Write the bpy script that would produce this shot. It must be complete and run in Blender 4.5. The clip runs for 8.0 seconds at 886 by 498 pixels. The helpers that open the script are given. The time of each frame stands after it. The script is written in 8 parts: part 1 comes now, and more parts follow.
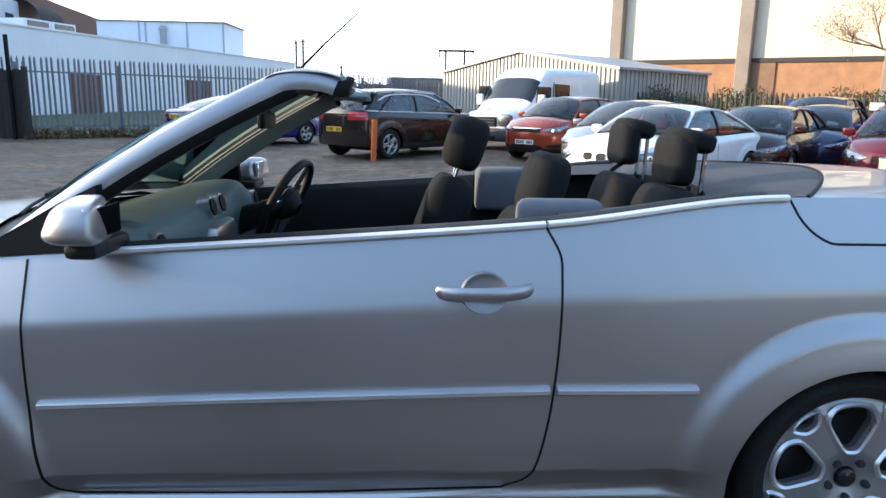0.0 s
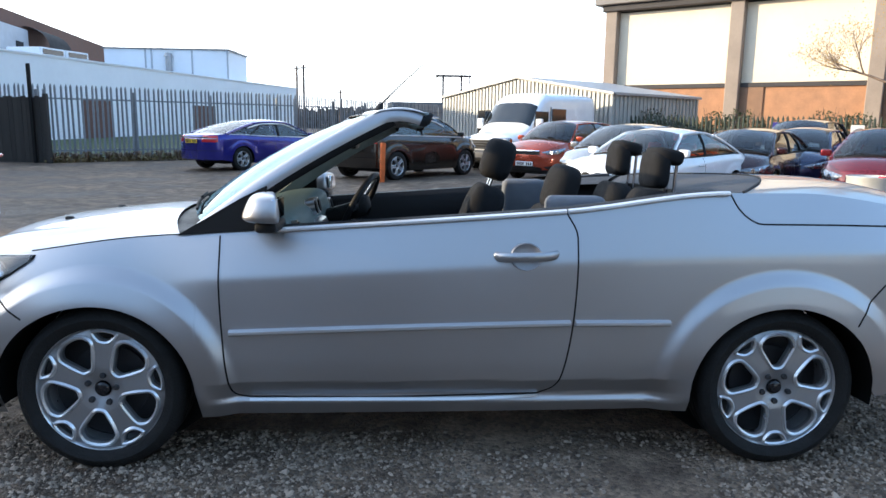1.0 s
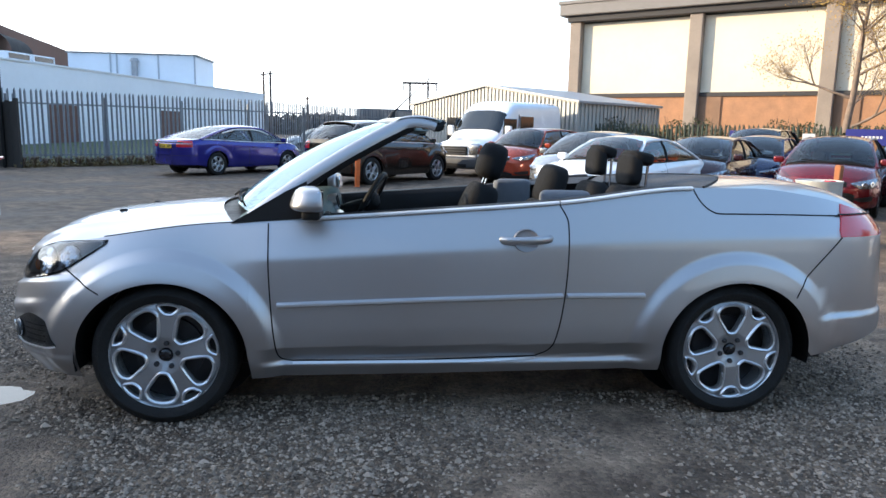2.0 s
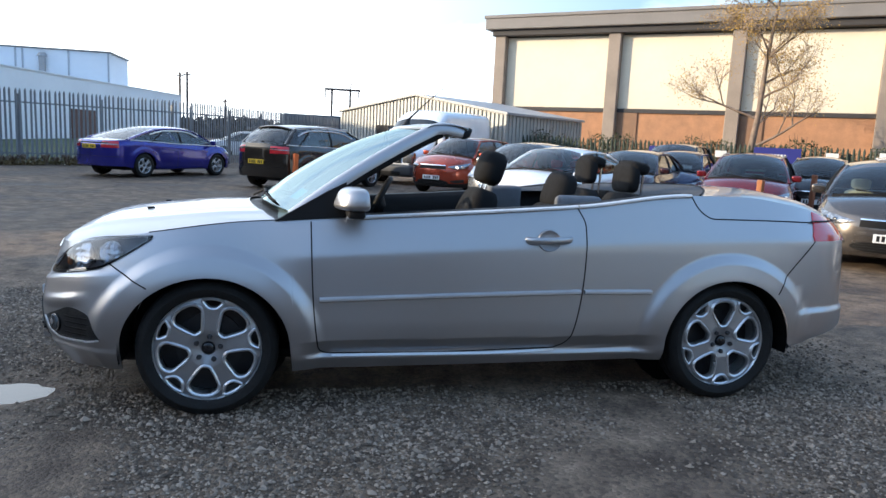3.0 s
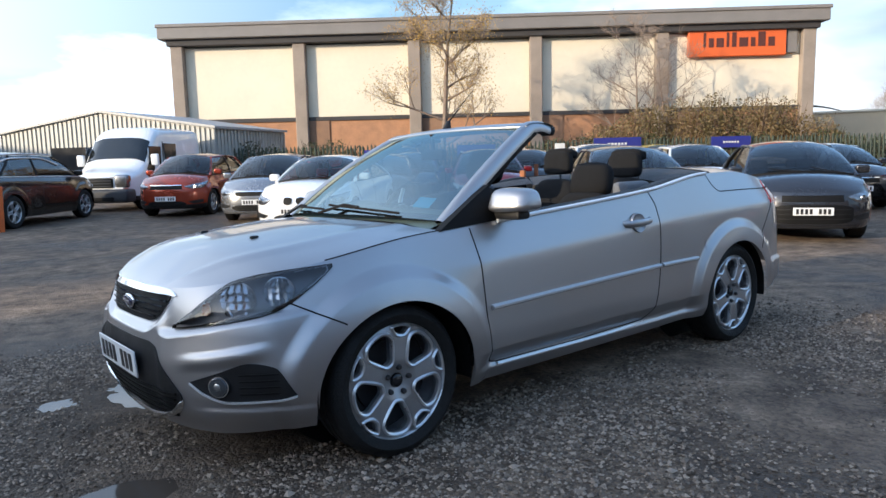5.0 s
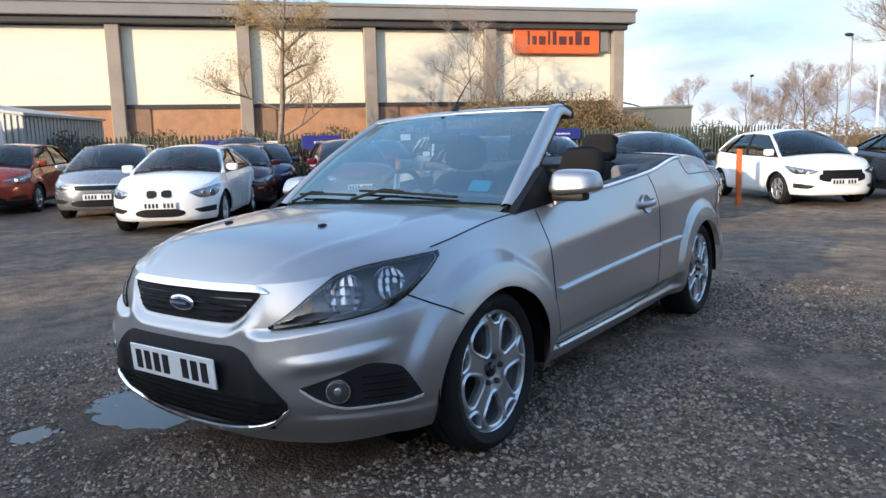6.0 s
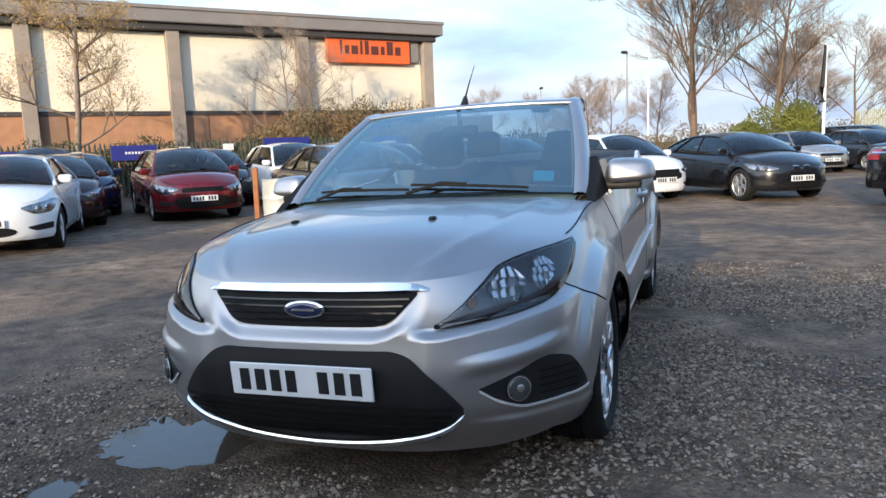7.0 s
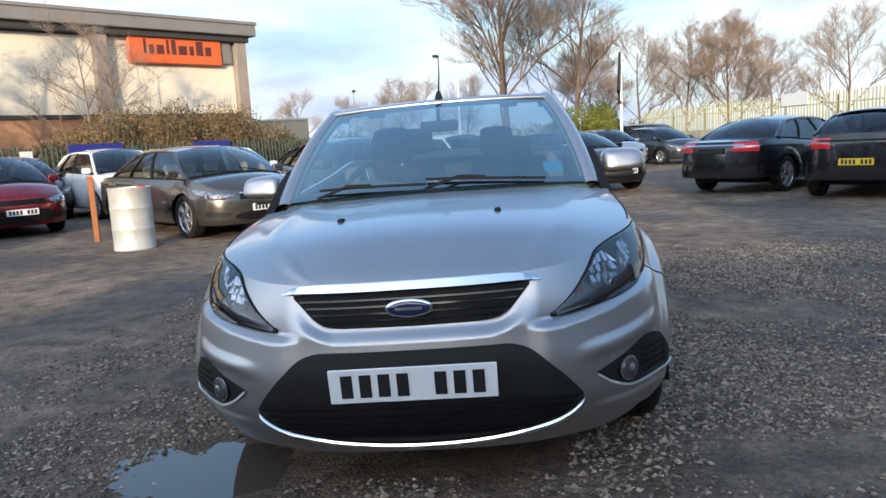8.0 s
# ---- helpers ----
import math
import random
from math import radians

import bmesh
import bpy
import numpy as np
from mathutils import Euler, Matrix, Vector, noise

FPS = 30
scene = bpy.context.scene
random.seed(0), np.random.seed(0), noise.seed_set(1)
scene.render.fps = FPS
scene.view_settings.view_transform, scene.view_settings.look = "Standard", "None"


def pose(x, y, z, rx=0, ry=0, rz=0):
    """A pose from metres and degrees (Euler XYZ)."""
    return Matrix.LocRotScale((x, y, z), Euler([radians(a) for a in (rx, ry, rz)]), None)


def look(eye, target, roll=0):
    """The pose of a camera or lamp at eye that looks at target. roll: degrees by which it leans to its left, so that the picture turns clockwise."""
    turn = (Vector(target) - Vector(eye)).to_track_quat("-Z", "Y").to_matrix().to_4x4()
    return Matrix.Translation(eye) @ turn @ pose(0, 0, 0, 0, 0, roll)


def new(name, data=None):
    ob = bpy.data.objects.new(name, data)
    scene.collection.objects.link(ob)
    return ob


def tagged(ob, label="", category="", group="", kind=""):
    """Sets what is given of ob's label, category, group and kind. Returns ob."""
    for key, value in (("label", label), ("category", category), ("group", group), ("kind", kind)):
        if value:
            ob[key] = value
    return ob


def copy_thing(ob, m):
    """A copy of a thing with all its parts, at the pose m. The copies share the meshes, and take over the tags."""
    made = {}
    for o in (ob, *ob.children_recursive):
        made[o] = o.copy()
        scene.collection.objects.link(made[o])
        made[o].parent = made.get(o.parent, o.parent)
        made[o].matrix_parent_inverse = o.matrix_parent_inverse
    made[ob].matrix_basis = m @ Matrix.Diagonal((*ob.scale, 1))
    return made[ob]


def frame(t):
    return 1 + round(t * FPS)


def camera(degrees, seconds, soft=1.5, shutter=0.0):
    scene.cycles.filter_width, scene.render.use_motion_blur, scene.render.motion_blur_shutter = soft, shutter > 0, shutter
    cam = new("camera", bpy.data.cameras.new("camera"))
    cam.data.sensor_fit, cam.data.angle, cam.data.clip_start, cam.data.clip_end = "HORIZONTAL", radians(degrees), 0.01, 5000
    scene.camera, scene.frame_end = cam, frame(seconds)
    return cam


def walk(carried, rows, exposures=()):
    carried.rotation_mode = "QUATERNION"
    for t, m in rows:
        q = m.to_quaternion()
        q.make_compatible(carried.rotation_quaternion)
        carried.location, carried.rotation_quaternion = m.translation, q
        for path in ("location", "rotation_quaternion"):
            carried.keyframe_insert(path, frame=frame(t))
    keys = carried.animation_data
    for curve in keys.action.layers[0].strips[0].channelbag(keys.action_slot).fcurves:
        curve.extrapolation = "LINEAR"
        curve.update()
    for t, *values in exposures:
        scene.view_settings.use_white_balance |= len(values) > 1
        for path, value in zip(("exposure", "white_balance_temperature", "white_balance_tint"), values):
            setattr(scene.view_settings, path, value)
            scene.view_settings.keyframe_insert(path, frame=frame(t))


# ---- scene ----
cam = camera(63.9, 8.0)
PATH = [
    (0, (0.133, -2.520, 1.376), (0.194, -0.564, 0.962), 1.10),
    (0.5, (0.031, -3.009, 1.398), (0.080, -1.050, 0.997), 0.70),
    (1, (-0.119, -3.418, 1.393), (-0.047, -1.450, 1.042), 0.90),
    (1.5, (-0.223, -3.688, 1.400), (-0.121, -1.720, 1.057), 1.00),
    (2, (-0.358, -3.933, 1.385), (-0.188, -1.968, 1.054), 1.20),
    (2.2, (-0.442, -4.028, 1.382), (-0.238, -2.065, 1.058), 1.60),
    (3.3, (-1.189, -4.090, 1.340), (-0.679, -2.177, 1.056), 3.00),
    (3.5, (-1.383, -4.023, 1.325), (-0.793, -2.131, 1.054), 2.90),
    (4, (-1.919, -3.824, 1.293), (-1.110, -2.012, 1.040), 0.20),
    (4.5, (-2.486, -3.557, 1.286), (-1.494, -1.835, 1.059), -1.30),
    (4.7, (-2.669, -3.391, 1.290), (-1.576, -1.734, 1.046), -1.40),
    (5.8, (-3.479, -2.467, 1.234), (-1.967, -1.185, 0.967), -1.30),
    (6, (-3.590, -2.280, 1.255), (-2.012, -1.086, 0.963), -1.30),
    (6.5, (-3.863, -1.765, 1.221), (-2.136, -0.800, 0.929), -2.20),
    (6.8, (-3.986, -1.413, 1.223), (-2.184, -0.593, 0.938), -2.30),
    (7, (-4.074, -1.193, 1.200), (-2.225, -0.483, 0.921), -2.00),
    (7.5, (-4.220, -0.706, 1.209), (-2.297, -0.239, 0.918), -2.80),
    (8, (-4.252, -0.285, 1.196), (-2.284, -0.086, 0.903), -3.10),
]
walk(cam, [(t, look(eye, target, roll)) for t, eye, target, roll in PATH],
     [(0, 1.0, 6000, 8), (2, 0.92, 6050, 8), (3.5, 0.58, 5900, 8), (4.5, 0.46, 5800, 8), (6, 0.62, 5900, 8), (8, 0.55, 5950, 8)])

# ---- world and sun ----
SUN_AZ, SUN_EL = radians(176), radians(13)
world = bpy.data.worlds.new("sky")
scene.world = world
world.use_nodes = True
wn, wl = world.node_tree.nodes, world.node_tree.links
wn.clear()
w_out = wn.new("ShaderNodeOutputWorld")
w_bg = wn.new("ShaderNodeBackground")
w_sky = wn.new("ShaderNodeTexSky")
w_sky.sky_type, w_sky.sun_disc = "NISHITA", False
w_sky.sun_elevation, w_sky.sun_rotation = SUN_EL, radians(90) - SUN_AZ + 2 * math.pi
w_sky.air_density, w_sky.dust_density, w_sky.ozone_density = 1.0, 1.2, 1.6
w_co = wn.new("ShaderNodeTexCoord")
w_map = wn.new("ShaderNodeMapping")
w_map.inputs["Scale"].default_value = (1.0, 1.0, 3.2)
w_map.inputs["Location"].default_value = (3.1, 0.4, 0.2)
w_noise = wn.new("ShaderNodeTexNoise")
w_noise.inputs["Scale"].default_value = 1.7
w_noise.inputs["Detail"].default_value = 8
w_noise.inputs["Roughness"].default_value = 0.55
w_ramp = wn.new("ShaderNodeValToRGB")
w_ramp.color_ramp.elements[0].position, w_ramp.color_ramp.elements[1].position = 0.50, 0.68
# thick cloud towards the horizon
w_sep = wn.new("ShaderNodeSeparateXYZ")
w_low = wn.new("ShaderNodeMapRange")
w_low.inputs["From Min"].default_value, w_low.inputs["From Max"].default_value = 0.04, 0.42
w_low.inputs["To Min"].default_value, w_low.inputs["To Max"].default_value = 0.24, -0.22
w_add = wn.new("ShaderNodeMath")
w_add.operation = "ADD"
w_noise2 = wn.new("ShaderNodeTexNoise")
w_noise2.inputs["Scale"].default_value = 2.6
w_noise2.inputs["Detail"].default_value = 5
w_ramp2 = wn.new("ShaderNodeValToRGB")
w_ramp2.color_ramp.elements[0].position, w_ramp2.color_ramp.elements[1].position = 0.32, 0.52
w_ramp2.color_ramp.elements[0].color = (2.9, 3.4, 4.3, 1)
w_ramp2.color_ramp.elements[1].color = (5.5, 5.5, 5.45, 1)
w_mix = wn.new("ShaderNodeMixRGB")
w_bg.inputs["Strength"].default_value = 0.15
wl.new(w_co.outputs["Generated"], w_map.inputs["Vector"])
wl.new(w_map.outputs["Vector"], w_noise.inputs["Vector"])
wl.new(w_map.outputs["Vector"], w_noise2.inputs["Vector"])
wl.new(w_co.outputs["Generated"], w_sep.inputs["Vector"])
wl.new(w_sep.outputs["Z"], w_low.inputs["Value"])
wl.new(w_noise.outputs["Fac"], w_add.inputs[0])
wl.new(w_low.outputs["Result"], w_add.inputs[1])
wl.new(w_add.outputs["Value"], w_ramp.inputs["Fac"])
wl.new(w_noise2.outputs["Fac"], w_ramp2.inputs["Fac"])
# clear sky grows brighter overhead through thin high haze
w_up = wn.new("ShaderNodeMapRange")
w_up.inputs["From Min"].default_value, w_up.inputs["From Max"].default_value = 0.15, 0.6
w_up.inputs["To Min"].default_value, w_up.inputs["To Max"].default_value = 1.0, 2.25
w_bright = wn.new("ShaderNodeMixRGB")
w_bright.blend_type = "MULTIPLY"
w_bright.inputs["Fac"].default_value = 1
wl.new(w_sep.outputs["Z"], w_up.inputs["Value"])
wl.new(w_sky.outputs["Color"], w_bright.inputs["Color1"])
wl.new(w_up.outputs["Result"], w_bright.inputs["Color2"])
wl.new(w_bright.outputs["Color"], w_mix.inputs["Color1"])
# cloud and haze are brightest towards the low sun's side of the sky
w_dot = wn.new("ShaderNodeVectorMath")
w_dot.operation = "DOT_PRODUCT"
w_dot.inputs[1].default_value = (-0.62, 0.76, 0.20)
w_glow = wn.new("ShaderNodeMapRange")
w_glow.inputs["From Min"].default_value, w_glow.inputs["From Max"].default_value = -0.35, 0.95
w_glow.inputs["To Min"].default_value, w_glow.inputs["To Max"].default_value = 0.95, 2.6
w_mul = wn.new("ShaderNodeMixRGB")
w_mul.blend_type = "MULTIPLY"
w_mul.inputs["Fac"].default_value = 1
w_haze = wn.new("ShaderNodeMapRange")
w_haze.inputs["From Min"].default_value, w_haze.inputs["From Max"].default_value = 0.4, 0.95
w_haze.inputs["To Min"].default_value, w_haze.inputs["To Max"].default_value = 0.0, 0.5
w_fac = wn.new("ShaderNodeMath")
w_fac.operation = "MAXIMUM"
wl.new(w_co.outputs["Generated"], w_dot.inputs[0])
wl.new(w_dot.outputs["Value"], w_glow.inputs["Value"])
wl.new(w_dot.outputs["Value"], w_haze.inputs["Value"])
wl.new(w_ramp2.outputs["Color"], w_mul.inputs["Color1"])
wl.new(w_glow.outputs["Result"], w_mul.inputs["Color2"])
wl.new(w_mul.outputs["Color"], w_mix.inputs["Color2"])
wl.new(w_ramp.outputs["Color"], w_fac.inputs[0])
wl.new(w_haze.outputs["Result"], w_fac.inputs[1])
w_veil = wn.new("ShaderNodeMapRange")
w_veil.inputs["From Min"].default_value, w_veil.inputs["From Max"].default_value = 0.20, 0.60
w_veil.inputs["To Min"].default_value, w_veil.inputs["To Max"].default_value = 0.0, 0.08
w_fac2 = wn.new("ShaderNodeMath")
w_fac2.operation = "MAXIMUM"
wl.new(w_sep.outputs["Z"], w_veil.inputs["Value"])
wl.new(w_fac.outputs["Value"], w_fac2.inputs[0])
wl.new(w_veil.outputs["Result"], w_fac2.inputs[1])
wl.new(w_fac2.outputs["Value"], w_mix.inputs["Fac"])
wl.new(w_mix.outputs["Color"], w_bg.inputs["Color"])
wl.new(w_bg.outputs["Background"], w_out.inputs["Surface"])

sun = new("sun", bpy.data.lights.new("sun", "SUN"))
sun.data.energy, sun.data.angle, sun.data.color = 3.8, radians(0.6), (1.0, 0.78, 0.52)
sun.matrix_world = look((math.cos(SUN_AZ) * 90, math.sin(SUN_AZ) * 90, math.tan(SUN_EL) * 90), (0, 0, 0))


# ---- materials ----
def node_mat(name):
    m = bpy.data.materials.new(name)
    m.use_nodes = True
    return m, m.node_tree.nodes, m.node_tree.links, m.node_tree.nodes["Principled BSDF"]


def mat(name, color, rough=0.5, metal=0.0, vary=0.12, scale=6.0, bump=0.0, bump_scale=80.0, coat=0.0, dirt=0.0, stretch=(1, 1, 1), color2=None, random_tint=0.0, spec=0.5):
    """Painted or raw surface: base colour with two scales of variation, optional fine relief, coat and dirt."""
    m, n, l, b = node_mat(name)
    co = n.new("ShaderNodeTexCoord")
    mp = n.new("ShaderNodeMapping")
    mp.inputs["Scale"].default_value = stretch
    l.new(co.outputs["Object"], mp.inputs["Vector"])
    n1, n2 = n.new("ShaderNodeTexNoise"), n.new("ShaderNodeTexNoise")
    n1.inputs["Scale"].default_value, n1.inputs["Detail"].default_value = scale, 6
    n2.inputs["Scale"].default_value, n2.inputs["Detail"].default_value = scale * 9, 4
    l.new(mp.outputs["Vector"], n1.inputs["Vector"])
    l.new(mp.outputs["Vector"], n2.inputs["Vector"])
    add = n.new("ShaderNodeMath")
    add.operation = "MULTIPLY_ADD"
    add.inputs[1].default_value = 0.35
    l.new(n2.outputs["Fac"], add.inputs[0])
    l.new(n1.outputs["Fac"], add.inputs[2])
    rng = n.new("ShaderNodeMapRange")
    rng.inputs["From Min"].default_value, rng.inputs["From Max"].default_value = 0.42, 0.95
    l.new(add.outputs["Value"], rng.inputs["Value"])
    mix = n.new("ShaderNodeMixRGB")
    c2 = color2 or tuple(min(1, c * (1 + vary)) for c in color)
    c1 = color if color2 else tuple(c * (1 - vary) for c in color)
    mix.inputs["Color1"].default_value, mix.inputs["Color2"].default_value = (*c1, 1), (*c2, 1)
    l.new(rng.outputs["Result"], mix.inputs["Fac"])
    out = mix.outputs["Color"]
    if random_tint:
        oi = n.new("ShaderNodeObjectInfo")
        r2 = n.new("ShaderNodeMapRange")
        r2.inputs["To Min"].default_value, r2.inputs["To Max"].default_value = 1 - random_tint, 1 + random_tint
        l.new(oi.outputs["Random"], r2.inputs["Value"])
        mul = n.new("ShaderNodeMixRGB")
        mul.blend_type = "MULTIPLY"
        mul.inputs["Fac"].default_value = 1
        l.new(out, mul.inputs["Color1"])
        l.new(r2.outputs["Result"], mul.inputs["Color2"])
        out = mul.outputs["Color"]
    l.new(out, b.inputs["Base Color"])
    b.inputs["Metallic"].default_value = metal
    b.inputs["Specular IOR Level"].default_value = spec
    rr = n.new("ShaderNodeMapRange")
    rr.inputs["To Min"].default_value, rr.inputs["To Max"].default_value = max(0.02, rough * (1 - vary)), min(1, rough * (1 + vary) + dirt)
    l.new(rng.outputs["Result"], rr.inputs["Value"])
    l.new(rr.outputs["Result"], b.inputs["Roughness"])
    if coat:
        b.inputs["Coat Weight"].default_value, b.inputs["Coat Roughness"].default_value = coat, 0.04
    if bump:
        n3 = n.new("ShaderNodeTexNoise")
        n3.inputs["Scale"].default_value, n3.inputs["Detail"].default_value = bump_scale, 5
        l.new(mp.outputs["Vector"], n3.inputs["Vector"])
        bp = n.new("ShaderNodeBump")
        bp.inputs["Strength"].default_value, bp.inputs["Distance"].default_value = bump, 0.02
        l.new(n3.outputs["Fac"], bp.inputs["Height"])
        l.new(bp.outputs["Normal"], b.inputs["Normal"])
    return m


def paint(name, color, metal=0.0, rough=0.22, dirt=0.06):
    return mat(name, color, rough, metal, 0.05, 2.5, coat=0.9, dirt=dirt, spec=0.3)


def glass_mat(name, tint=(0.75, 0.85, 0.85), see=0.7, ior=1.9, shine=(1, 1, 1)):
    """Car glass: part clear, part mirror by its gloss."""
    m, n, l, b = node_mat(name)
    n.remove(b)
    tr, gl, fr, mx = n.new("ShaderNodeBsdfTransparent"), n.new("ShaderNodeBsdfGlossy"), n.new("ShaderNodeFresnel"), n.new("ShaderNodeMixShader")
    tr.inputs["Color"].default_value = (*(c * see for c in tint), 1)
    gl.inputs["Roughness"].default_value = 0.02
    gl.inputs["Color"].default_value = (*shine, 1)
    fr.inputs["IOR"].default_value = ior
    l.new(fr.outputs["Fac"], mx.inputs["Fac"])
    l.new(tr.outputs["BSDF"], mx.inputs[1])
    l.new(gl.outputs["BSDF"], mx.inputs[2])
    l.new(mx.outputs["Shader"], n["Material Output"].inputs["Surface"])
    return m


M_SILVER = mat("silver paint", (0.418, 0.414, 0.424), 0.39, 0.95, 0.03, 2.0, coat=0.8, dirt=0.06)
M_BLACKPLASTIC = mat("black plastic", (0.011, 0.011, 0.012), 0.5, 0, 0.2, 8, 0.15, 300, spec=0.3)
M_GLOSSBLACK = mat("gloss black", (0.012, 0.012, 0.014), 0.12, 0, 0.2, 5)
M_SEAL = mat("rubber seal", (0.006, 0.006, 0.0065), 0.6, 0, 0.2, 8, spec=0.2)
M_CHROME = mat("chrome", (0.75, 0.76, 0.78), 0.1, 1.0, 0.04, 6)
M_SATIN = mat("satin metal", (0.6, 0.6, 0.61), 0.3, 1.0, 0.05, 6)
M_ALLOYFACE = mat("cast alloy face", (0.36, 0.365, 0.38), 0.36, 0.8, 0.08, 8, coat=0.3, dirt=0.12)
M_ALLOY = mat("alloy silver", (0.68, 0.685, 0.70), 0.27, 0.8, 0.05, 8, coat=0.4, dirt=0.1)
M_ALLOYDARK = mat("alloy barrel", (0.05, 0.05, 0.053), 0.5, 0.5, 0.2, 8)
M_TYRE = mat("tyre rubber", (0.012, 0.0115, 0.011), 0.75, 0, 0.3, 10, 0.25, 120, spec=0.3)
M_CLOTH = mat("dark cloth", (0.012, 0.012, 0.013), 0.95, 0, 0.25, 20, 0.4, 500, spec=0.2)
M_DASH = mat("dashboard vinyl", (0.105, 0.155, 0.16), 0.6, 0, 0.12, 12, 0.2, 400)
M_PILLARTRIM = mat("grey-green pillar trim", (0.20, 0.235, 0.23), 0.7, 0, 0.08, 12, 0.1, 300)
M_PAD = mat("light grey side pad", (0.15, 0.158, 0.175), 0.9, 0, 0.12, 20, 0.3, 400)
M_TRIM = mat("dark interior plastic", (0.012, 0.012, 0.013), 0.55, 0, 0.2, 12, 0.2, 300, spec=0.3)
M_DECK = mat("tonneau cloth", (0.05, 0.05, 0.054), 0.7, 0, 0.15, 12, 0.3, 300)
M_GLASS = glass_mat("windscreen glass", (0.72, 0.93, 0.96), 0.50, 3.7, (0.80, 0.97, 1.0))
M_DARKGLASS = mat("tinted glass", (0.015, 0.018, 0.02), 0.06, 0, 0.1, 3, spec=0.8)
M_LENS = glass_mat("clear lens", (0.93, 0.96, 1.0), 0.85, 1.7)
M_CARGLASS = glass_mat("car window glass", (0.86, 0.94, 0.93), 0.94, 1.75)
M_REFLECTOR = mat("pressed reflector", (0.56, 0.57, 0.59), 0.20, 1.0, 0.10, 14)
M_LAMPDARK = mat("lamp housing", (0.11, 0.115, 0.13), 0.3, 0, 0.1, 8)
M_ORANGE = mat("amber lens", (0.42, 0.11, 0.025), 0.2, 0, 0.1, 8)
M_REDLENS = mat("red lens", (0.55, 0.02, 0.03), 0.12, 0, 0.1, 8, coat=0.8)
M_WHITELENS = mat("lamp reflector", (0.10, 0.105, 0.115), 0.2, 0.85, 0.1, 22, color2=(0.5, 0.51, 0.53))
M_PLATE = mat("white number plate", (0.72, 0.73, 0.74), 0.35, 0, 0.04, 8)
M_PLATEY = mat("yellow number plate", (0.75, 0.5, 0.03), 0.35, 0, 0.04, 8)
M_INK = mat("black ink", (0.012, 0.012, 0.014), 0.45, 0, 0.1, 8)
M_BADGE = mat("blue badge", (0.010, 0.018, 0.075), 0.15, 0, 0.1, 8, coat=1)
M_STICKER = mat("blue disc holder", (0.03, 0.30, 0.62), 0.4, 0, 0.08, 12)
M_WIPER = mat("wiper black", (0.010, 0.010, 0.011), 0.75, 0, 0.1, 8, spec=0.2)
M_MIRROR = mat("mirror glass", (0.85, 0.86, 0.87), 0.02, 1.0, 0.01, 8)
M_FOGGLASS = mat("fog lamp glass", (0.06, 0.065, 0.07), 0.06, 0.2, 0.2, 60, spec=0.8)
# paler copy of the body silver; the sky's light is put into its colour
M_TRIMLIT = mat("body silver with sky light painted in", (0.62, 0.625, 0.635), 0.35, 0.75, 0.03, 4, coat=0.5)
# pale half-metal base colour carries the sky's reflection on chrome trims
M_BELT = mat("chrome trim with sky reflection painted in", (0.82, 0.83, 0.85), 0.38, 0.55, 0.03, 4)


# ---- mesh helpers ----
def mesh_ob(name, bm, material, smooth=40):
    me = bpy.data.meshes.new(name)
    bmesh.ops.recalc_face_normals(bm, faces=bm.faces)
    bm.to_mesh(me)
    bm.free()
    for mm in (material if isinstance(material, (list, tuple)) else [material]):
        me.materials.append(mm)
    if smooth:
        me.shade_smooth()
        if smooth < 170:
            me.set_sharp_from_angle(angle=radians(smooth))
    return new(name, me)


def part(name, bm, material, parent, label="", smooth=40):
    ob = mesh_ob(name, bm, material, smooth)
    ob.parent = parent
    if label:
        tagged(ob, label)
    return ob


def thing(name, m, label, category, group="", kind=""):
    ob = new(name)
    ob.empty_display_size = 0.2
    ob.matrix_world = m
    return tagged(ob, label, category, group, kind)


def add_box(bm, x0, x1, y0, y1, z0, z1, bevel=0.0, m=None, seg=1):
    r = bmesh.ops.create_cube(bm, size=1)
    vs = r["verts"]
    bmesh.ops.transform(bm, matrix=Matrix.Translation(((x0 + x1) / 2, (y0 + y1) / 2, (z0 + z1) / 2)) @ Matrix.Diagonal((abs(x1 - x0), abs(y1 - y0), abs(z1 - z0), 1)), verts=vs)
    if bevel:
        es = list({e for v in vs for e in v.link_edges})
        r2 = bmesh.ops.bevel(bm, geom=es, offset=bevel, segments=seg, profile=0.5, affect="EDGES")
        vs = list({v for f in r2["faces"] for v in f.verts} | {v for v in vs if v.is_valid})
    if m is not None:
        bmesh.ops.transform(bm, matrix=m, verts=[v for v in vs if v.is_valid])
    return vs


def box(x0, x1, y0, y1, z0, z1, bevel=0.0, m=None, seg=1):
    bm = bmesh.new()
    add_box(bm, x0, x1, y0, y1, z0, z1, bevel, m, seg)
    return bm


def add_cyl(bm, p0, p1, r0, r1=None, seg=12, caps=True):
    p0, p1 = Vector(p0), Vector(p1)
    d = p1 - p0
    m = Matrix.Translation((p0 + p1) / 2) @ d.to_track_quat("Z", "Y").to_matrix().to_4x4()
    bmesh.ops.create_cone(bm, cap_ends=caps, segments=seg, radius1=r0, radius2=r0 if r1 is None else r1, depth=d.length, matrix=m)


def cyl(p0, p1, r0, r1=None, seg=12):
    bm = bmesh.new()
    add_cyl(bm, p0, p1, r0, r1, seg)
    return bm


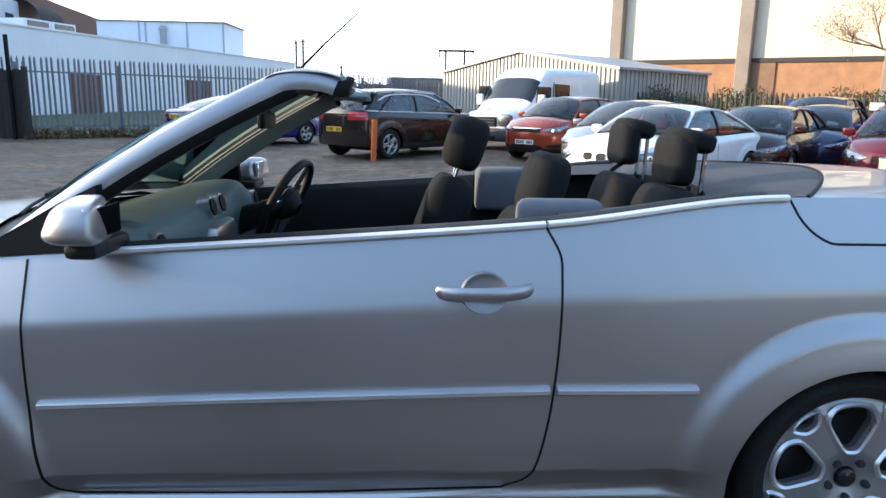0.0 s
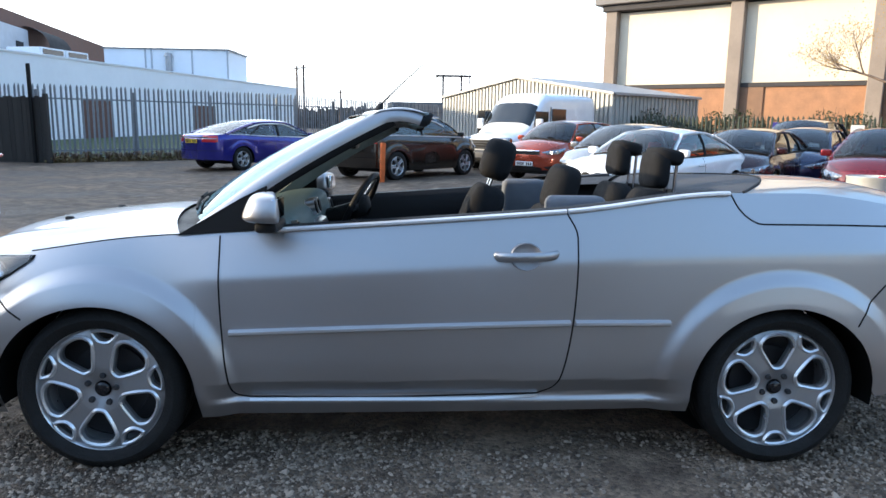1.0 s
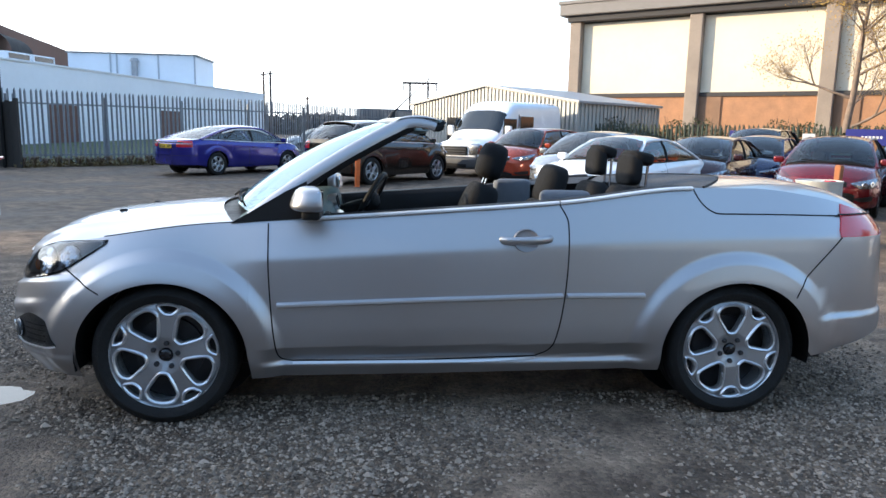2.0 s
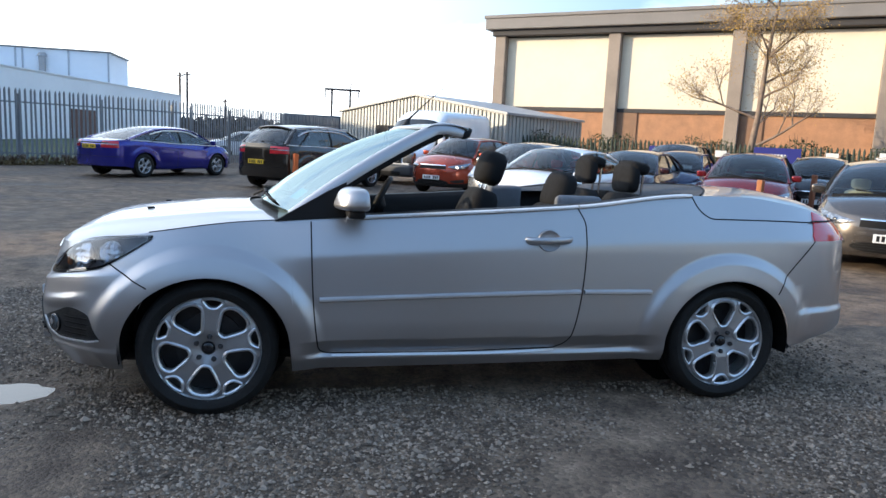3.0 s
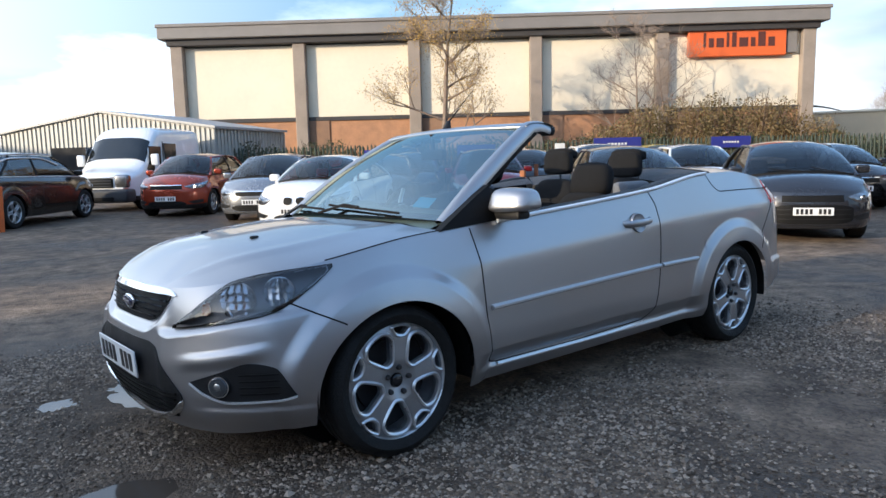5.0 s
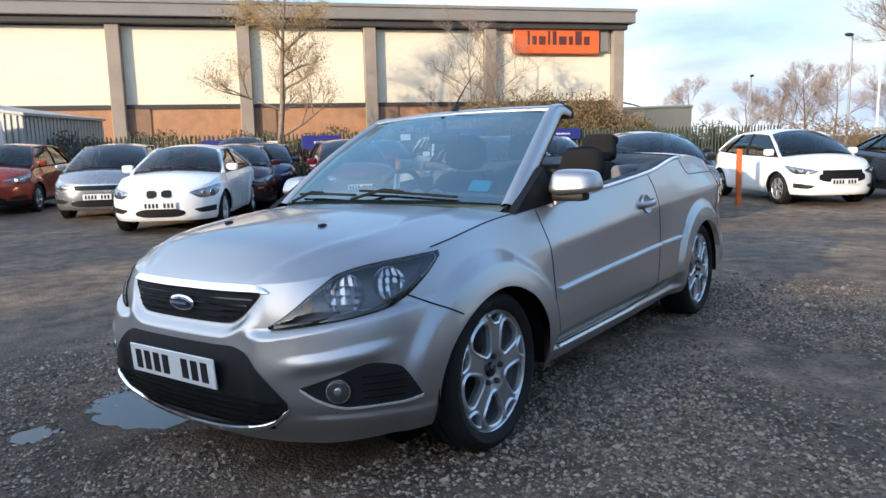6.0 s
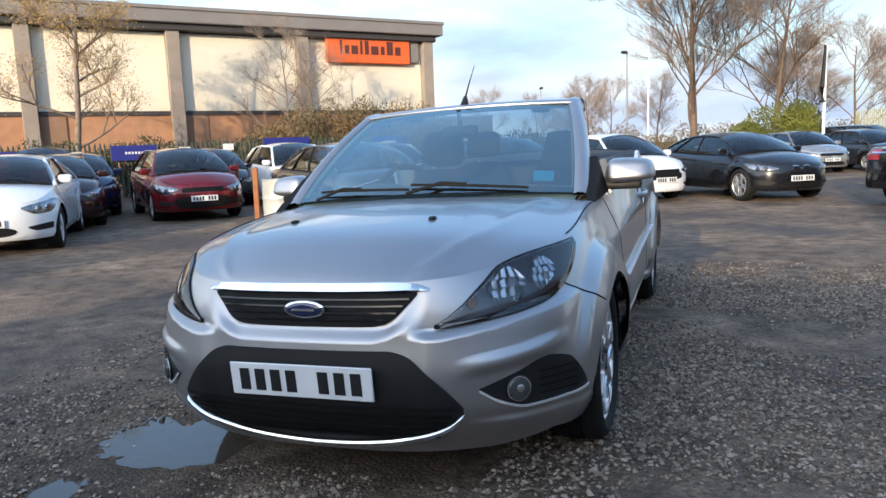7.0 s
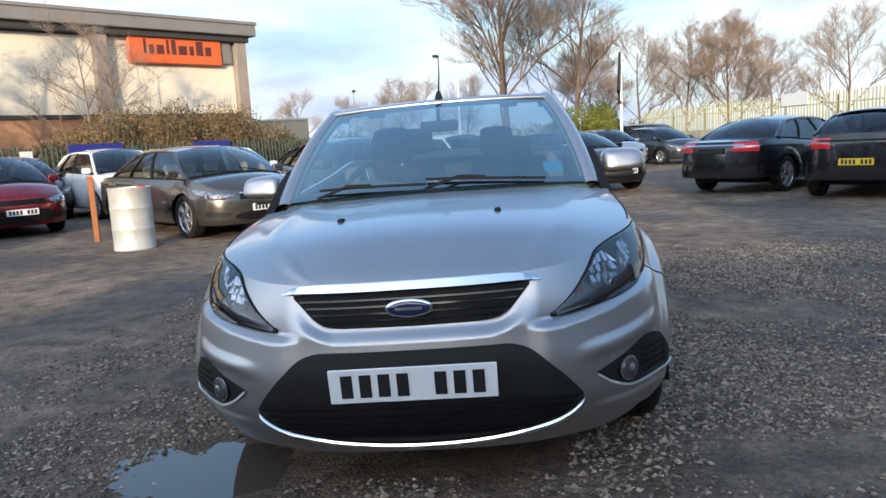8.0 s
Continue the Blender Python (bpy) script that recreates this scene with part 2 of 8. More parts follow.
def add_grid(bm, fn, nu, nv, closed_u=False, closed_v=False):
    """A quad sheet fn(u, v), u and v from 0 to 1."""
    rows = []
    for i in range(nu if closed_u else nu + 1):
        rows.append([bm.verts.new(fn(i / nu, j / nv)) for j in range(nv if closed_v else nv + 1)])
    for i in range(nu):
        a, b = rows[i], rows[(i + 1) % len(rows)]
        for j in range(nv):
            k = (j + 1) % len(a)
            bm.faces.new((a[j], a[k], b[k], b[j]))
    return rows


def sheet(fn, nu, nv, **kw):
    bm = bmesh.new()
    add_grid(bm, fn, nu, nv, **kw)
    return bm


def add_tube(bm, pts, radius, seg=8, flat=None, caps=True):
    """A round (or flat = (wide, high)) bar along a line of points."""
    pts = [Vector(p) for p in pts]
    rings = []
    for i, p in enumerate(pts):
        d = (pts[min(i + 1, len(pts) - 1)] - pts[max(i - 1, 0)]).normalized()
        side = d.cross(Vector((0, 0, 1)))
        side = side.normalized() if side.length > 1e-4 else Vector((1, 0, 0))
        up = side.cross(d)
        r = radius(i / (len(pts) - 1)) if callable(radius) else radius
        ring = []
        for k in range(seg):
            a = 2 * math.pi * (k + 0.5) / seg
            c, s = math.cos(a), math.sin(a)
            if flat:
                ring.append(bm.verts.new(p + side * flat[0] * c + up * flat[1] * s))
            else:
                ring.append(bm.verts.new(p + (side * c + up * s) * r))
        rings.append(ring)
    for a, b in zip(rings, rings[1:]):
        for k in range(seg):
            bm.faces.new((a[k], a[(k + 1) % seg], b[(k + 1) % seg], b[k]))
    if caps:
        bm.faces.new(rings[0][::-1])
        bm.faces.new(rings[-1])


def tube(pts, radius, seg=8, flat=None):
    bm = bmesh.new()
    add_tube(bm, pts, radius, seg, flat)
    return bm


def spl(x, xs, ys):
    """A smooth curve through (xs, ys) with flat-limited slopes."""
    if x <= xs[0]:
        return ys[0]
    if x >= xs[-1]:
        return ys[-1]
    i = max(k for k in range(len(xs) - 1) if xs[k] <= x)

    def slope(k):
        if k == 0 or k == len(xs) - 1:
            j = min(max(k, 1), len(xs) - 1)
            return (ys[j] - ys[j - 1]) / (xs[j] - xs[j - 1])
        a, b = (ys[k] - ys[k - 1]) / (xs[k] - xs[k - 1]), (ys[k + 1] - ys[k]) / (xs[k + 1] - xs[k])
        return 0 if a * b <= 0 else 2 * a * b / (a + b)
    h = xs[i + 1] - xs[i]
    t = (x - xs[i]) / h
    return ys[i] * (1 + 2 * t) * (1 - t) ** 2 + slope(i) * h * t * (1 - t) ** 2 + ys[i + 1] * t * t * (3 - 2 * t) + slope(i + 1) * h * t * t * (t - 1)


def path(pts):
    """A smooth 3D curve through points, as a function of 0 to 1."""
    pts = [Vector(p) for p in pts]
    d = [0]
    for a, b in zip(pts, pts[1:]):
        d.append(d[-1] + (b - a).length)
    ts = [v / d[-1] for v in d]

    def fn(t):
        return Vector([spl(t, ts, [p[k] for p in pts]) for k in range(3)])
    return fn


def coons(f, b, l, r, bump=None):
    """A patch between four curves: front f(v), back b(v), sides l(u), r(u)."""
    p00, p01, p10, p11 = f(0), f(1), b(0), b(1)

    def fn(u, v):
        p = f(v) * (1 - u) + b(v) * u + l(u) * (1 - v) + r(u) * v
        p = p - (p00 * (1 - u) * (1 - v) + p01 * (1 - u) * v + p10 * u * (1 - v) + p11 * u * v)
        return p + (bump(u, v) if bump else Vector())
    return fn


def smooth01(t):
    t = min(max(t, 0), 1)
    return t * t * (3 - 2 * t)


# ---- ground ----
UD, VD = Vector((0.761, -0.648, 0)), Vector((0.648, 0.761, 0))
GRID_YAW = math.degrees(math.atan2(UD.y, UD.x))


def uv(u, v, z=0.0):
    """A place in the yard's own axes: u along the long shop front, v towards it."""
    p = UD * u + VD * v
    return Vector((p.x, p.y, z))


PUDDLES = (((-1.80, 0.88), 0.32, 0.36, -0.004), ((-2.31, -0.40), 0.26, 0.20, 0.022), ((-2.30, 1.06), 0.11, 0.10, -0.010))
FAR_Z = -0.07


def ground_z(x, y):
    z = spl(y, (-6, -3, -1.5, -0.75, 0, 0.8, 1.4, 2.5, 4, 7), (0.070, 0.068, 0.060, 0.048, 0.028, 0.006, -0.012, -0.040, -0.060, FAR_Z))
    away = smooth01((math.hypot(x + 0.8, y + 1.0) - 4.5) / 5.0)
    z += (FAR_Z - z) * away
    n = noise.noise(Vector((x * 0.5, y * 0.5, 0.3))) * 0.012 + noise.noise(Vector((x * 2.1, y * 2.1, 1.3))) * 0.006 + noise.noise(Vector((x * 7, y * 7, 2.3))) * 0.004
    near = math.exp(-((x / 2.4) ** 4 + (y / 1.1) ** 4))
    z += n * (1 - 0.75 * near)
    for (px, py), rx, ry, lev in PUDDLES:
        d = math.hypot((x - px) / rx, (y - py) / ry) + 0.25 * noise.noise(Vector((x * 5, y * 5, 7)))
        w = 1 - smooth01((d - 0.5) / 0.9)
        z = z * (1 - w) + (lev - 0.010 + n * 1.2 + 0.012 * d * d) * w
    return z


m, n, l, b = node_mat("gravel ground")
co = n.new("ShaderNodeTexCoord")
vo = n.new("ShaderNodeTexVoronoi")
vo.inputs["Scale"].default_value = 55
vo2 = n.new("ShaderNodeTexVoronoi")
vo2.inputs["Scale"].default_value = 130
big = n.new("ShaderNodeTexNoise")
big.inputs["Scale"].default_value, big.inputs["Detail"].default_value = 0.55, 7
mid = n.new("ShaderNodeTexNoise")
mid.inputs["Scale"].default_value, mid.inputs["Detail"].default_value = 5, 8
for t in (vo, vo2, big, mid):
    l.new(co.outputs["Object"], t.inputs["Vector"])
r1 = n.new("ShaderNodeValToRGB")
e = r1.color_ramp.elements
e[0].position, e[0].color = 0.36, (0.082, 0.058, 0.040, 1)
e[1].position, e[1].color = 0.66, (0.225, 0.172, 0.126, 1)
l.new(big.outputs["Fac"], r1.inputs["Fac"])
r2 = n.new("ShaderNodeValToRGB")
e = r2.color_ramp.elements
e[0].position, e[0].color = 0.30, (0.50, 0.47, 0.45, 1)
e[1].position, e[1].color = 0.72, (1.45, 1.4, 1.34, 1)
l.new(mid.outputs["Fac"], r2.inputs["Fac"])
mu = n.new("ShaderNodeMixRGB")
mu.blend_type = "MULTIPLY"
mu.inputs["Fac"].default_value = 1
l.new(r1.outputs["Color"], mu.inputs["Color1"])
l.new(r2.outputs["Color"], mu.inputs["Color2"])
bw = n.new("ShaderNodeRGBToBW")
l.new(vo.outputs["Color"], bw.inputs["Color"])
r3 = n.new("ShaderNodeMapRange")
r3.inputs["To Min"].default_value, r3.inputs["To Max"].default_value = 0.6, 1.55
l.new(bw.outputs["Val"], r3.inputs["Value"])
mu2 = n.new("ShaderNodeMixRGB")
mu2.blend_type = "MULTIPLY"
mu2.inputs["Fac"].default_value = 1
l.new(mu.outputs["Color"], mu2.inputs["Color1"])
l.new(r3.outputs["Result"], mu2.inputs["Color2"])
wet_d = n.new("ShaderNodeVectorMath")
wet_d.operation = "DISTANCE"
wet_d.inputs[1].default_value = (-2.0, 0.9, 0)
l.new(co.outputs["Object"], wet_d.inputs[0])
wet_n = n.new("ShaderNodeMath")
wet_n.operation = "MULTIPLY_ADD"
wet_n.inputs[1].default_value = 2.4
l.new(big.outputs["Fac"], wet_n.inputs[0])
l.new(wet_d.outputs["Value"], wet_n.inputs[2])
wet = n.new("ShaderNodeMapRange")
wet.inputs["From Min"].default_value, wet.inputs["From Max"].default_value = 1.75, 2.75
wet.inputs["To Min"].default_value, wet.inputs["To Max"].default_value = 0.45, 1.0
l.new(wet_n.outputs["Value"], wet.inputs["Value"])
mu3 = n.new("ShaderNodeMixRGB")
mu3.blend_type = "MULTIPLY"
mu3.inputs["Fac"].default_value = 1
l.new(mu2.outputs["Color"], mu3.inputs["Color1"])
l.new(wet.outputs["Result"], mu3.inputs["Color2"])
l.new(mu3.outputs["Color"], b.inputs["Base Color"])
rw = n.new("ShaderNodeMapRange")
rw.inputs["From Min"].default_value, rw.inputs["From Max"].default_value = 0.35, 0.6
rw.inputs["To Min"].default_value, rw.inputs["To Max"].default_value = 0.55, 0.92
l.new(big.outputs["Fac"], rw.inputs["Value"])
l.new(rw.outputs["Result"], b.inputs["Roughness"])
b.inputs["Specular IOR Level"].default_value = 0.35
ad = n.new("ShaderNodeMath")
ad.operation = "MULTIPLY_ADD"
ad.inputs[1].default_value = 0.5
l.new(vo2.outputs["Distance"], ad.inputs[0])
l.new(vo.outputs["Distance"], ad.inputs[2])
bp = n.new("ShaderNodeBump")
bp.invert = True
bp.inputs["Strength"].default_value, bp.inputs["Distance"].default_value = 0.9, 0.012
l.new(ad.outputs["Value"], bp.inputs["Height"])
l.new(bp.outputs["Normal"], b.inputs["Normal"])
M_GROUND = m

axis = [-2500, -1200, -600, -300, -160, -90, -60, -42, -32, -26, -21, -17, -14, -12, -10.5, -9.2, -8.2, -7.4]
core = [-6.8 + 0.08 * k for k in range(171)]
lines = axis + core + [-a for a in reversed(axis)]
bm = bmesh.new()
grid_rows = [[bm.verts.new((x, y - 1, ground_z(x, y - 1))) for y in lines] for x in lines]
for i in range(len(lines) - 1):
    for j in range(len(lines) - 1):
        bm.faces.new((grid_rows[i][j], grid_rows[i + 1][j], grid_rows[i + 1][j + 1], grid_rows[i][j + 1]))
tagged(mesh_ob("ground", bm, M_GROUND, 170), "uneven grey gravel and worn asphalt yard", "ground", kind="structure")

m, n, l, b = node_mat("puddle water")
b.inputs["Base Color"].default_value = (0.075, 0.060, 0.048, 1)
b.inputs["Roughness"].default_value = 0.06
b.inputs["IOR"].default_value = 1.33
b.inputs["Specular IOR Level"].default_value = 1.0
wvn = n.new("ShaderNodeTexNoise")
wvn.inputs["Scale"].default_value = 9
wb_ = n.new("ShaderNodeBump")
wb_.inputs["Strength"].default_value, wb_.inputs["Distance"].default_value = 0.04, 0.01
l.new(wvn.outputs["Fac"], wb_.inputs["Height"])
l.new(wb_.outputs["Normal"], b.inputs["Normal"])
M_WATER = m
for (px, py), rx, ry, lev in PUDDLES:
    bm = bmesh.new()
    hub = bm.verts.new((px, py, lev + 0.004))
    vs = []
    for k in range(150):
        a = 2 * math.pi * k / 150
        c, s = math.cos(a), math.sin(a)
        q = 1.0 + 0.55 * noise.noise(Vector((c * 1.3 + px, s * 1.3, 3))) + 0.45 * noise.noise(Vector((c * 4 + px, s * 4, 5))) + 0.13 * noise.noise(Vector((c * 14, s * 14 + py, 6)))
        vs.append(bm.verts.new((px + rx * q * c, py + ry * q * s, lev + 0.004)))
    for k in range(150):
        bm.faces.new((hub, vs[k], vs[(k + 1) % 150]))
    tagged(mesh_ob("puddle", bm, M_WATER), "shallow muddy puddle reflecting the sky", "puddle", kind="structure")

# ---- loose stones near the car ----
M_STONE = mat("grey stones", (0.080, 0.058, 0.041), 0.8, 0, 0.1, 3, color2=(0.42, 0.335, 0.255))
m = M_STONE
n, l = m.node_tree.nodes, m.node_tree.links
geo_n = n.new("ShaderNodeNewGeometry")
mixn = [k for k in n if k.bl_idname == "ShaderNodeMixRGB"][0]
pw = n.new("ShaderNodeMath")
pw.operation = "POWER"
pw.inputs[1].default_value = 1.6
l.new(geo_n.outputs["Random Per Island"], pw.inputs[0])
l.new(pw.outputs["Value"], mixn.inputs["Fac"])
rnd = random.Random(5)
verts, faces = [], []
count = 0
while count < 125000:
    x, y = rnd.uniform(-4.8, 3.2), rnd.uniform(-3.9, 2.8)
    if abs(x) < 1.9 and -0.45 < y < 0.75:
        continue
    dens = noise.noise(Vector((x * 0.8, y * 0.8, 4))) * 1.1 + 0.55 + 0.5 * noise.noise(Vector((x * 3, y * 3, 9)))
    dens *= 1 - 0.65 * math.exp(-((x + 2.1) ** 2 + (y - 0.8) ** 2) / 0.7)
    dens *= smooth01((3.2 - x) / 1.4) * smooth01((2.8 - y) / 1.2) * smooth01((x + 4.8) / 0.9)
    if rnd.random() > dens:
        continue
    if any(math.hypot((x - p[0][0]) / p[1], (y - p[0][1]) / p[2]) < (1.05 if count % 16 else 0.45) for p in PUDDLES):
        continue
    r = 0.0045 + 0.0085 * rnd.random() ** 2 + (0.008 if rnd.random() < 0.02 else 0)
    z = ground_z(x, y) + r * 0.25
    k = len(verts)
    a0 = rnd.random() * 6.28
    fl = rnd.uniform(0.5, 0.9)
    for j in range(4):
        a = a0 + j * 1.57 + rnd.uniform(-0.4, 0.4)
        q = r * rnd.uniform(0.75, 1.35)
        verts.append((x + q * math.cos(a), y + q * math.sin(a), z + r * rnd.uniform(-0.15, 0.2)))
    verts.append((x + r * rnd.uniform(-0.4, 0.4), y + r * rnd.uniform(-0.4, 0.4), z + r * fl))
    verts.append((x, y, z - r * 0.7))
    for j in range(4):
        faces.append((k + j, k + (j + 1) % 4, k + 4))
        faces.append((k + (j + 1) % 4, k + j, k + 5))
    count += 1
me = bpy.data.meshes.new("loose_gravel")
me.from_pydata(verts, [], faces)
me.materials.append(M_STONE)
tagged(new("loose_gravel", me), "scattered loose grey gravel stones on the yard", "gravel", kind="stuff")

# ---- long shop building ----
M_CREAM = mat("cream render panel", (0.79, 0.70, 0.55), 0.8, 0, 0.06, 0.5, 0.1, 20)
M_CONC = mat("grey-brown concrete", (0.31, 0.255, 0.21), 0.85, 0, 0.15, 1.2, 0.2, 30)
M_FASCIA = mat("grey roof fascia", (0.22, 0.20, 0.185), 0.6, 0, 0.1, 1.0)
M_BRICK = mat("orange brick", (0.42, 0.22, 0.12), 0.9, 0, 0.2, 2.0, 0.3, 40)
M_PIER = mat("dull brick pier", (0.27, 0.16, 0.10), 0.9, 0, 0.2, 2.0, 0.3, 40)
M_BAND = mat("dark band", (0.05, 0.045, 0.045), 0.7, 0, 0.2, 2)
M_SIGN = mat("orange sign", (0.72, 0.13, 0.025), 0.4, 0, 0.06, 2)
M_SIGNINK = mat("sign lettering", (0.10, 0.03, 0.02), 0.5, 0, 0.1, 4)
shop = thing("shop_building", Matrix.Translation(uv(0, 33.9, FAR_Z)) @ pose(0, 0, 0, 0, 0, GRID_YAW), "long cream-panelled retail building with concrete columns and brick base", "building")
COLS = (-15.35, -8.88, -2.85, 3.47, 9.95, 17.35)
U0, U1 = COLS[0], COLS[-1]
part("core", box(U0, U1, 0.3, 26, 0, 8.0), M_CONC, shop, smooth=0)
part("roof_fascia", box(U0 - 0.8, U1 + 0.8, -0.75, 27, 7.68, 8.42, 0.04), M_FASCIA, shop, smooth=0)
part("roof_edge", box(U0 - 0.86, U1 + 0.86, -0.82, 27, 8.26, 8.44, 0.03), M_FASCIA, shop, smooth=0)
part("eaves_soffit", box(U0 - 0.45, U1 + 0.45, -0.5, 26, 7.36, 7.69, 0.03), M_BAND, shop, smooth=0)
for a, c in zip(COLS, COLS[1:]):
    part("wall_panel", box(a + 0.32, c - 0.32, 0.05, 0.4, 3.56, 7.3, 0.02), M_CREAM, shop, smooth=0)
    part("brick_base", box(a + 0.30, c - 0.30, 0.02, 0.4, 0, 3.36), M_BRICK, shop, smooth=0)
    part("dark_band", box(a + 0.30, c - 0.30, -0.06, 0.4, 3.36, 3.56), M_BAND, shop, smooth=0)
    part("brick_pier", box(a + 0.34, a + 1.4, -0.05, 0.3, 0, 3.34), M_PIER, shop, smooth=0)
for a in COLS:
    part("column", box(a - 0.32, a + 0.32, -0.36, 0.5, 0, 7.4, 0.03), M_CONC, shop, smooth=0)
bm = bmesh.new()
for k in range(230):
    x = U0 + 4 + (U1 - U0 - 6) * k / 230
    add_box(bm, x, x + 0.07, 1.4, 1.46, 8.4, 8.58)
part("roof_sheet_ends", bm, M_FASCIA, shop, smooth=0)
sign = part("shop_sign", box(11.25, 16.2, -0.32, -0.05, 6.08, 7.58, 0.04), M_SIGN, shop, "orange shop sign with dark lettering bars", smooth=0)
sx = 12.0
for wdt, hh in ((0.12, 0.72), (0.24, 0.45), (0.36, 0.45), (0.12, 0.72), (0.22, 0.72), (0.43, 0.45), (0.22, 0.45), (0.36, 0.72), (0.32, 0.45)):
    part("sign_bar", box(sx, sx + wdt, -0.345, -0.322, 6.55, 6.55 + hh), M_SIGNINK, sign, smooth=0)
    sx += wdt + 0.15
part("wall_cabinet", box(16.25, 16.8, -0.2, 0.04, 6.2, 7.4, 0.03), M_FASCIA, shop, smooth=0)

# ---- corrugated shed ----
M_SHED = mat("grey corrugated steel", (0.40, 0.40, 0.38), 0.5, 0.15, 0.1, 1.5)
M_SHEDROOF = mat("grey shed roof", (0.36, 0.36, 0.36), 0.5, 0.1, 0.1, 1.5)
M_DARK = mat("dark opening", (0.012, 0.012, 0.014), 0.9, 0, 0.2, 3)
shed = thing("metal_shed", pose(3.96, 26.15, FAR_Z, 0, 0, -51.6), "grey corrugated metal shed with a low gable roof", "shed")
HW, EV, AP, DP = 4.65, 2.56, 3.27, 5.7
bm = bmesh.new()
for face, y in ((0, 0.0),):
    for k in range(47):
        x = -HW + 2 * HW * k / 46
        h = AP - (AP - EV) * abs(x) / HW - 0.05
        add_box(bm, x - 0.06, x + 0.06, -0.05, 0.02, 0, h)
for k in range(24):
    add_box(bm, HW - 0.01, HW + 0.04, k * DP / 23 - 0.06, k * DP / 23 + 0.06, 0, EV - 0.03)
part("cladding", bm, M_SHED, shed, smooth=0)
bm = bmesh.new()
vs = [bm.verts.new(p) for p in ((-HW, 0, 0), (HW, 0, 0), (HW, 0, EV), (0, 0, AP), (-HW, 0, EV))]
f = bm.faces.new(vs)
ex = bmesh.ops.extrude_face_region(bm, geom=[f])
bmesh.ops.translate(bm, vec=(0, DP, 0), verts=[g for g in ex["geom"] if isinstance(g, bmesh.types.BMVert)])
part("shed_wall", bm, M_SHED, shed, smooth=0)
for s in (-1, 1):
    bm = bmesh.new()
    vs = [bm.verts.new(p) for p in ((0, -0.15, AP), (s * (HW + 0.15), -0.15, EV - 0.02), (s * (HW + 0.15), DP + 0.1, EV - 0.02), (0, DP + 0.1, AP))]
    f = bm.faces.new(vs)
    ex = bmesh.ops.extrude_face_region(bm, geom=[f])
    bmesh.ops.translate(bm, vec=(0, 0, 0.09), verts=[g for g in ex["geom"] if isinstance(g, bmesh.types.BMVert)])
    part("roof_sheet", bm, M_SHEDROOF, shed, smooth=0)
part("door_opening", box(-2.3, 0.2, -0.07, 0.0, 0, 2.0), M_DARK, shed, smooth=0)

# ---- palisade fences ----
M_GALV = mat("galvanised steel", (0.20, 0.215, 0.235), 0.5, 0.3, 0.15, 5, random_tint=0.15)
M_GREENFENCE = mat("dark green fence paint", (0.035, 0.05, 0.035), 0.6, 0, 0.2, 5, random_tint=0.15)
M_CREAMFENCE = mat("pale fence paint", (0.38, 0.36, 0.22), 0.6, 0, 0.15, 5, random_tint=0.1)


def pale_mesh(h, w, material):
    bm = bmesh.new()
    outline = ((-w / 2, 0), (w / 2, 0), (w / 2, h - 0.09), (0.18 * w, h - 0.02), (0, h), (-0.18 * w, h - 0.02), (-w / 2, h - 0.09))
    vs = [bm.verts.new((x, 0.012 - 0.02 * (abs(x) < w * 0.3), z)) for x, z in outline]
    f = bm.faces.new(vs)
    ex = bmesh.ops.extrude_face_region(bm, geom=[f])
    bmesh.ops.translate(bm, vec=(0, 0.012, 0), verts=[g for g in ex["geom"] if isinstance(g, bmesh.types.BMVert)])
    ob = mesh_ob("pale", bm, material, 0)
    me = ob.data
    bpy.data.objects.remove(ob)
    return me


def palisade(name, p0, p1, h, pitch, material, label, w=0.068, posts=2.75):
    p0, p1 = Vector(p0), Vector(p1)
    L = (p1 - p0).length
    yaw = math.degrees(math.atan2(p1.y - p0.y, p1.x - p0.x))
    fence = thing(name, Matrix.Translation(p0) @ pose(0, 0, 0, 0, 0, yaw), label, "fence", kind="structure")
    me = pale_mesh(h, w, material)
    for k in range(int(L / pitch) + 1):
        ob = new("pale", me)
        ob.parent = fence
        ob.matrix_local = pose(k * pitch, 0, 0.03 + 0.01 * math.sin(k * 1.7), 0, 0.5 * math.sin(k * 2.3), 0)
    for z in (0.35, h - 0.45):
        part("rail", box(0, L, 0.03, 0.08, z, z + 0.05), material, fence, smooth=0)
    for k in range(int(L / posts) + 1):
        part("post", box(k * posts - 0.04, k * posts + 0.04, 0.08, 0.16, 0, h - 0.15), material, fence, smooth=0)
    return fence


palisade("palisade_fence", (-11.9, 19.9, FAR_Z), (-5.0, 25.8, FAR_Z), 2.45, 0.155, M_GALV, "galvanised steel palisade fence with pointed pales")
palisade("palisade_fence", (-5.0, 25.9, FAR_Z), (1.4, 38.8, FAR_Z), 2.45, 0.16, M_GALV, "galvanised steel palisade fence in the distance")
palisade("palisade_fence", uv(-8.8, 22, FAR_Z), uv(19, 22, FAR_Z), 1.8, 0.15, M_GREENFENCE, "dark green palisade fence behind the parked cars")
palisade("palisade_fence", (36, -7.6, FAR_Z), (15.5, -14.5, FAR_Z), 2.4, 0.16, M_CREAMFENCE, "dull cream palisade fence at the far side of the yard")
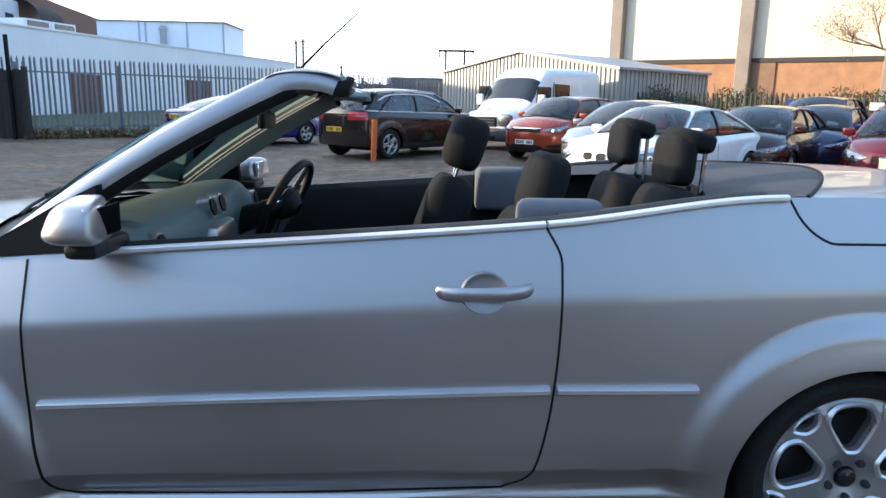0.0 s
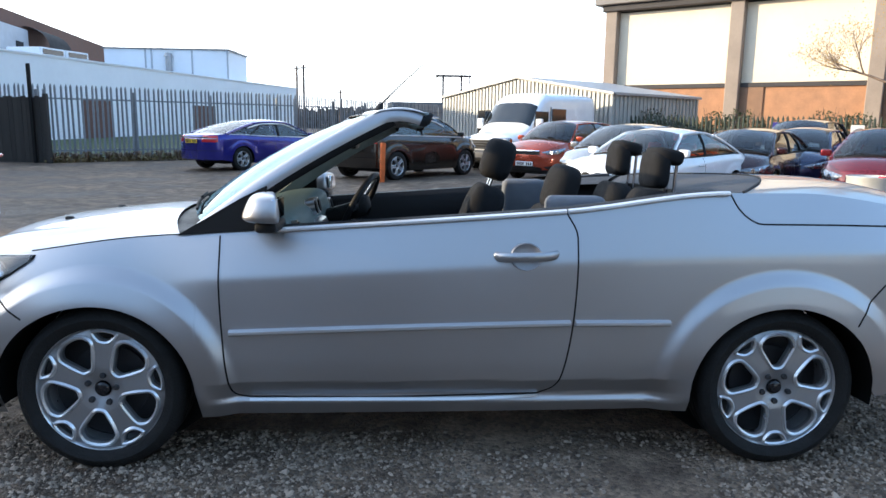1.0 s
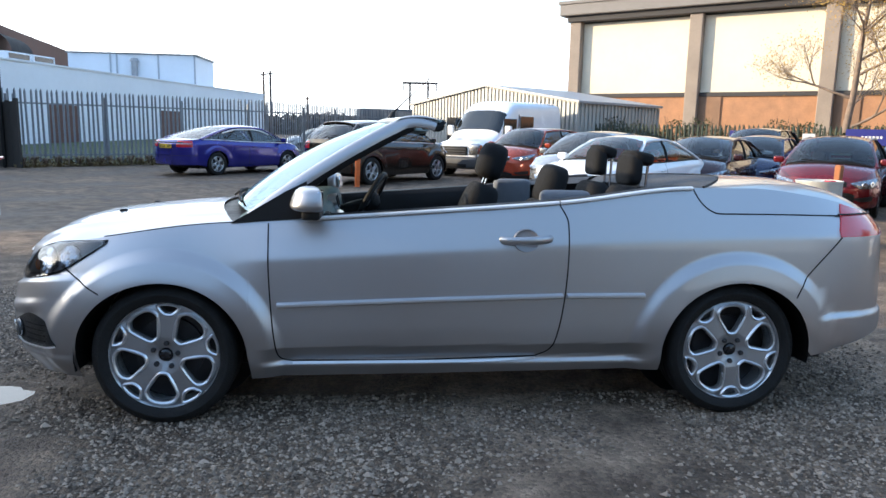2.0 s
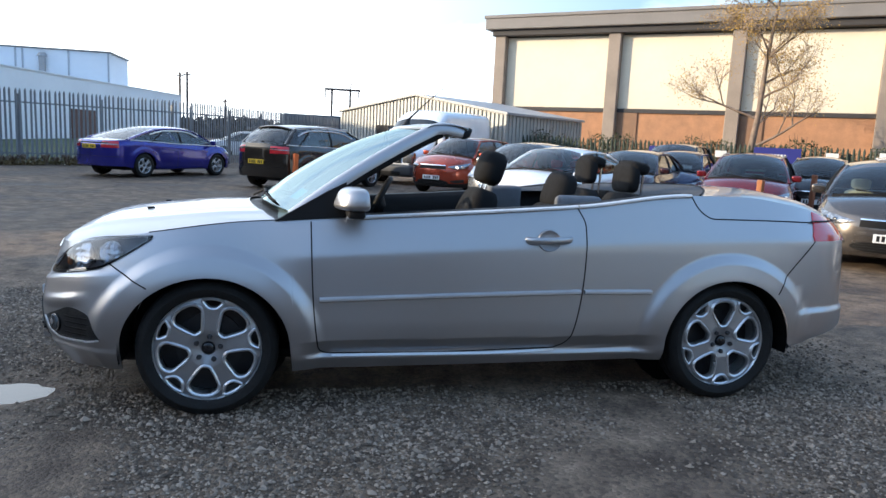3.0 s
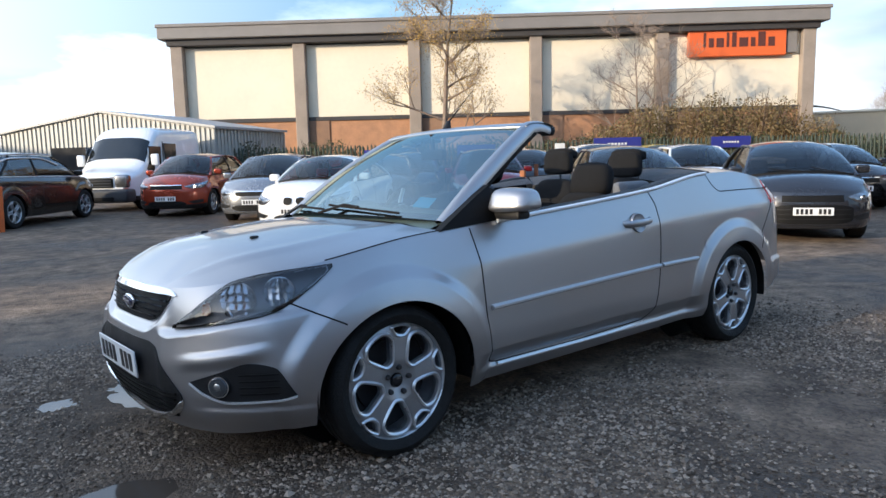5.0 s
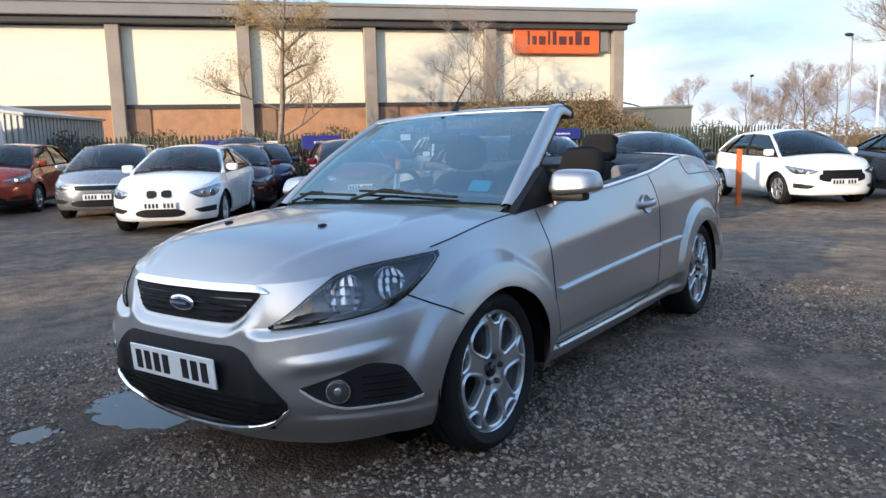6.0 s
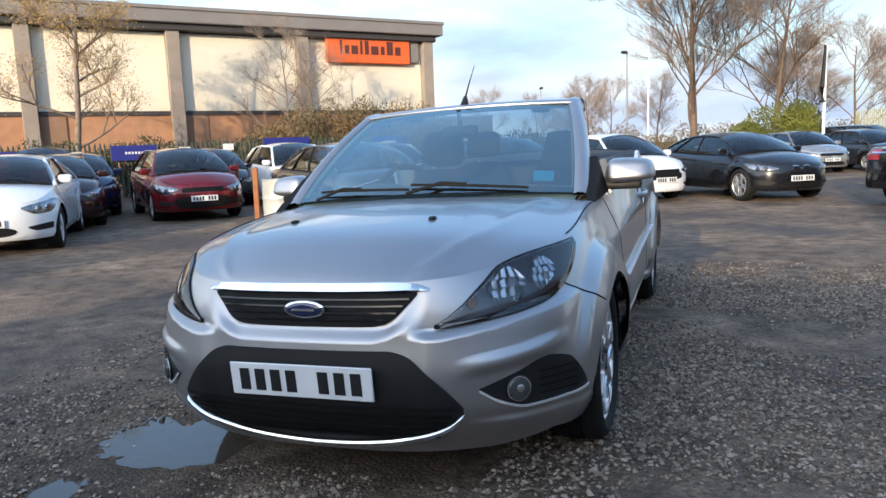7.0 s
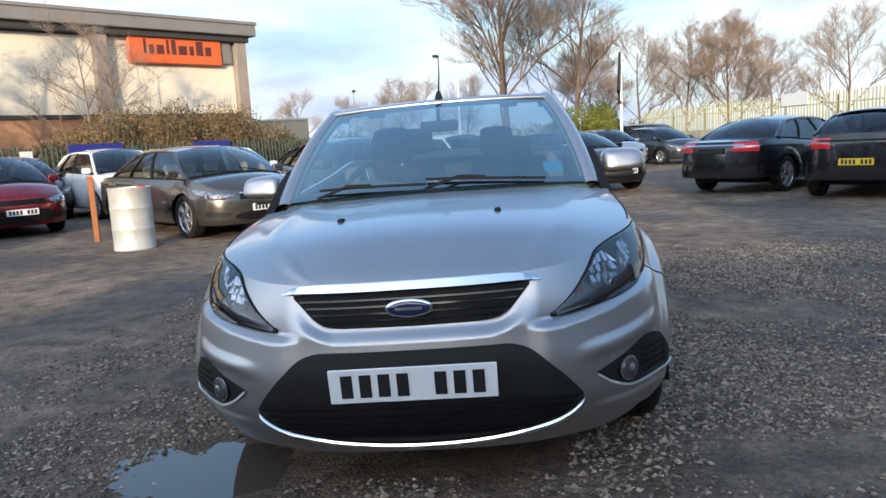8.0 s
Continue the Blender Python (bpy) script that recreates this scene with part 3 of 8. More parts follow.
# dark timber gate
M_BLACKWOOD = mat("black stained timber", (0.03, 0.026, 0.023), 0.85, 0, 0.3, 4, 0.3, 40, stretch=(4, 4, 0.6), random_tint=0.2)
tg = thing("timber_fence", Matrix.Translation((-11.75, 19.5, FAR_Z)) @ pose(0, 0, 0, 0, 0, 172), "black-stained timber boarded fence panel", "fence", kind="structure")
for k in range(44):
    ob = part("board", box(k * 0.15, k * 0.15 + 0.142, -0.012 + 0.006 * (k % 3), 0.014 + 0.006 * (k % 3), 0.02, 2.05 + 0.03 * math.sin(k * 1.9)), M_BLACKWOOD, tg, smooth=0)
part("post", box(-0.12, 0.0, -0.05, 0.07, 0, 2.15), M_BLACKWOOD, tg, smooth=0)
part("steel_post", box(0.32, 0.42, 0.05, 0.14, 0, 3.05, 0.01), M_SEAL, tg, smooth=0)
palisade("palisade_fence", (-12.2, 20.1, FAR_Z), (-20, 20.6, FAR_Z), 2.45, 0.155, M_GALV, "galvanised steel palisade fence behind timber boards")

# ---- white low building, far left, and what stands round it ----
M_WHITEWALL = mat("white painted wall", (0.80, 0.83, 0.86), 0.7, 0, 0.05, 0.4)
M_BROWNBRICK = mat("brown brick", (0.16, 0.085, 0.062), 0.9, 0, 0.2, 1.5, 0.3, 30)
M_BROWNDOOR = mat("brown timber door", (0.12, 0.06, 0.045), 0.7, 0, 0.2, 2)
wa, wb2 = Vector((-16.6, 20.5, 0)), Vector((-9.7, 53.8, 0))
wd = (wb2 - wa)
wyaw = math.degrees(math.atan2(wd.y, wd.x))
wh = thing("white_building", Matrix.Translation((wa.x, wa.y, FAR_Z)) @ pose(0, 0, 0, 0, 0, wyaw), "long low white-painted industrial building", "building")
part("wall", box(0, wd.length, 0, 12, 0, 3.85), M_WHITEWALL, wh, smooth=0)
part("coping", box(-0.1, wd.length + 0.1, -0.06, 12, 3.85, 3.92), M_WHITEWALL, wh, smooth=0)
for a, c in ((8.5, 10.6), (18.0, 20.6)):
    part("door", box(a, c, -0.06, 0.02, 0, 2.2), M_BROWNDOOR, wh, smooth=0)
ub = thing("upper_block", pose(-20.6, 45, FAR_Z), "white-clad upper block with vents behind the low building", "building")
part("wall", box(0, 8.0, 0, 5, 0, 5.85), M_WHITEWALL, ub, smooth=0)
part("coping", box(-0.1, 8.1, -0.1, 5, 5.85, 5.95), M_FASCIA, ub, smooth=0)
part("vent_pipe", cyl((4.2, -0.2, 3.8), (4.2, -0.2, 5.4), 0.2), M_SHEDROOF, ub)
part("vent_cowl", cyl((4.2, -0.2, 5.4), (4.2, -0.2, 5.62), 0.3, 0.2), M_SHEDROOF, ub)
M_SEAM = mat("grey cladding seam", (0.42, 0.44, 0.47), 0.6, 0, 0.1, 2)
for x in (2.6, 3.0, 5.6, 7.9):
    part("cladding_seam", box(x, x + 0.10, -0.05, 0.0, 3.9, 5.84), M_SEAM, ub, smooth=0)
for k in range(2):
    rl = thing("roof_light", Matrix.Translation((wa.x, wa.y, FAR_Z)) @ pose(0, 0, 0, 0, 0, wyaw) @ pose(6.7 + 1.55 * k, 0.35, 3.92), "low white-framed roof light on the flat roof", "roof light", "roof lights")
    part("frame", box(0, 1.45, 0, 1.6, 0, 0.34, 0.03), M_WHITEWALL, rl, smooth=0)
    part("glass", box(0.12, 1.33, -0.02, 0.03, 0.07, 0.27, 0.005), M_DARKGLASS, rl, smooth=0)
bb = thing("brick_block", pose(-24.4, 40.3, FAR_Z, 0, 0, 99.5), "tall brown brick block with a flat roof", "building")
part("wall", box(-12, 26, 0, 12, 0, 7.66), M_BROWNBRICK, bb, smooth=0)
part("clad_bay", box(-4.0, 3.4, -0.30, 0.1, 3.6, 6.75, 0.04), M_SEAM, bb, smooth=0)
bay_window = part("window", box(1.2, 2.3, -0.36, -0.25, 4.7, 5.9), M_DARK, bb, smooth=0)
part("sill", box(1.1, 2.4, -0.45, -0.28, 4.58, 4.70, 0.02), M_WHITEWALL, bay_window, smooth=0)
part("canopy", sheet(lambda u, v: Vector((3.4 + 4.6 * v, -1.5 * math.sin(0.5 * math.pi * u), 5.75 + 1.25 * math.cos(0.5 * math.pi * u))), 8, 2), M_DARK, bb, "dark rounded canopy over a flat panel of painted shade")
# flat dark panel, no hollow: the canopy's shade is painted in its brown
part("shade_panel", box(3.5, 7.9, -0.04, 0.05, 3.8, 5.8), mat("brown with painted canopy shade", (0.07, 0.04, 0.03), 0.9), bb, smooth=0)
M_GRASS = mat("rough grass", (0.05, 0.075, 0.025), 0.95, 0, 0.3, 3, 0.6, 60, color2=(0.11, 0.12, 0.05))
bm = bmesh.new()
vs = [bm.verts.new(p) for p in ((-12, 20.5, FAR_Z + 0.05), (-5.4, 26.3, FAR_Z + 0.05), (-9.4, 53, FAR_Z + 0.80), (-16.2, 21.5, FAR_Z + 0.45))]
bm.faces.new(vs)
bmesh.ops.subdivide_edges(bm, edges=bm.edges[:], cuts=6, use_grid_fill=True)
tagged(mesh_ob("grass_bank", bm, M_GRASS), "strip of rough green grass behind the fence", "grass", kind="stuff")

# ---- unseen blocks added behind the camera to shade the yard and darken reflections ----
M_DULL = mat("dull brick", (0.2, 0.15, 0.12), 0.9, 0, 0.2, 1)
# invented sun blockers; the gap lets a strip of sun reach the drum
for y0, y1, h in ((-70, -0.5, 12.5), (-0.5, 6.2, 8.6), (8.6, 34, 8.6)):
    sb = thing("yard_building", pose(-34, 0, FAR_Z), "unseen plain brick block added to shade the yard", "building")
    part("wall", box(-10, 0, y0, y1, 0, h), M_DULL, sb, smooth=0)
# invented wall, there to mirror dark in the car's lower flank
sb = thing("yard_building", pose(-30, -21, FAR_Z), "unseen long brick block added to darken the car side's reflection", "building")
part("wall", box(0, 38, -9, 0, 0, 7.4), M_DULL, sb, smooth=0)


# ---- car shape: an outline in plan, drawn in towards the top and round the arches ----
class Shape:
    def __init__(self, xf, xr, w, wb=1.32, bow=0.9, rbow=0.8, nf=2.6, nr=2.8, r=0.315, arch=(0.368, 0.335), flare=0.022,
                 top=None, pull=None, low=None, crease=None, sill=0.22, relief=None, shoulder=None):
        self.xf, self.xr, self.w, self.wb, self.nf, self.nr, self.r, self.arch, self.flare = xf, xr, w, wb, nf, nr, r, arch, flare
        self.xs0, self.xs1 = xf + bow, xr - rbow
        self.top, self.pull, self.low, self.crease, self.sill = top, pull, low, crease, sill
        self.relief, self.shoulder = relief, shoulder
        self.nrm = {}

    def plan(self, a):
        if a < 1:
            t = max(a, 0) * math.pi / 2
            return self.xs0 - (self.xs0 - self.xf) * math.cos(t) ** (2 / self.nf), self.w * math.sin(t) ** (2 / self.nf)
        if a <= 2:
            x = self.xs0 + (self.xs1 - self.xs0) * (a - 1)
            return x, self.w - 0.012 * smooth01((x - 0.3) / 1.2)
        t = min(3 - a, 1) * math.pi / 2
        t = max(t, 0)
        return self.xs1 + (self.xr - self.xs1) * math.cos(t) ** (2 / self.nr), (self.w - 0.012) * math.sin(t) ** (2 / self.nr)

    def normal(self, a):
        a = min(max(a, 0.004), 2.996)
        (x0, y0), (x1, y1) = self.plan(a - 0.004), self.plan(a + 0.004)
        d = math.hypot(x1 - x0, y1 - y0)
        return -(y1 - y0) / d, (x1 - x0) / d

    def inset(self, x, z):
        zs, zt = 0.56 * self.top(x) + 0.02, self.top(x)
        v = 0.07 * smooth01((0.30 - z) / 0.16) + 0.012 * smooth01((0.45 - z) / 0.2)
        if z > zs:
            k = min((z - zs) / (zt - zs), 1.2)
            lean = k ** (1.8 + 0.7 * smooth01((self.xs0 + 0.1 - x) / 0.3))
            if self.shoulder:
                # flat flank up to the shoulder crease, then leaning in to the waist
                h = self.shoulder(x)
                fold = 0.22 * k ** 1.3 + 0.78 * ((z - h) + math.sqrt((z - h) ** 2 + 0.00025)) / 2 / (zt - h)
                lean += (fold - lean) * smooth01((x + 1.12) / 0.35)
            v += self.pull(x) * lean
        if self.crease and -0.95 < x < 0.95:
            # the door's foot tucks under its crease, the sill comes out again
            tuck = min(max((self.crease(x) - z) / 0.060, 0), 1)
            v += (0.036 * tuck - 0.020 * smooth01((0.290 - z) / 0.032)) * smooth01((0.95 - abs(x)) / 0.15)
        for xw in (-self.wb, self.wb):
            d = math.hypot((x - xw) / self.arch[0], (z - self.r) / self.arch[1])
            if self.shoulder and d < 1.5:
                v -= self.flare * (1 - 0.22 * smooth01((d - 1.0) / 0.32) - 0.78 * smooth01((d - 1.24) / 0.20)) * (0.75 + 0.25 * smooth01((z - self.r) / 0.2))
            elif d < 1.42:
                v -= self.flare * (0.8 - 0.55 * smooth01((d - 1.02) / 0.30) - 0.25 * smooth01((d - 1.20) / 0.22))
        return v

    def at(self, a, z, off=0.0, side=-1):
        x, y = self.plan(a)
        nx, ny = self.normal(a)
        i = self.inset(x, z) - off - (self.relief(x, y, z) if self.relief else 0)
        return Vector((x - nx * i, side * max(y - ny * i, 0) if a in (0, 3) else side * (y - ny * i), z))

    def bottom(self, x):
        z = self.low(x)
        for xw in (-self.wb, self.wb):
            d = abs(x - xw) / self.arch[0]
            if d < 1:
                z = max(z, self.r + self.arch[1] * math.sqrt(1 - d * d))
        return z

    def find_x(self, x, z):
        lo, hi = 0.0, 3.0
        for _ in range(40):
            m = (lo + hi) / 2
            lo, hi = (m, hi) if self.at(m, z).x < x else (lo, m)
        return (lo + hi) / 2

    def find_y(self, y, z):
        lo, hi = 0.0, 1.3
        for _ in range(40):
            m = (lo + hi) / 2
            lo, hi = (m, hi) if -self.at(m, z).y < abs(y) else (lo, m)
        return (lo + hi) / 2

    def side_at(self, x, z, off=0.0, side=-1):
        return self.at(self.find_x(x, z), z, off, side)

    def stations(self, step=0.02, front=34, rear=26):
        st = [i / front for i in range(front)]
        xs = set()
        n = int((self.xs1 - self.xs0) / step)
        for i in range(n + 1):
            xs.add(round(self.xs0 + (self.xs1 - self.xs0) * i / n, 5))
        for xw in (-self.wb, self.wb):
            for k in range(25):
                xs.add(round(xw - self.arch[0] * math.cos(math.pi * k / 24), 5))
            for d in (-1.05, 1.05):
                xs.add(round(xw + d * self.arch[0], 5))
        for x in sorted(xs):
            if self.xs0 <= x <= self.xs1:
                st.append(1 + (x - self.xs0) / (self.xs1 - self.xs0))
            elif x < self.xs0:
                st.append(self.find_plan(x))
            else:
                st.append(self.find_plan(x))
        st += [3 - i / rear for i in range(rear)]
        st = sorted(st)
        out = [st[0]]
        for s in st[1:]:
            if s - out[-1] > 1e-4:
                out.append(s)
        return out

    def find_plan(self, x):
        lo, hi = 0.0, 3.0
        for _ in range(40):
            m = (lo + hi) / 2
            lo, hi = (m, hi) if self.plan(m)[0] < x else (lo, m)
        return (lo + hi) / 2

    def shell(self, rows=30, sort=lambda x, z, p: "body", step=0.02, front=34, rear=26, both=True, keep=False):
        """The skin from bottom edge to top edge, split into named bmeshes."""
        st = self.stations(step, front, rear)
        cols = []
        for a in st:
            x = self.plan(a)[0]
            zb, zt = self.bottom(x), self.top(x)
            cols.append([(a, zb + (zt - zb) * (j / rows)) for j in range(rows + 1)])
        out = {}
        for side in ((-1, 1) if both else (-1,)):
            for i in range(len(cols) - 1):
                for j in range(rows):
                    q = [cols[i][j], cols[i + 1][j], cols[i + 1][j + 1], cols[i][j + 1]]
                    x = sum(self.plan(a)[0] for a, _ in q) / 4
                    z = sum(c[1] for c in q) / 4
                    name = sort(x, z, side)
                    bm, seen = out.setdefault(name, (bmesh.new(), {}))
                    vs = []
                    for a, zz in q:
                        key = (round(a, 5), round(zz, 5), side if a not in (0.0, 3.0) else 0)
                        if key not in seen:
                            p = self.at(a, zz, 0, side)
                            seen[key] = bm.verts.new(p)
                            if keep:
                                self.nrm[(round(p.x, 4), round(p.y, 4), round(p.z, 4))] = self.slope(a, zz, side)
                        if seen[key] not in vs:
                            vs.append(seen[key])
                    if len(vs) >= 3:
                        try:
                            bm.faces.new(vs)
                        except ValueError:
                            pass
        return {k: v[0] for k, v in out.items()}

    def slope(self, a, z, side):
        """The skin's true normal."""
        b = min(max(a, 0.003), 2.997)
        du = self.at(b + 0.002, z, 0, side) - self.at(b - 0.002, z, 0, side)
        dv = self.at(b, z + 0.002, 0, side) - self.at(b, z - 0.002, 0, side)
        n = du.cross(dv).normalized()
        x, y = self.normal(b)
        return n if n.x * x + n.y * y * side > 0 else -n

    def true_normals(self, ob):
        me = ob.data
        ns = []
        for v in me.vertices:
            k = self.nrm.get((round(v.co.x, 4), round(v.co.y, 4), round(v.co.z, 4)))
            ns.append(tuple(k) if k else tuple(v.normal))
        me.normals_split_custom_set_from_vertices(ns)

    def patch(self, a0, a1, top, bot, off=0.003, nu=24, nv=8, side=-1, depth=0.006, bulge=0.0):
        """A raised panel that lies on the skin between two edges given over the outline parameter."""
        bm = bmesh.new()

        def pos(u, v, o):
            a = a0 + (a1 - a0) * u
            zb, zt = bot(a), top(a)
            s = side
            if a < 0:
                a, s = -a, -side
            b = bulge * (1 - (2 * u - 1) ** 2) * (1 - (2 * v - 1) ** 2)
            return self.at(a, zb + (zt - zb) * v, o + b, s)
        rows = add_grid(bm, lambda u, v: pos(u, v, off), nu, nv)
        edge = [(i, 0) for i in range(nu + 1)] + [(nu, j) for j in range(1, nv + 1)] + [(i, nv) for i in range(nu - 1, -1, -1)] + [(0, j) for j in range(nv - 1, 0, -1)]
        low = [bm.verts.new(pos(i / nu, j / nv, off - depth)) for i, j in edge]
        for k in range(len(edge)):
            i, j = edge[k]
            i2, j2 = edge[(k + 1) % len(edge)]
            try:
                bm.faces.new((rows[i][j], rows[i2][j2], low[(k + 1) % len(edge)], low[k]))
            except ValueError:
                pass
        return bm

    def strip(self, pts, width, off=0.001, side=-1, n=40, depth=0.004):
        """A narrow band on the side skin along points (x, z)."""
        fn = path([(x, 0, z) for x, z in pts])
        bm = bmesh.new()
        rows = []
        for i in range(n + 1):
            p, q = fn(max(i - 0.5, 0) / n), fn(min(i + 0.5, n) / n)
            c = fn(i / n)
            d = (q - p).normalized()
            nx, nz = -d.z, d.x
            ring = []
            for s, o in ((-0.5, off - depth), (-0.4, off), (0.4, off), (0.5, off - depth)):
                ring.append(bm.verts.new(self.side_at(c.x + nx * s * width, c.z + nz * s * width, o, side)))
            rows.append(ring)
        for a, b in zip(rows, rows[1:]):
            for k in range(3):
                bm.faces.new((a[k], a[k + 1], b[k + 1], b[k]))
        return bm


# ---- wheels ----
def lathe(profile, seg=48, axis="y"):
    """Turns (radius, offset) pairs round the y axis."""
    bm = bmesh.new()
    rings = []
    for r, o in profile:
        rings.append([bm.verts.new((r * math.cos(2 * math.pi * k / seg), o, r * math.sin(2 * math.pi * k / seg))) for k in range(seg)])
    for a, b in zip(rings, rings[1:]):
        for k in range(seg):
            bm.faces.new((a[k], a[(k + 1) % seg], b[(k + 1) % seg], b[k]))
    return bm


def tyre_bm(rt, rr, half=0.11, seg=56):
    h = half
    return lathe([(rr - 0.006, -h * 0.82), (rr + 0.004, -h * 0.93), (rr + (rt - rr) * 0.45, -h), (rt - 0.02, -h * 0.92), (rt - 0.004, -h * 0.76), (rt, -h * 0.55),
                  (rt, -h * 0.28), (rt - 0.007, -h * 0.26), (rt - 0.007, -h * 0.2), (rt, -h * 0.18), (rt, h * 0.18), (rt - 0.007, h * 0.2), (rt - 0.007, h * 0.26), (rt, h * 0.28),
                  (rt, h * 0.55), (rt - 0.02, h * 0.92), (rr + (rt - rr) * 0.45, h), (rr, h * 0.9), (rr - 0.006, h * 0.8)], seg)


def rim_bm(rr, windows, dish=0.02, depth=0.035, face=-0.085, lip=0.006, bore=0.032):
    """A cast rim face with openings; windows: closed loops of (radius, degrees)."""
    bm = bmesh.new()

    def y_at(r):
        return face + dish * (1 - (r / rr) ** 2) * -0.2 + (0.012 if r > rr * 0.93 else 0) + dish * smooth01((0.35 * rr - r) / (0.2 * rr))
    loops = [[(rr - 0.004, 360 * k / 60) for k in range(60)], [(bore, 360 * k / 20) for k in range(20)]]
    for wloop in windows:
        dense = []
        for k in range(len(wloop)):
            (r0, a0), (r1, a1) = wloop[k], wloop[(k + 1) % len(wloop)]
            for s in range(4):
                dense.append((r0 + (r1 - r0) * s / 4, a0 + (a1 - a0) * s / 4))
        for _ in range(2):
            dense = [((dense[i - 1][0] + 2 * dense[i][0] + dense[(i + 1) % len(dense)][0]) / 4, (dense[i - 1][1] + 2 * dense[i][1] + dense[(i + 1) % len(dense)][1]) / 4) for i in range(len(dense))]
        loops.append(dense)
    edges = []
    for lp in loops:
        vs = [bm.verts.new((r * math.cos(radians(a)), y_at(r), r * math.sin(radians(a)))) for r, a in lp]
        edges += [bm.edges.new((vs[i], vs[(i + 1) % len(vs)])) for i in range(len(vs))]
    bmesh.ops.triangle_fill(bm, use_beauty=True, use_dissolve=False, edges=edges)
    ex = bmesh.ops.extrude_face_region(bm, geom=bm.faces[:])
    bmesh.ops.translate(bm, vec=(0, depth, 0), verts=[g for g in ex["geom"] if isinstance(g, bmesh.types.BMVert)])
    # raised lips round the openings
    for lp in loops[2:]:
        pts = [Vector((r * math.cos(radians(a)), y_at(r) - 0.001, r * math.sin(radians(a)))) for r, a in lp]
        c = sum(pts, Vector()) / len(pts)
        n = len(pts)
        prof = [(-0.002, 0.010), (0.0, -0.003), (0.006, -0.006), (0.012, 0.0)]
        rings = []
        for p in pts:
            d = (p - c)
            d.y = 0
            d.normalize()
            rings.append([bm.verts.new(p + d * o * lip / 0.006 + Vector((0, yy * lip / 0.006, 0))) for o, yy in prof])
        for i in range(n):
            for k in range(3):
                bm.faces.new((rings[i][k], rings[i][k + 1], rings[(i + 1) % n][k + 1], rings[(i + 1) % n][k])).material_index = 1
    # outer flange
    prof = [(rr - 0.012, face + 0.014), (rr - 0.004, face - 0.004), (rr + 0.004, face - 0.008), (rr + 0.008, face + 0.004), (rr - 0.004, face + 0.03), (rr - 0.02, 0.09)]
    seg = 56
    rings = [[bm.verts.new((r * math.cos(2 * math.pi * k / seg), o, r * math.sin(2 * math.pi * k / seg))) for k in range(seg)] for r, o in prof]
    for a, b in zip(rings, rings[1:]):
        for k in range(seg):
            bm.faces.new((a[k], a[(k + 1) % seg], b[(k + 1) % seg], b[k])).material_index = 1
    return bm


WHEELS = {}


def wheel_meshes(key, rt, rr, windows, bolts=5, alloy=None):
    """Built once for each kind of wheel; every wheel then shares the meshes."""
    if key in WHEELS:
        return WHEELS[key]
    alloy = alloy or M_ALLOY
    made = []
    for nm, bm, mt in (("wheel", None, M_ALLOYDARK), ("tyre", tyre_bm(rt, rr), M_TYRE), ("rim", rim_bm(rr, windows, lip=0.0075 if key == "hero" else 0.006), [M_ALLOYFACE, alloy])):
        if bm is None:
            bm = lathe([(0.0, 0.0), (rr * 0.62, 0.0), (rr * 0.62, 0.02), (rr * 0.9, 0.03), (rr * 0.97, 0.05), (rr * 0.97, 0.1)], 40)
        ob = mesh_ob(nm, bm, mt)
        made.append((nm, ob.data, None))
        bpy.data.objects.remove(ob)
    cap = lathe([(0.0, -0.084), (0.021, -0.083), (0.026, -0.079), (0.028, -0.066)], 24)
    ob = mesh_ob("centre_cap", cap, M_GLOSSBLACK if key == "hero" else M_ALLOYDARK)
    made.append(("centre_cap", ob.data, None))
    bpy.data.objects.remove(ob)
    if bolts:
        ob = mesh_ob("wheel_bolt", lathe([(0.0, -0.014), (0.009, -0.014), (0.012, -0.008), (0.012, 0.01)], 8), M_ALLOYDARK)
        made.append(("wheel_bolt", ob.data, bolts))
        bpy.data.objects.remove(ob)
    WHEELS[key] = made
    return made


def add_wheel(parent, made, x, y, z, side, turn=0.0, steer=0.0, bolt_r=0.056):
    flip = 0 if side < 0 else 180
    hub = None
    for nm, data, count in made:
        for k in range(count or 1):
            ob = new(nm, data)
            if hub is None:
                hub = ob
                ob.parent = parent
                ob.matrix_local = pose(x, y, z, 0, 0, flip + steer) @ pose(0, 0, 0, 0, turn, 0)
            else:
                ob.parent = hub
                if count:
                    a = radians(82 + 360 * k / count)
                    ob.matrix_local = pose(bolt_r * math.cos(a), -0.078, bolt_r * math.sin(a))
    return hub


HERO_WINDOWS = []
for k in range(5):
    c = 48 + 72 * k
    HERO_WINDOWS.append([(r, c + d) for r, d in ((0.088, -11), (0.088, 11), (0.130, 17.5), (0.184, 21.5), (0.214, 12), (0.214, -12), (0.184, -21.5), (0.130, -17.5))])
    HERO_WINDOWS.append([(r, c + 36 + d) for r, d in ((0.193, -4.5), (0.193, 4.5), (0.212, 9), (0.226, 10.5), (0.228, 0), (0.226, -10.5), (0.212, -9))])


def spoke_windows(n, rr, thin=0.34):
    out = []
    for k in range(n):
        c, h = 360 * k / n + 90 / n, 180 / n * (1 - thin)
        out.append([(r * rr, c + d * h) for r, d in ((0.34, -0.6), (0.34, 0.6), (0.62, 1.0), (0.84, 0.95), (0.9, 0.5), (0.9, -0.5), (0.84, -0.95), (0.62, -1.0))])
    return out


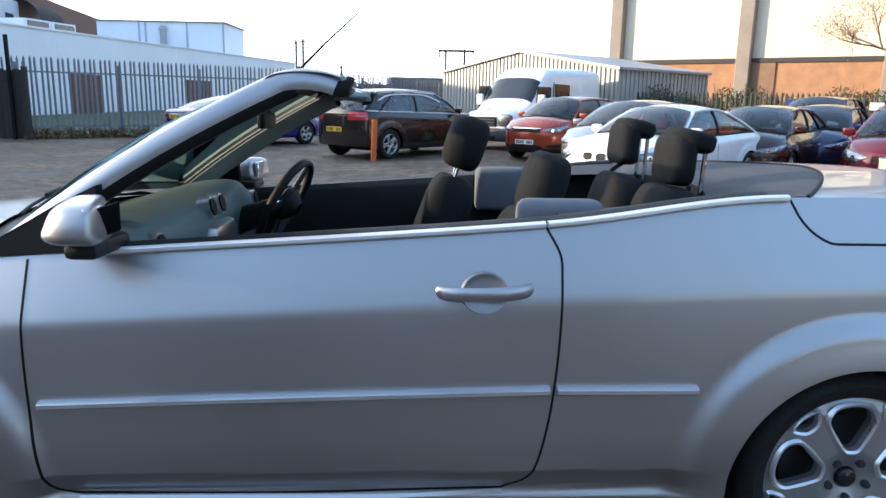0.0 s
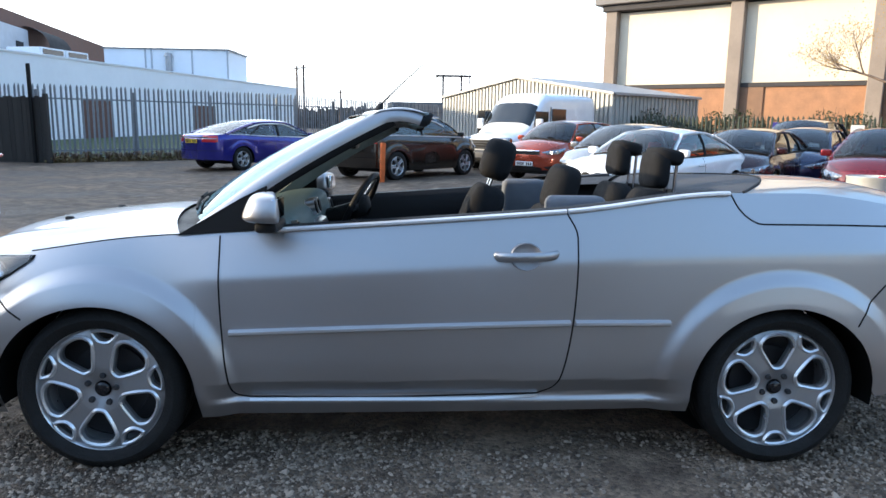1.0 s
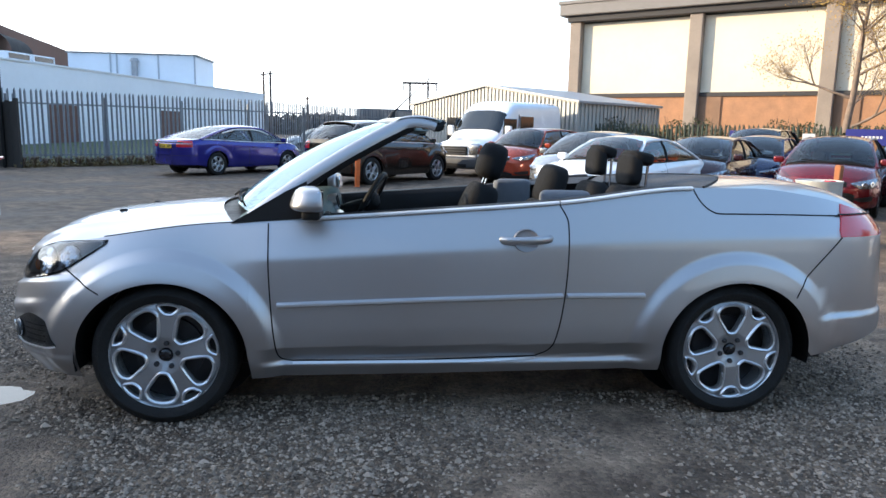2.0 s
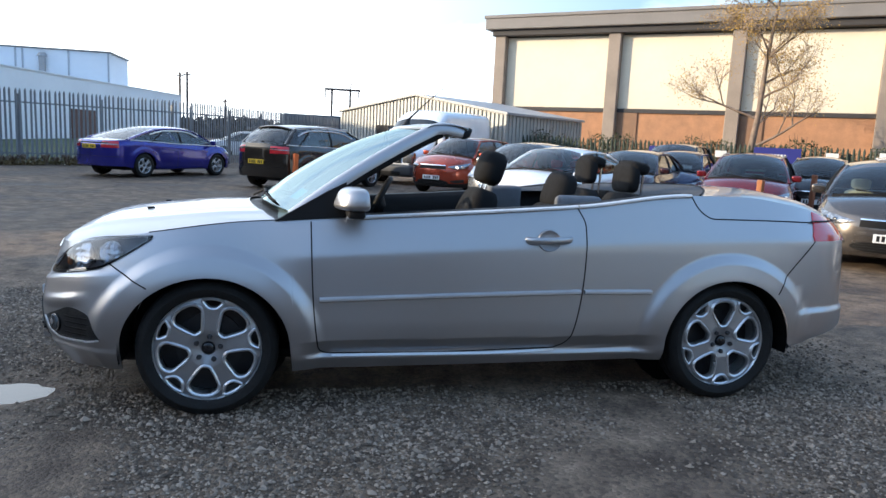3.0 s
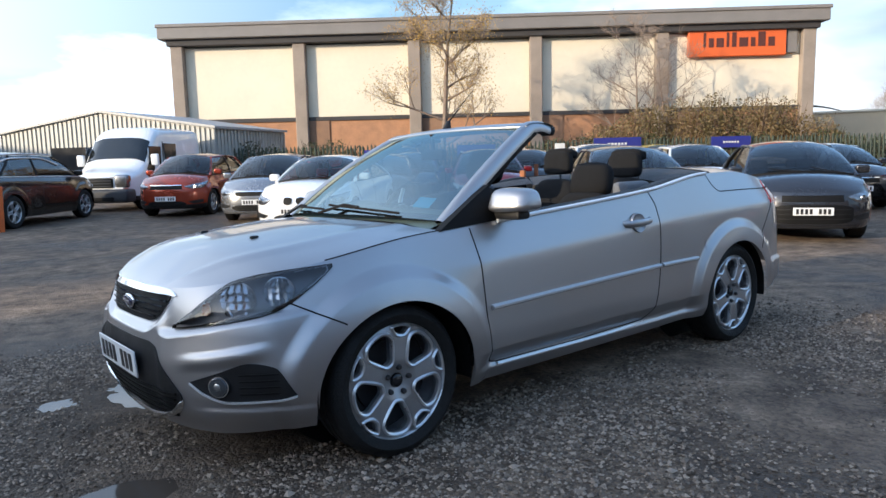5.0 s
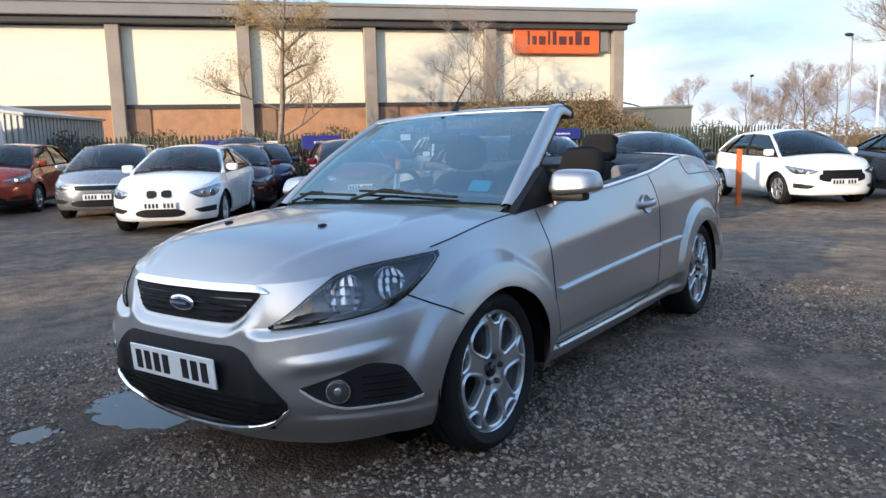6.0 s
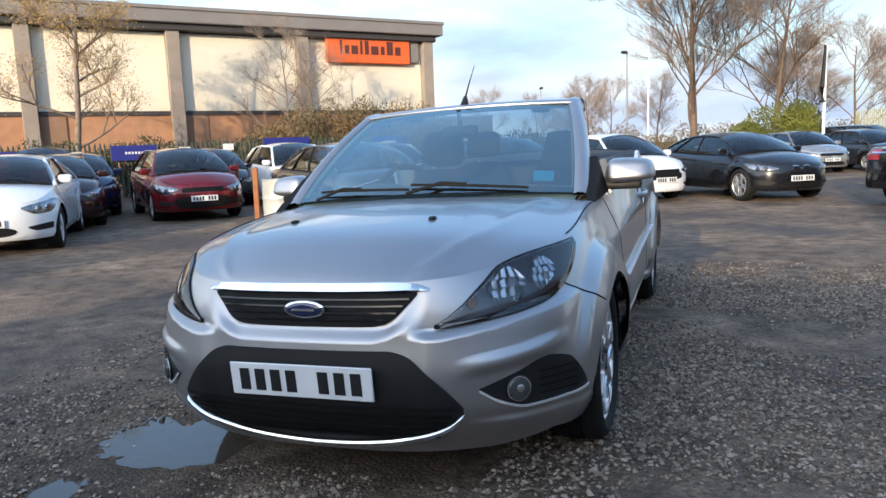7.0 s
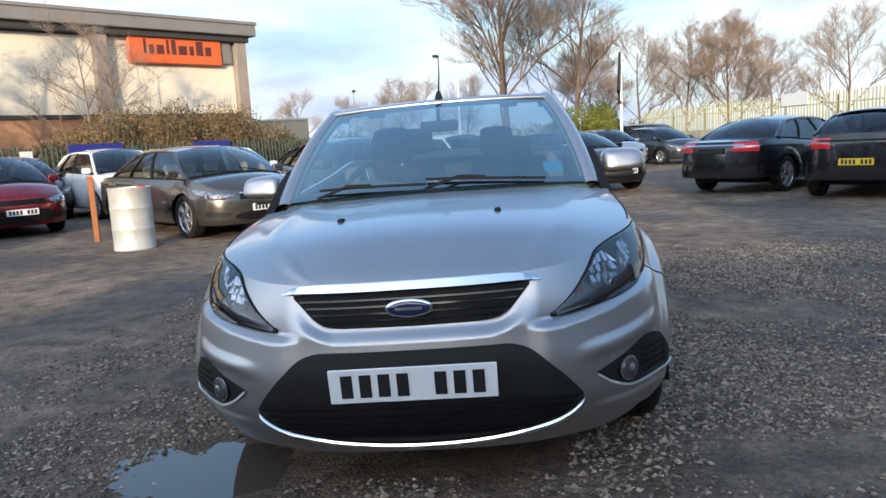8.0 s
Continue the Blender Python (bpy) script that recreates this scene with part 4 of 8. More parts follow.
def plate_bars(parent, name, m, material, w=0.52, h=0.111, gaps=(1, 1, 1, 0, 1, 1, 1, 1), label=""):
    """A number plate with dark upright bars in place of its characters."""
    pl = part(name, box(-0.004, 0.004, -w / 2, w / 2, -h / 2, h / 2, 0.003), material, parent, label)
    pl.matrix_local = m
    n = len(gaps)
    for k, g in enumerate(gaps):
        if g:
            c = (k - (n - 1) / 2) * w * 0.112
            b = part("plate_bar", box(-0.0065, -0.0042, c - w * 0.035, c + w * 0.035, -h * 0.33, h * 0.33), M_INK, pl, smooth=0)
    return pl


# ---- the silver convertible; it leans with the sloping ground ----
CAR_TILT = -1.6
hero = thing("convertible_car", pose(-0.012, 0.057, 0.029, CAR_TILT, 0, 0.8), "silver metallic two-door convertible car with its roof folded down, on gravel", "car")


def hero_top(x):
    return spl(x, (-2.18, -2.1, -1.9, -1.6, -1.2, -1.0, -0.59, 0.47, 1.1, 1.4, 1.75, 2.05, 2.3), (0.742, 0.752, 0.793, 0.836, 0.892, 0.908, 0.937, 1.016, 1.087, 1.088, 1.05, 0.995, 0.955))


def hero_pull(x):
    return spl(x, (-2.18, -2.1, -1.9, -1.6, -1.2, -0.8, 0.47, 1.1, 1.5, 2.0, 2.3), (0.035, 0.055, 0.105, 0.095, 0.105, 0.085, 0.070, 0.095, 0.11, 0.11, 0.08))


def hero_low(x):
    return spl(x, (-2.18, -1.7, -0.95, 0.95, 1.6, 1.9, 2.3), (0.178, 0.215, 0.205, 0.225, 0.275, 0.335, 0.415))


def grille_edge(y):
    """Lower edge of the grille, rising at its raked ends."""
    return spl(y, (0, 0.22, 0.27, 0.305, 0.34, 0.380), (0.612, 0.614, 0.621, 0.639, 0.672, 0.712))


def hero_relief(x, y, z):
    """Moulded bumpers: a ledge under lamps and grille, filleted round the grille, a fold over the fog lamps, a lower lip."""
    if x > 1.62:
        return 0.016 * (1 - smooth01((z - 0.470) / 0.032)) * smooth01((x - 1.70) / 0.10) * smooth01((z - 0.26) / 0.10)
    fade = 1 - smooth01((x + 1.86) / 0.24)
    if fade <= 0:
        return 0
    ledge = spl(y, (0.34, 0.43, 0.56, 0.72, 0.85), (0.575, 0.574, 0.592, 0.627, 0.655))
    below, beside = 0.612 - z, (y - 0.30 - 0.72 * (z - 0.612)) * 0.80
    d = math.hypot(max(below + 0.03, 0), max(beside + 0.03, 0)) - 0.03 if below > -0.03 and beside > -0.03 else max(below, beside)
    under = 1 - smooth01((z - ledge) / 0.032)
    collar = 1 - smooth01((z - 0.590) / 0.12)
    w = smooth01((y - 0.345) / 0.075)
    nose = 0.030 * smooth01(d / 0.045) * collar - 0.015 * smooth01((0.738 - z) / 0.02)
    v = nose * (1 - w) + 0.030 * under * w
    v += 0.010 * (1 - smooth01((z - 0.450) / 0.130)) * smooth01((z - 0.28) / 0.10)
    v *= smooth01((z - 0.20) / 0.16)
    fold = spl(y, (0.49, 0.66, 0.85), (0.493, 0.518, 0.565))
    out = smooth01((y - 0.46) / 0.16) * smooth01((-1.80 - x) / 0.14)
    v += (0.010 * (1 - smooth01((z - fold) / 0.030)) - 0.017 * smooth01((fold - 0.006 - z) / 0.045)) * smooth01((z - 0.30) / 0.12) * out
    v += 0.010 * (1 - smooth01((z - 0.300) / 0.024)) * smooth01((y - 0.50) / 0.12)
    return v * fade


HS = Shape(-2.133, 2.33, 0.885, arch=(0.368, 0.337), top=hero_top, pull=hero_pull, low=hero_low, crease=lambda x: 0.358 + 0.006 * x, nf=2.8, nr=3.0, bow=0.88, flare=0.036, relief=hero_relief,
           shoulder=lambda x: spl(x, (-1.2, -0.6, 0.0, 1.0, 2.0, 2.3), (0.735, 0.765, 0.795, 0.845, 0.870, 0.870)))


def hero_sort(x, z, side):
    door_f = spl(z, (0.28, 0.324, 0.657, 0.907), (-0.763, -0.825, -0.857, -0.865))
    door_r = spl(z, (0.294, 0.392, 0.578, 0.916, 1.013), (0.357, 0.447, 0.48, 0.495, 0.452))
    if z > 0.29 and door_f < x < door_r:
        return "door"
    if x < -1.5 and z < 0.60 + 0.10 * smooth01((-1.62 - x) / 0.3) or x < -2.0:
        return "front_bumper"
    if x < door_f and z > 0.2:
        return "front_wing"
    if x > 1.62 and z < 0.68:
        return "rear_bumper"
    if z <= 0.29 and -0.95 < x < 0.95:
        return "sill"
    return "rear_wing"


LAMP_0, LAMP_1 = HS.find_y(0.440, 0.62), HS.find_x(-1.57, 0.82)
LAMP_X = HS.at(LAMP_0, 0.70).x


def lamp_top(a):
    return spl(HS.at(a, 0.70).x, (LAMP_X, LAMP_X + 0.030, LAMP_X + 0.065, LAMP_X + 0.12, LAMP_X + 0.24, -1.57), (0.618, 0.668, 0.722, 0.776, 0.804, 0.826))


def lamp_low(a):
    return spl(HS.at(a, 0.70).x, (LAMP_X, LAMP_X + 0.065, LAMP_X + 0.14, -1.79, -1.68, -1.57), (0.607, 0.624, 0.641, 0.674, 0.740, 0.818))


def body_sort(x, z, side):
    """Leaves the skin open behind the headlamp lenses."""
    if x < -1.60 and z > 0.62:
        a = HS.find_plan(x)
        if LAMP_0 + 0.012 < a < LAMP_1 - 0.012 and lamp_low(a) + 0.007 < z < lamp_top(a) - 0.007:
            return "lamp_hole"
    nm = hero_sort(x, z, side)
    return nm + ("" if side < 0 or "bumper" in nm else "_far")


for nm, bm in HS.shell(rows=80, step=0.0125, front=84, keep=True, sort=body_sort).items():
    if nm == "lamp_hole":
        bm.free()
        continue
    bmesh.ops.remove_doubles(bm, verts=bm.verts, dist=0.0004)
    bmesh.ops.recalc_face_normals(bm, faces=bm.faces)
    outward = sum((f.normal.y * math.copysign(1, f.calc_center_median().y) for f in bm.faces))
    if outward < 0:
        bmesh.ops.reverse_faces(bm, faces=bm.faces)
    ob = part(nm.replace("_far", ""), bm, M_SILVER, hero, smooth=180)
    HS.true_normals(ob)

# bonnet
A_F, A_C = HS.find_y(0.42, 0.75), HS.find_x(-1.02, 0.9)


def edge_at(a, side):
    return HS.at(a, hero_top(HS.plan(a)[0]), 0, side)


def front_edge(v):
    s = (2 * v - 1) * A_F
    return edge_at(abs(s), -1 if s < 0 else 1) + Vector((0, 0, 0.002))


def cowl_edge(v):
    s = 2 * v - 1
    e = edge_at(A_C, -1)
    return Vector((e.x - 0.16 * (1 - s * s), -e.y * s, e.z + 0.052 * (1 - s * s) ** 0.9))


def bonnet_bump(u, v):
    s = abs(2 * v - 1)
    ridge = 0.010 * math.exp(-((s - (0.62 + 0.12 * u)) / 0.05) ** 2) * smooth01(u / 0.2)
    return Vector((0, 0, 0.052 * math.sin(math.pi * min(u * 1.02, 1)) ** 0.95 * (1 - s ** 2.6) + ridge * (1 - u * 0.4)))


BONNET = coons(front_edge, cowl_edge, lambda u: edge_at(A_F + (A_C - A_F) * u, -1), lambda u: edge_at(A_F + (A_C - A_F) * u, 1), bonnet_bump)
part("bonnet", sheet(BONNET, 48, 56), M_SILVER, hero, smooth=80)
# open seams only behind the headlamps; in front the bonnet runs down to lamps and grille
SEAM = (HS.find_plan(-1.60) - A_F) / (A_C - A_F)
for sy in (-1, 1):
    part("bonnet_gap", tube([BONNET(SEAM + (1 - SEAM) * k / 30, 0.003 if sy < 0 else 0.997) for k in range(31)], 0.0035, 6), M_SEAL, hero)
for y in (-0.264, 0.264):
    p = BONNET(0.73, 0.5 + y / 1.49)
    w = part("washer_jet", box(-0.018, 0.018, -0.012, 0.012, -0.006, 0.010, 0.005, Matrix.Translation(p)), M_BLACKPLASTIC, hero)

# scuttle under the wipers
part("scuttle", sheet(lambda u, v: cowl_edge(v) + Vector((u * 0.10, 0, -0.012 + u * 0.004)), 4, 24), M_BLACKPLASTIC, hero)


# windscreen and its frame
def ws_low(v):
    s = 2 * v - 1
    return Vector((-0.955 - 0.165 * (1 - s * s), 0.71 * s, 0.943 + 0.032 * (1 - s * s)))


def ws_high(v):
    s = 2 * v - 1
    return Vector((-0.275 - 0.085 * (1 - s * s), 0.582 * s, 1.376 + 0.014 * (1 - s * s)))


def ws_side(sgn):
    a, b = ws_low(0.5 + sgn / 2), ws_high(0.5 + sgn / 2)
    return lambda u: a.lerp(b, u) + Vector((-0.018, 0.018 * sgn, 0.014)) * (4 * u * (1 - u))


WS = coons(ws_low, ws_high, ws_side(-1), ws_side(1), lambda u, v: Vector((-0.014, 0, 0.022)) * (4 * u * (1 - u)) * (1 - (2 * v - 1) ** 2))
ws = part("windscreen", sheet(WS, 18, 28), M_GLASS, hero, "slightly blue reflecting windscreen", smooth=170)
ws.visible_shadow = False


def ws_band(u0, u1, v0, v1, name):
    off = Vector((0.004, 0, -0.004))
    part(name, sheet(lambda u, v: WS(u0 + (u1 - u0) * u, v0 + (v1 - v0) * v) + off, 10, 20), M_GLOSSBLACK, hero)


ws_band(0.0, 0.05, 0.0, 1.0, "windscreen_border")
ws_band(0.955, 1.0, 0.0, 1.0, "windscreen_border")
ws_band(0.0, 1.0, 0.0, 0.018, "windscreen_border")
ws_band(0.0, 1.0, 0.982, 1.0, "windscreen_border")
# tax disc and mirror on the glass
part("disc_holder", sheet(lambda u, v: WS(0.10 + 0.09 * u, 0.075 + 0.062 * v) + Vector((0.007, 0, -0.006)), 2, 2), M_STICKER, hero, "blue tax disc holder")
for sgn in (-1, 1):
    sd, n = ws_side(sgn), 24

    def ring(t, prof):
        c = sd(t * 1.04)
        d = (sd(min(t + 0.02, 1)) - sd(max(t - 0.02, 0))).normalized()
        out = Vector((0, sgn, 0))
        up = d.cross(out).normalized() * (1 if d.cross(out).z > 0 else -1)
        return [c + out * o + up * h for o, h in prof]
    bm = bmesh.new()
    prof = [(-0.024, -0.002), (-0.019, 0.007), (0.0, 0.014), (0.022, 0.012), (0.040, 0.000), (0.049, -0.026), (0.046, -0.044), (-0.015, -0.044)]
    rings = [[bm.verts.new(p) for p in ring(-0.015 + 0.995 * i / n, prof)] for i in range(n + 1)]
    c0 = sd(0.98 * 1.04)
    for i in range(1, 9):
        f = i / 8
        c = c0 + Vector((0.17 * f, -sgn * 0.010 * f, 0.045 * f - 0.055 * f * f))
        d = Vector((0.17, 0, 0.045 - 0.11 * f)).normalized()
        up = Vector((-d.z, 0, d.x))
        rings.append([bm.verts.new(c + Vector((0, sgn, 0)) * o + up * h) for o, h in prof])
    for a, b in zip(rings, rings[1:]):
        for k in range(len(prof)):
            bm.faces.new((a[k], a[(k + 1) % len(prof)], b[(k + 1) % len(prof)], b[k]))
    bm.faces.new(rings[-1])
    tip = [v.co.copy() for v in rings[-1]]
    mid = sum(tip, Vector()) / len(tip)
    bm2 = bmesh.new()
    caps = [[bm2.verts.new(mid + (p - mid) * k + Vector((dx, 0, 0))) for p in tip] for k, dx in ((1.06, -0.006), (1.06, 0.020), (0.8, 0.034))]
    for a, b in zip(caps, caps[1:]):
        for k in range(len(prof)):
            bm2.faces.new((a[k], a[(k + 1) % len(prof)], b[(k + 1) % len(prof)], b[k]))
    bm2.faces.new(caps[-1])
    part("pillar_end_seal", bm2, M_SEAL, hero)
    part("windscreen_pillar", bm, M_SILVER, hero)
    bm = bmesh.new()
    prof = [(0.030, -0.040), (0.046, -0.044), (0.044, -0.058), (0.036, -0.070), (0.015, -0.070), (0.0, -0.045)]
    rings = [[bm.verts.new(p) for p in ring(0.06 + 0.95 * i / n, prof)] for i in range(n + 1)]
    for a, b in zip(rings, rings[1:]):
        for k in range(len(prof)):
            bm.faces.new((a[k], a[(k + 1) % len(prof)], b[(k + 1) % len(prof)], b[k]))
    bm.faces.new(rings[-1])
    part("pillar_seal", bm, M_SEAL, hero)
    bm = bmesh.new()
    prof = [(-0.022, -0.006), (0.012, -0.046), (0.016, -0.066), (0.0, -0.070), (-0.030, -0.040), (-0.034, -0.012)]
    rings = [[bm.verts.new(p) for p in ring(0.04 + 0.95 * i / n, prof)] for i in range(n + 1)]
    for a, b in zip(rings, rings[1:]):
        for k in range(len(prof)):
            bm.faces.new((a[k], a[(k + 1) % len(prof)], b[(k + 1) % len(prof)], b[k]))
    part("pillar_trim", bm, M_PILLARTRIM, hero)


def header(u, v):
    s = 2 * v - 1
    p = ws_high(v) + Vector((0, 0.035 * s, 0))
    a = u * math.pi * 1.15 - 0.35
    return p + Vector((0.085 - 0.105 * math.cos(a), 0, 0.024 * math.sin(a) - 0.004))


part("header_rail", sheet(header, 14, 30), M_SILVER, hero)
part("header_seal", sheet(lambda u, v: ws_high(v) + Vector((0.160 + 0.030 * math.cos(math.pi * 2 * u), 0.02 * (2 * v - 1), -0.010 + 0.014 * math.sin(math.pi * 2 * u))), 12, 24, closed_u=True), M_PILLARTRIM, hero)
for y in (-0.38, 0.38):
    part("roof_latch", box(-0.16, -0.07, y - 0.05, y + 0.05, 1.345, 1.373, 0.012), M_PILLARTRIM, hero)
for sgn in (-1, 1):
    part("header_gasket", box(-0.125, -0.07, min(sgn * 0.54, sgn * 0.61), max(sgn * 0.54, sgn * 0.61), 1.342, 1.388, 0.014, seg=2), M_PILLARTRIM, hero)
ant = Vector((-0.30, 0.0, 1.414))
part("aerial_base", cyl(ant + Vector((-0.005, 0, -0.012)), ant + Vector((0.012, 0, 0.035)), 0.026, 0.011, 12), M_BLACKPLASTIC, hero)
part("aerial", tube([ant + Vector((0.01, 0, 0.03)), ant + Vector((0.10, 0, 0.12)), ant + Vector((0.215, 0, 0.225))], lambda t: 0.005 - 0.0035 * t, 6), M_SEAL, hero)

# wipers
for y0, y1, dx in ((-0.50, 0.02, 0.0), (0.02, 0.52, -0.01)):
    def wp(t, up=0.0):
        y = y0 + (y1 - y0) * t
        return WS(0.02 + 0.035 * t, 0.5 + y / 1.4) + Vector((-0.010 + dx, 0, 0.010 + up))
    part("wiper_blade", tube([wp(k / 10) for k in range(11)], 0.006, 6), M_WIPER, hero)
    part("wiper_arm", tube([ws_low(0.5 + (y1) / 1.4) + Vector((-0.040, 0, 0.004)), wp(0.72, 0.010), wp(0.5, 0.006)], 0.007, 6), M_WIPER, hero)

# nose: grille, badge, air intake, plate, lamps
a_g = HS.find_y(0.380, 0.67)
part("grille", HS.patch(-a_g, a_g, lambda a: 0.720, lambda a: grille_edge(-HS.at(abs(a), 0.67).y), 0.004, 72, 8, depth=0.012), M_SEAL, hero)
for k in range(4):
    z = 0.637 + 0.021 * k
    w = HS.find_y((0.285, 0.312, 0.333, 0.354)[k], z)
    part("grille_slat", HS.patch(-w, w, lambda a, z=z: z + 0.003, lambda a, z=z: z - 0.003, 0.012, 40, 1, depth=0.01), M_GLOSSBLACK, hero)


def disc_on_nose(name, y, z, ry, rz, material, off, dome=0.006, parent=hero, seg=28, side=-1):
    a = HS.find_y(y, z) if y else 0.0
    c = HS.at(a, z, off, side)
    nx, ny = HS.normal(max(a, 0.002))
    nrm = Vector((nx, side * ny if a else 0, 0.0)).normalized()
    lat = Vector((0, 0, 1)).cross(nrm)
    bm = bmesh.new()
    rings = []
    for r, h in ((1.0, -0.006), (1.0, 0), (0.92, dome * 0.5), (0.6, dome * 0.9), (0.25, dome), (0.02, dome)):
        rings.append([bm.verts.new(c + lat * ry * r * math.cos(2 * math.pi * k / seg) + Vector((0, 0, rz * r * math.sin(2 * math.pi * k / seg))) + nrm * h) for k in range(seg)])
    for p, q in zip(rings, rings[1:]):
        for k in range(seg):
            bm.faces.new((p[k], p[(k + 1) % seg], q[(k + 1) % seg], q[k]))
    bm.faces.new(rings[-1])
    return part(name, bm, material, parent)


def cut_reflector(y, z, r, parent, side):
    """A bright reflector pressed into many small mirror facets round a bulb cap."""
    rnd = random.Random(int(y * 1000))
    a = HS.find_y(y, z)
    c = HS.at(a, z, -0.044, side)
    nx, ny = HS.normal(a)
    nrm = Vector((nx, side * ny, 0.0)).normalized()
    lat = Vector((0, 0, 1)).cross(nrm)
    bm = bmesh.new()
    cols, rows = 8, 4
    for i in range(cols):
        tx = 0.55 * (1 if i % 2 else -1) * rnd.uniform(0.4, 1.0)
        for j in range(rows):
            u0, u1, v0, v1 = -1 + 2 * i / cols, -1 + 2 * (i + 1) / cols, -1 + 2 * j / rows, -1 + 2 * (j + 1) / rows
            tz = rnd.uniform(-0.75, -0.15) - 0.25 * (v0 + v1) / 2
            q = []
            for u, v in ((u0, v0), (u1, v0), (u1, v1), (u0, v1)):
                h = r * (tx * (u - (u0 + u1) / 2) + tz * (v - (v0 + v1) / 2) + 0.10 * (u * u + v * v) - 0.02)
                # the square grid is drawn into a disc
                x, y = u * math.sqrt(max(1 - v * v / 2, 0)), v * math.sqrt(max(1 - u * u / 2, 0))
                q.append(bm.verts.new(c + lat * x * r + Vector((0, 0, y * r)) + nrm * h))
            bm.faces.new(q)
    part("reflector", bm, M_REFLECTOR, parent, "faceted chrome reflector", smooth=0)
    disc_on_nose("bulb_cap", y, z, r * 0.20, r * 0.26, M_SATIN, -0.038, 0.008, parent, side=side)


disc_on_nose("badge_ring", 0, 0.670, 0.075, 0.030, M_CHROME, 0.018)
disc_on_nose("badge", 0, 0.670, 0.067, 0.024, M_BADGE, 0.021)
part("badge_mark", box(HS.at(0, 0.670).x - 0.0285, HS.at(0, 0.670).x - 0.0265, -0.042, 0.042, 0.666, 0.674, 0.0), M_CHROME, hero)

a_i = HS.find_y(0.522, 0.38)


def intake_top(a):
    t = -HS.at(abs(a), 0.40).y / 0.522
    return spl(t, (0, 0.56, 0.68, 0.82, 0.95, 1.0), (0.546, 0.546, 0.530, 0.470, 0.398, 0.364))


def intake_bot(a):
    t = -HS.at(abs(a), 0.28).y / 0.522
    return spl(t, (0, 0.2, 0.5, 0.75, 0.88, 0.96, 1.0), (0.208, 0.212, 0.228, 0.258, 0.289, 0.327, 0.356))


part("air_intake", HS.patch(-a_i, a_i, intake_top, intake_bot, 0.004, 56, 12, depth=0.012), M_BLACKPLASTIC, hero)
for k in range(5):
    z = 0.260 + 0.026 * k
    w = a_i * (0.80 + 0.035 * k)
    part("intake_slat", HS.patch(-w, w, lambda a, z=z: z + 0.006, lambda a, z=z: z - 0.004, 0.012, 40, 1, depth=0.01), M_SEAL, hero)


def ledge_strip(a_max, zfun, rows, n=80, blunt=36):
    """A bright strip with an upward-facing top, lying on the nose; rows are (height, stand-off) pairs."""
    def pos(u, v):
        a = a_max * (2 * u - 1)
        t = v * (len(rows) - 1)
        k = min(int(t + 1e-6), len(rows) - 2)
        h = rows[k][0] + (rows[k + 1][0] - rows[k][0]) * (t - k)
        o = rows[k][1] + (rows[k + 1][1] - rows[k][1]) * (t - k)
        k = 1 - 0.85 * abs(2 * u - 1) ** blunt
        return HS.at(abs(a), zfun(abs(a)) + h * k, 0.003 + (o - 0.003) * k, -1 if a < 0 else 1)
    return sheet(pos, n, len(rows) - 1)


part("intake_chrome", ledge_strip(a_i * 1.01, intake_bot, ((0.018, 0.010), (0.016, 0.016), (0.009, 0.024), (-0.004, 0.027), (-0.014, 0.004))), M_CHROME, hero, "curved chrome strip under the air intake", smooth=40)
a_c = HS.find_y(0.416, 0.73)
part("grille_chrome", ledge_strip(a_c, lambda a: 0.722 + 0.002 * (a / a_c) ** 2, ((0.031, -0.004), (0.029, 0.002), (0.005, 0.015), (0.0, 0.014), (-0.004, -0.002)), blunt=7), M_CHROME, hero, "bright chrome grille bar", smooth=40)
plate_bars(hero, "number_plate", pose(HS.at(HS.find_y(0.12, 0.449), 0.449).x - 0.020, 0, 0.449, 0, -4, 0), M_PLATE, label="white number plate with dark bars")

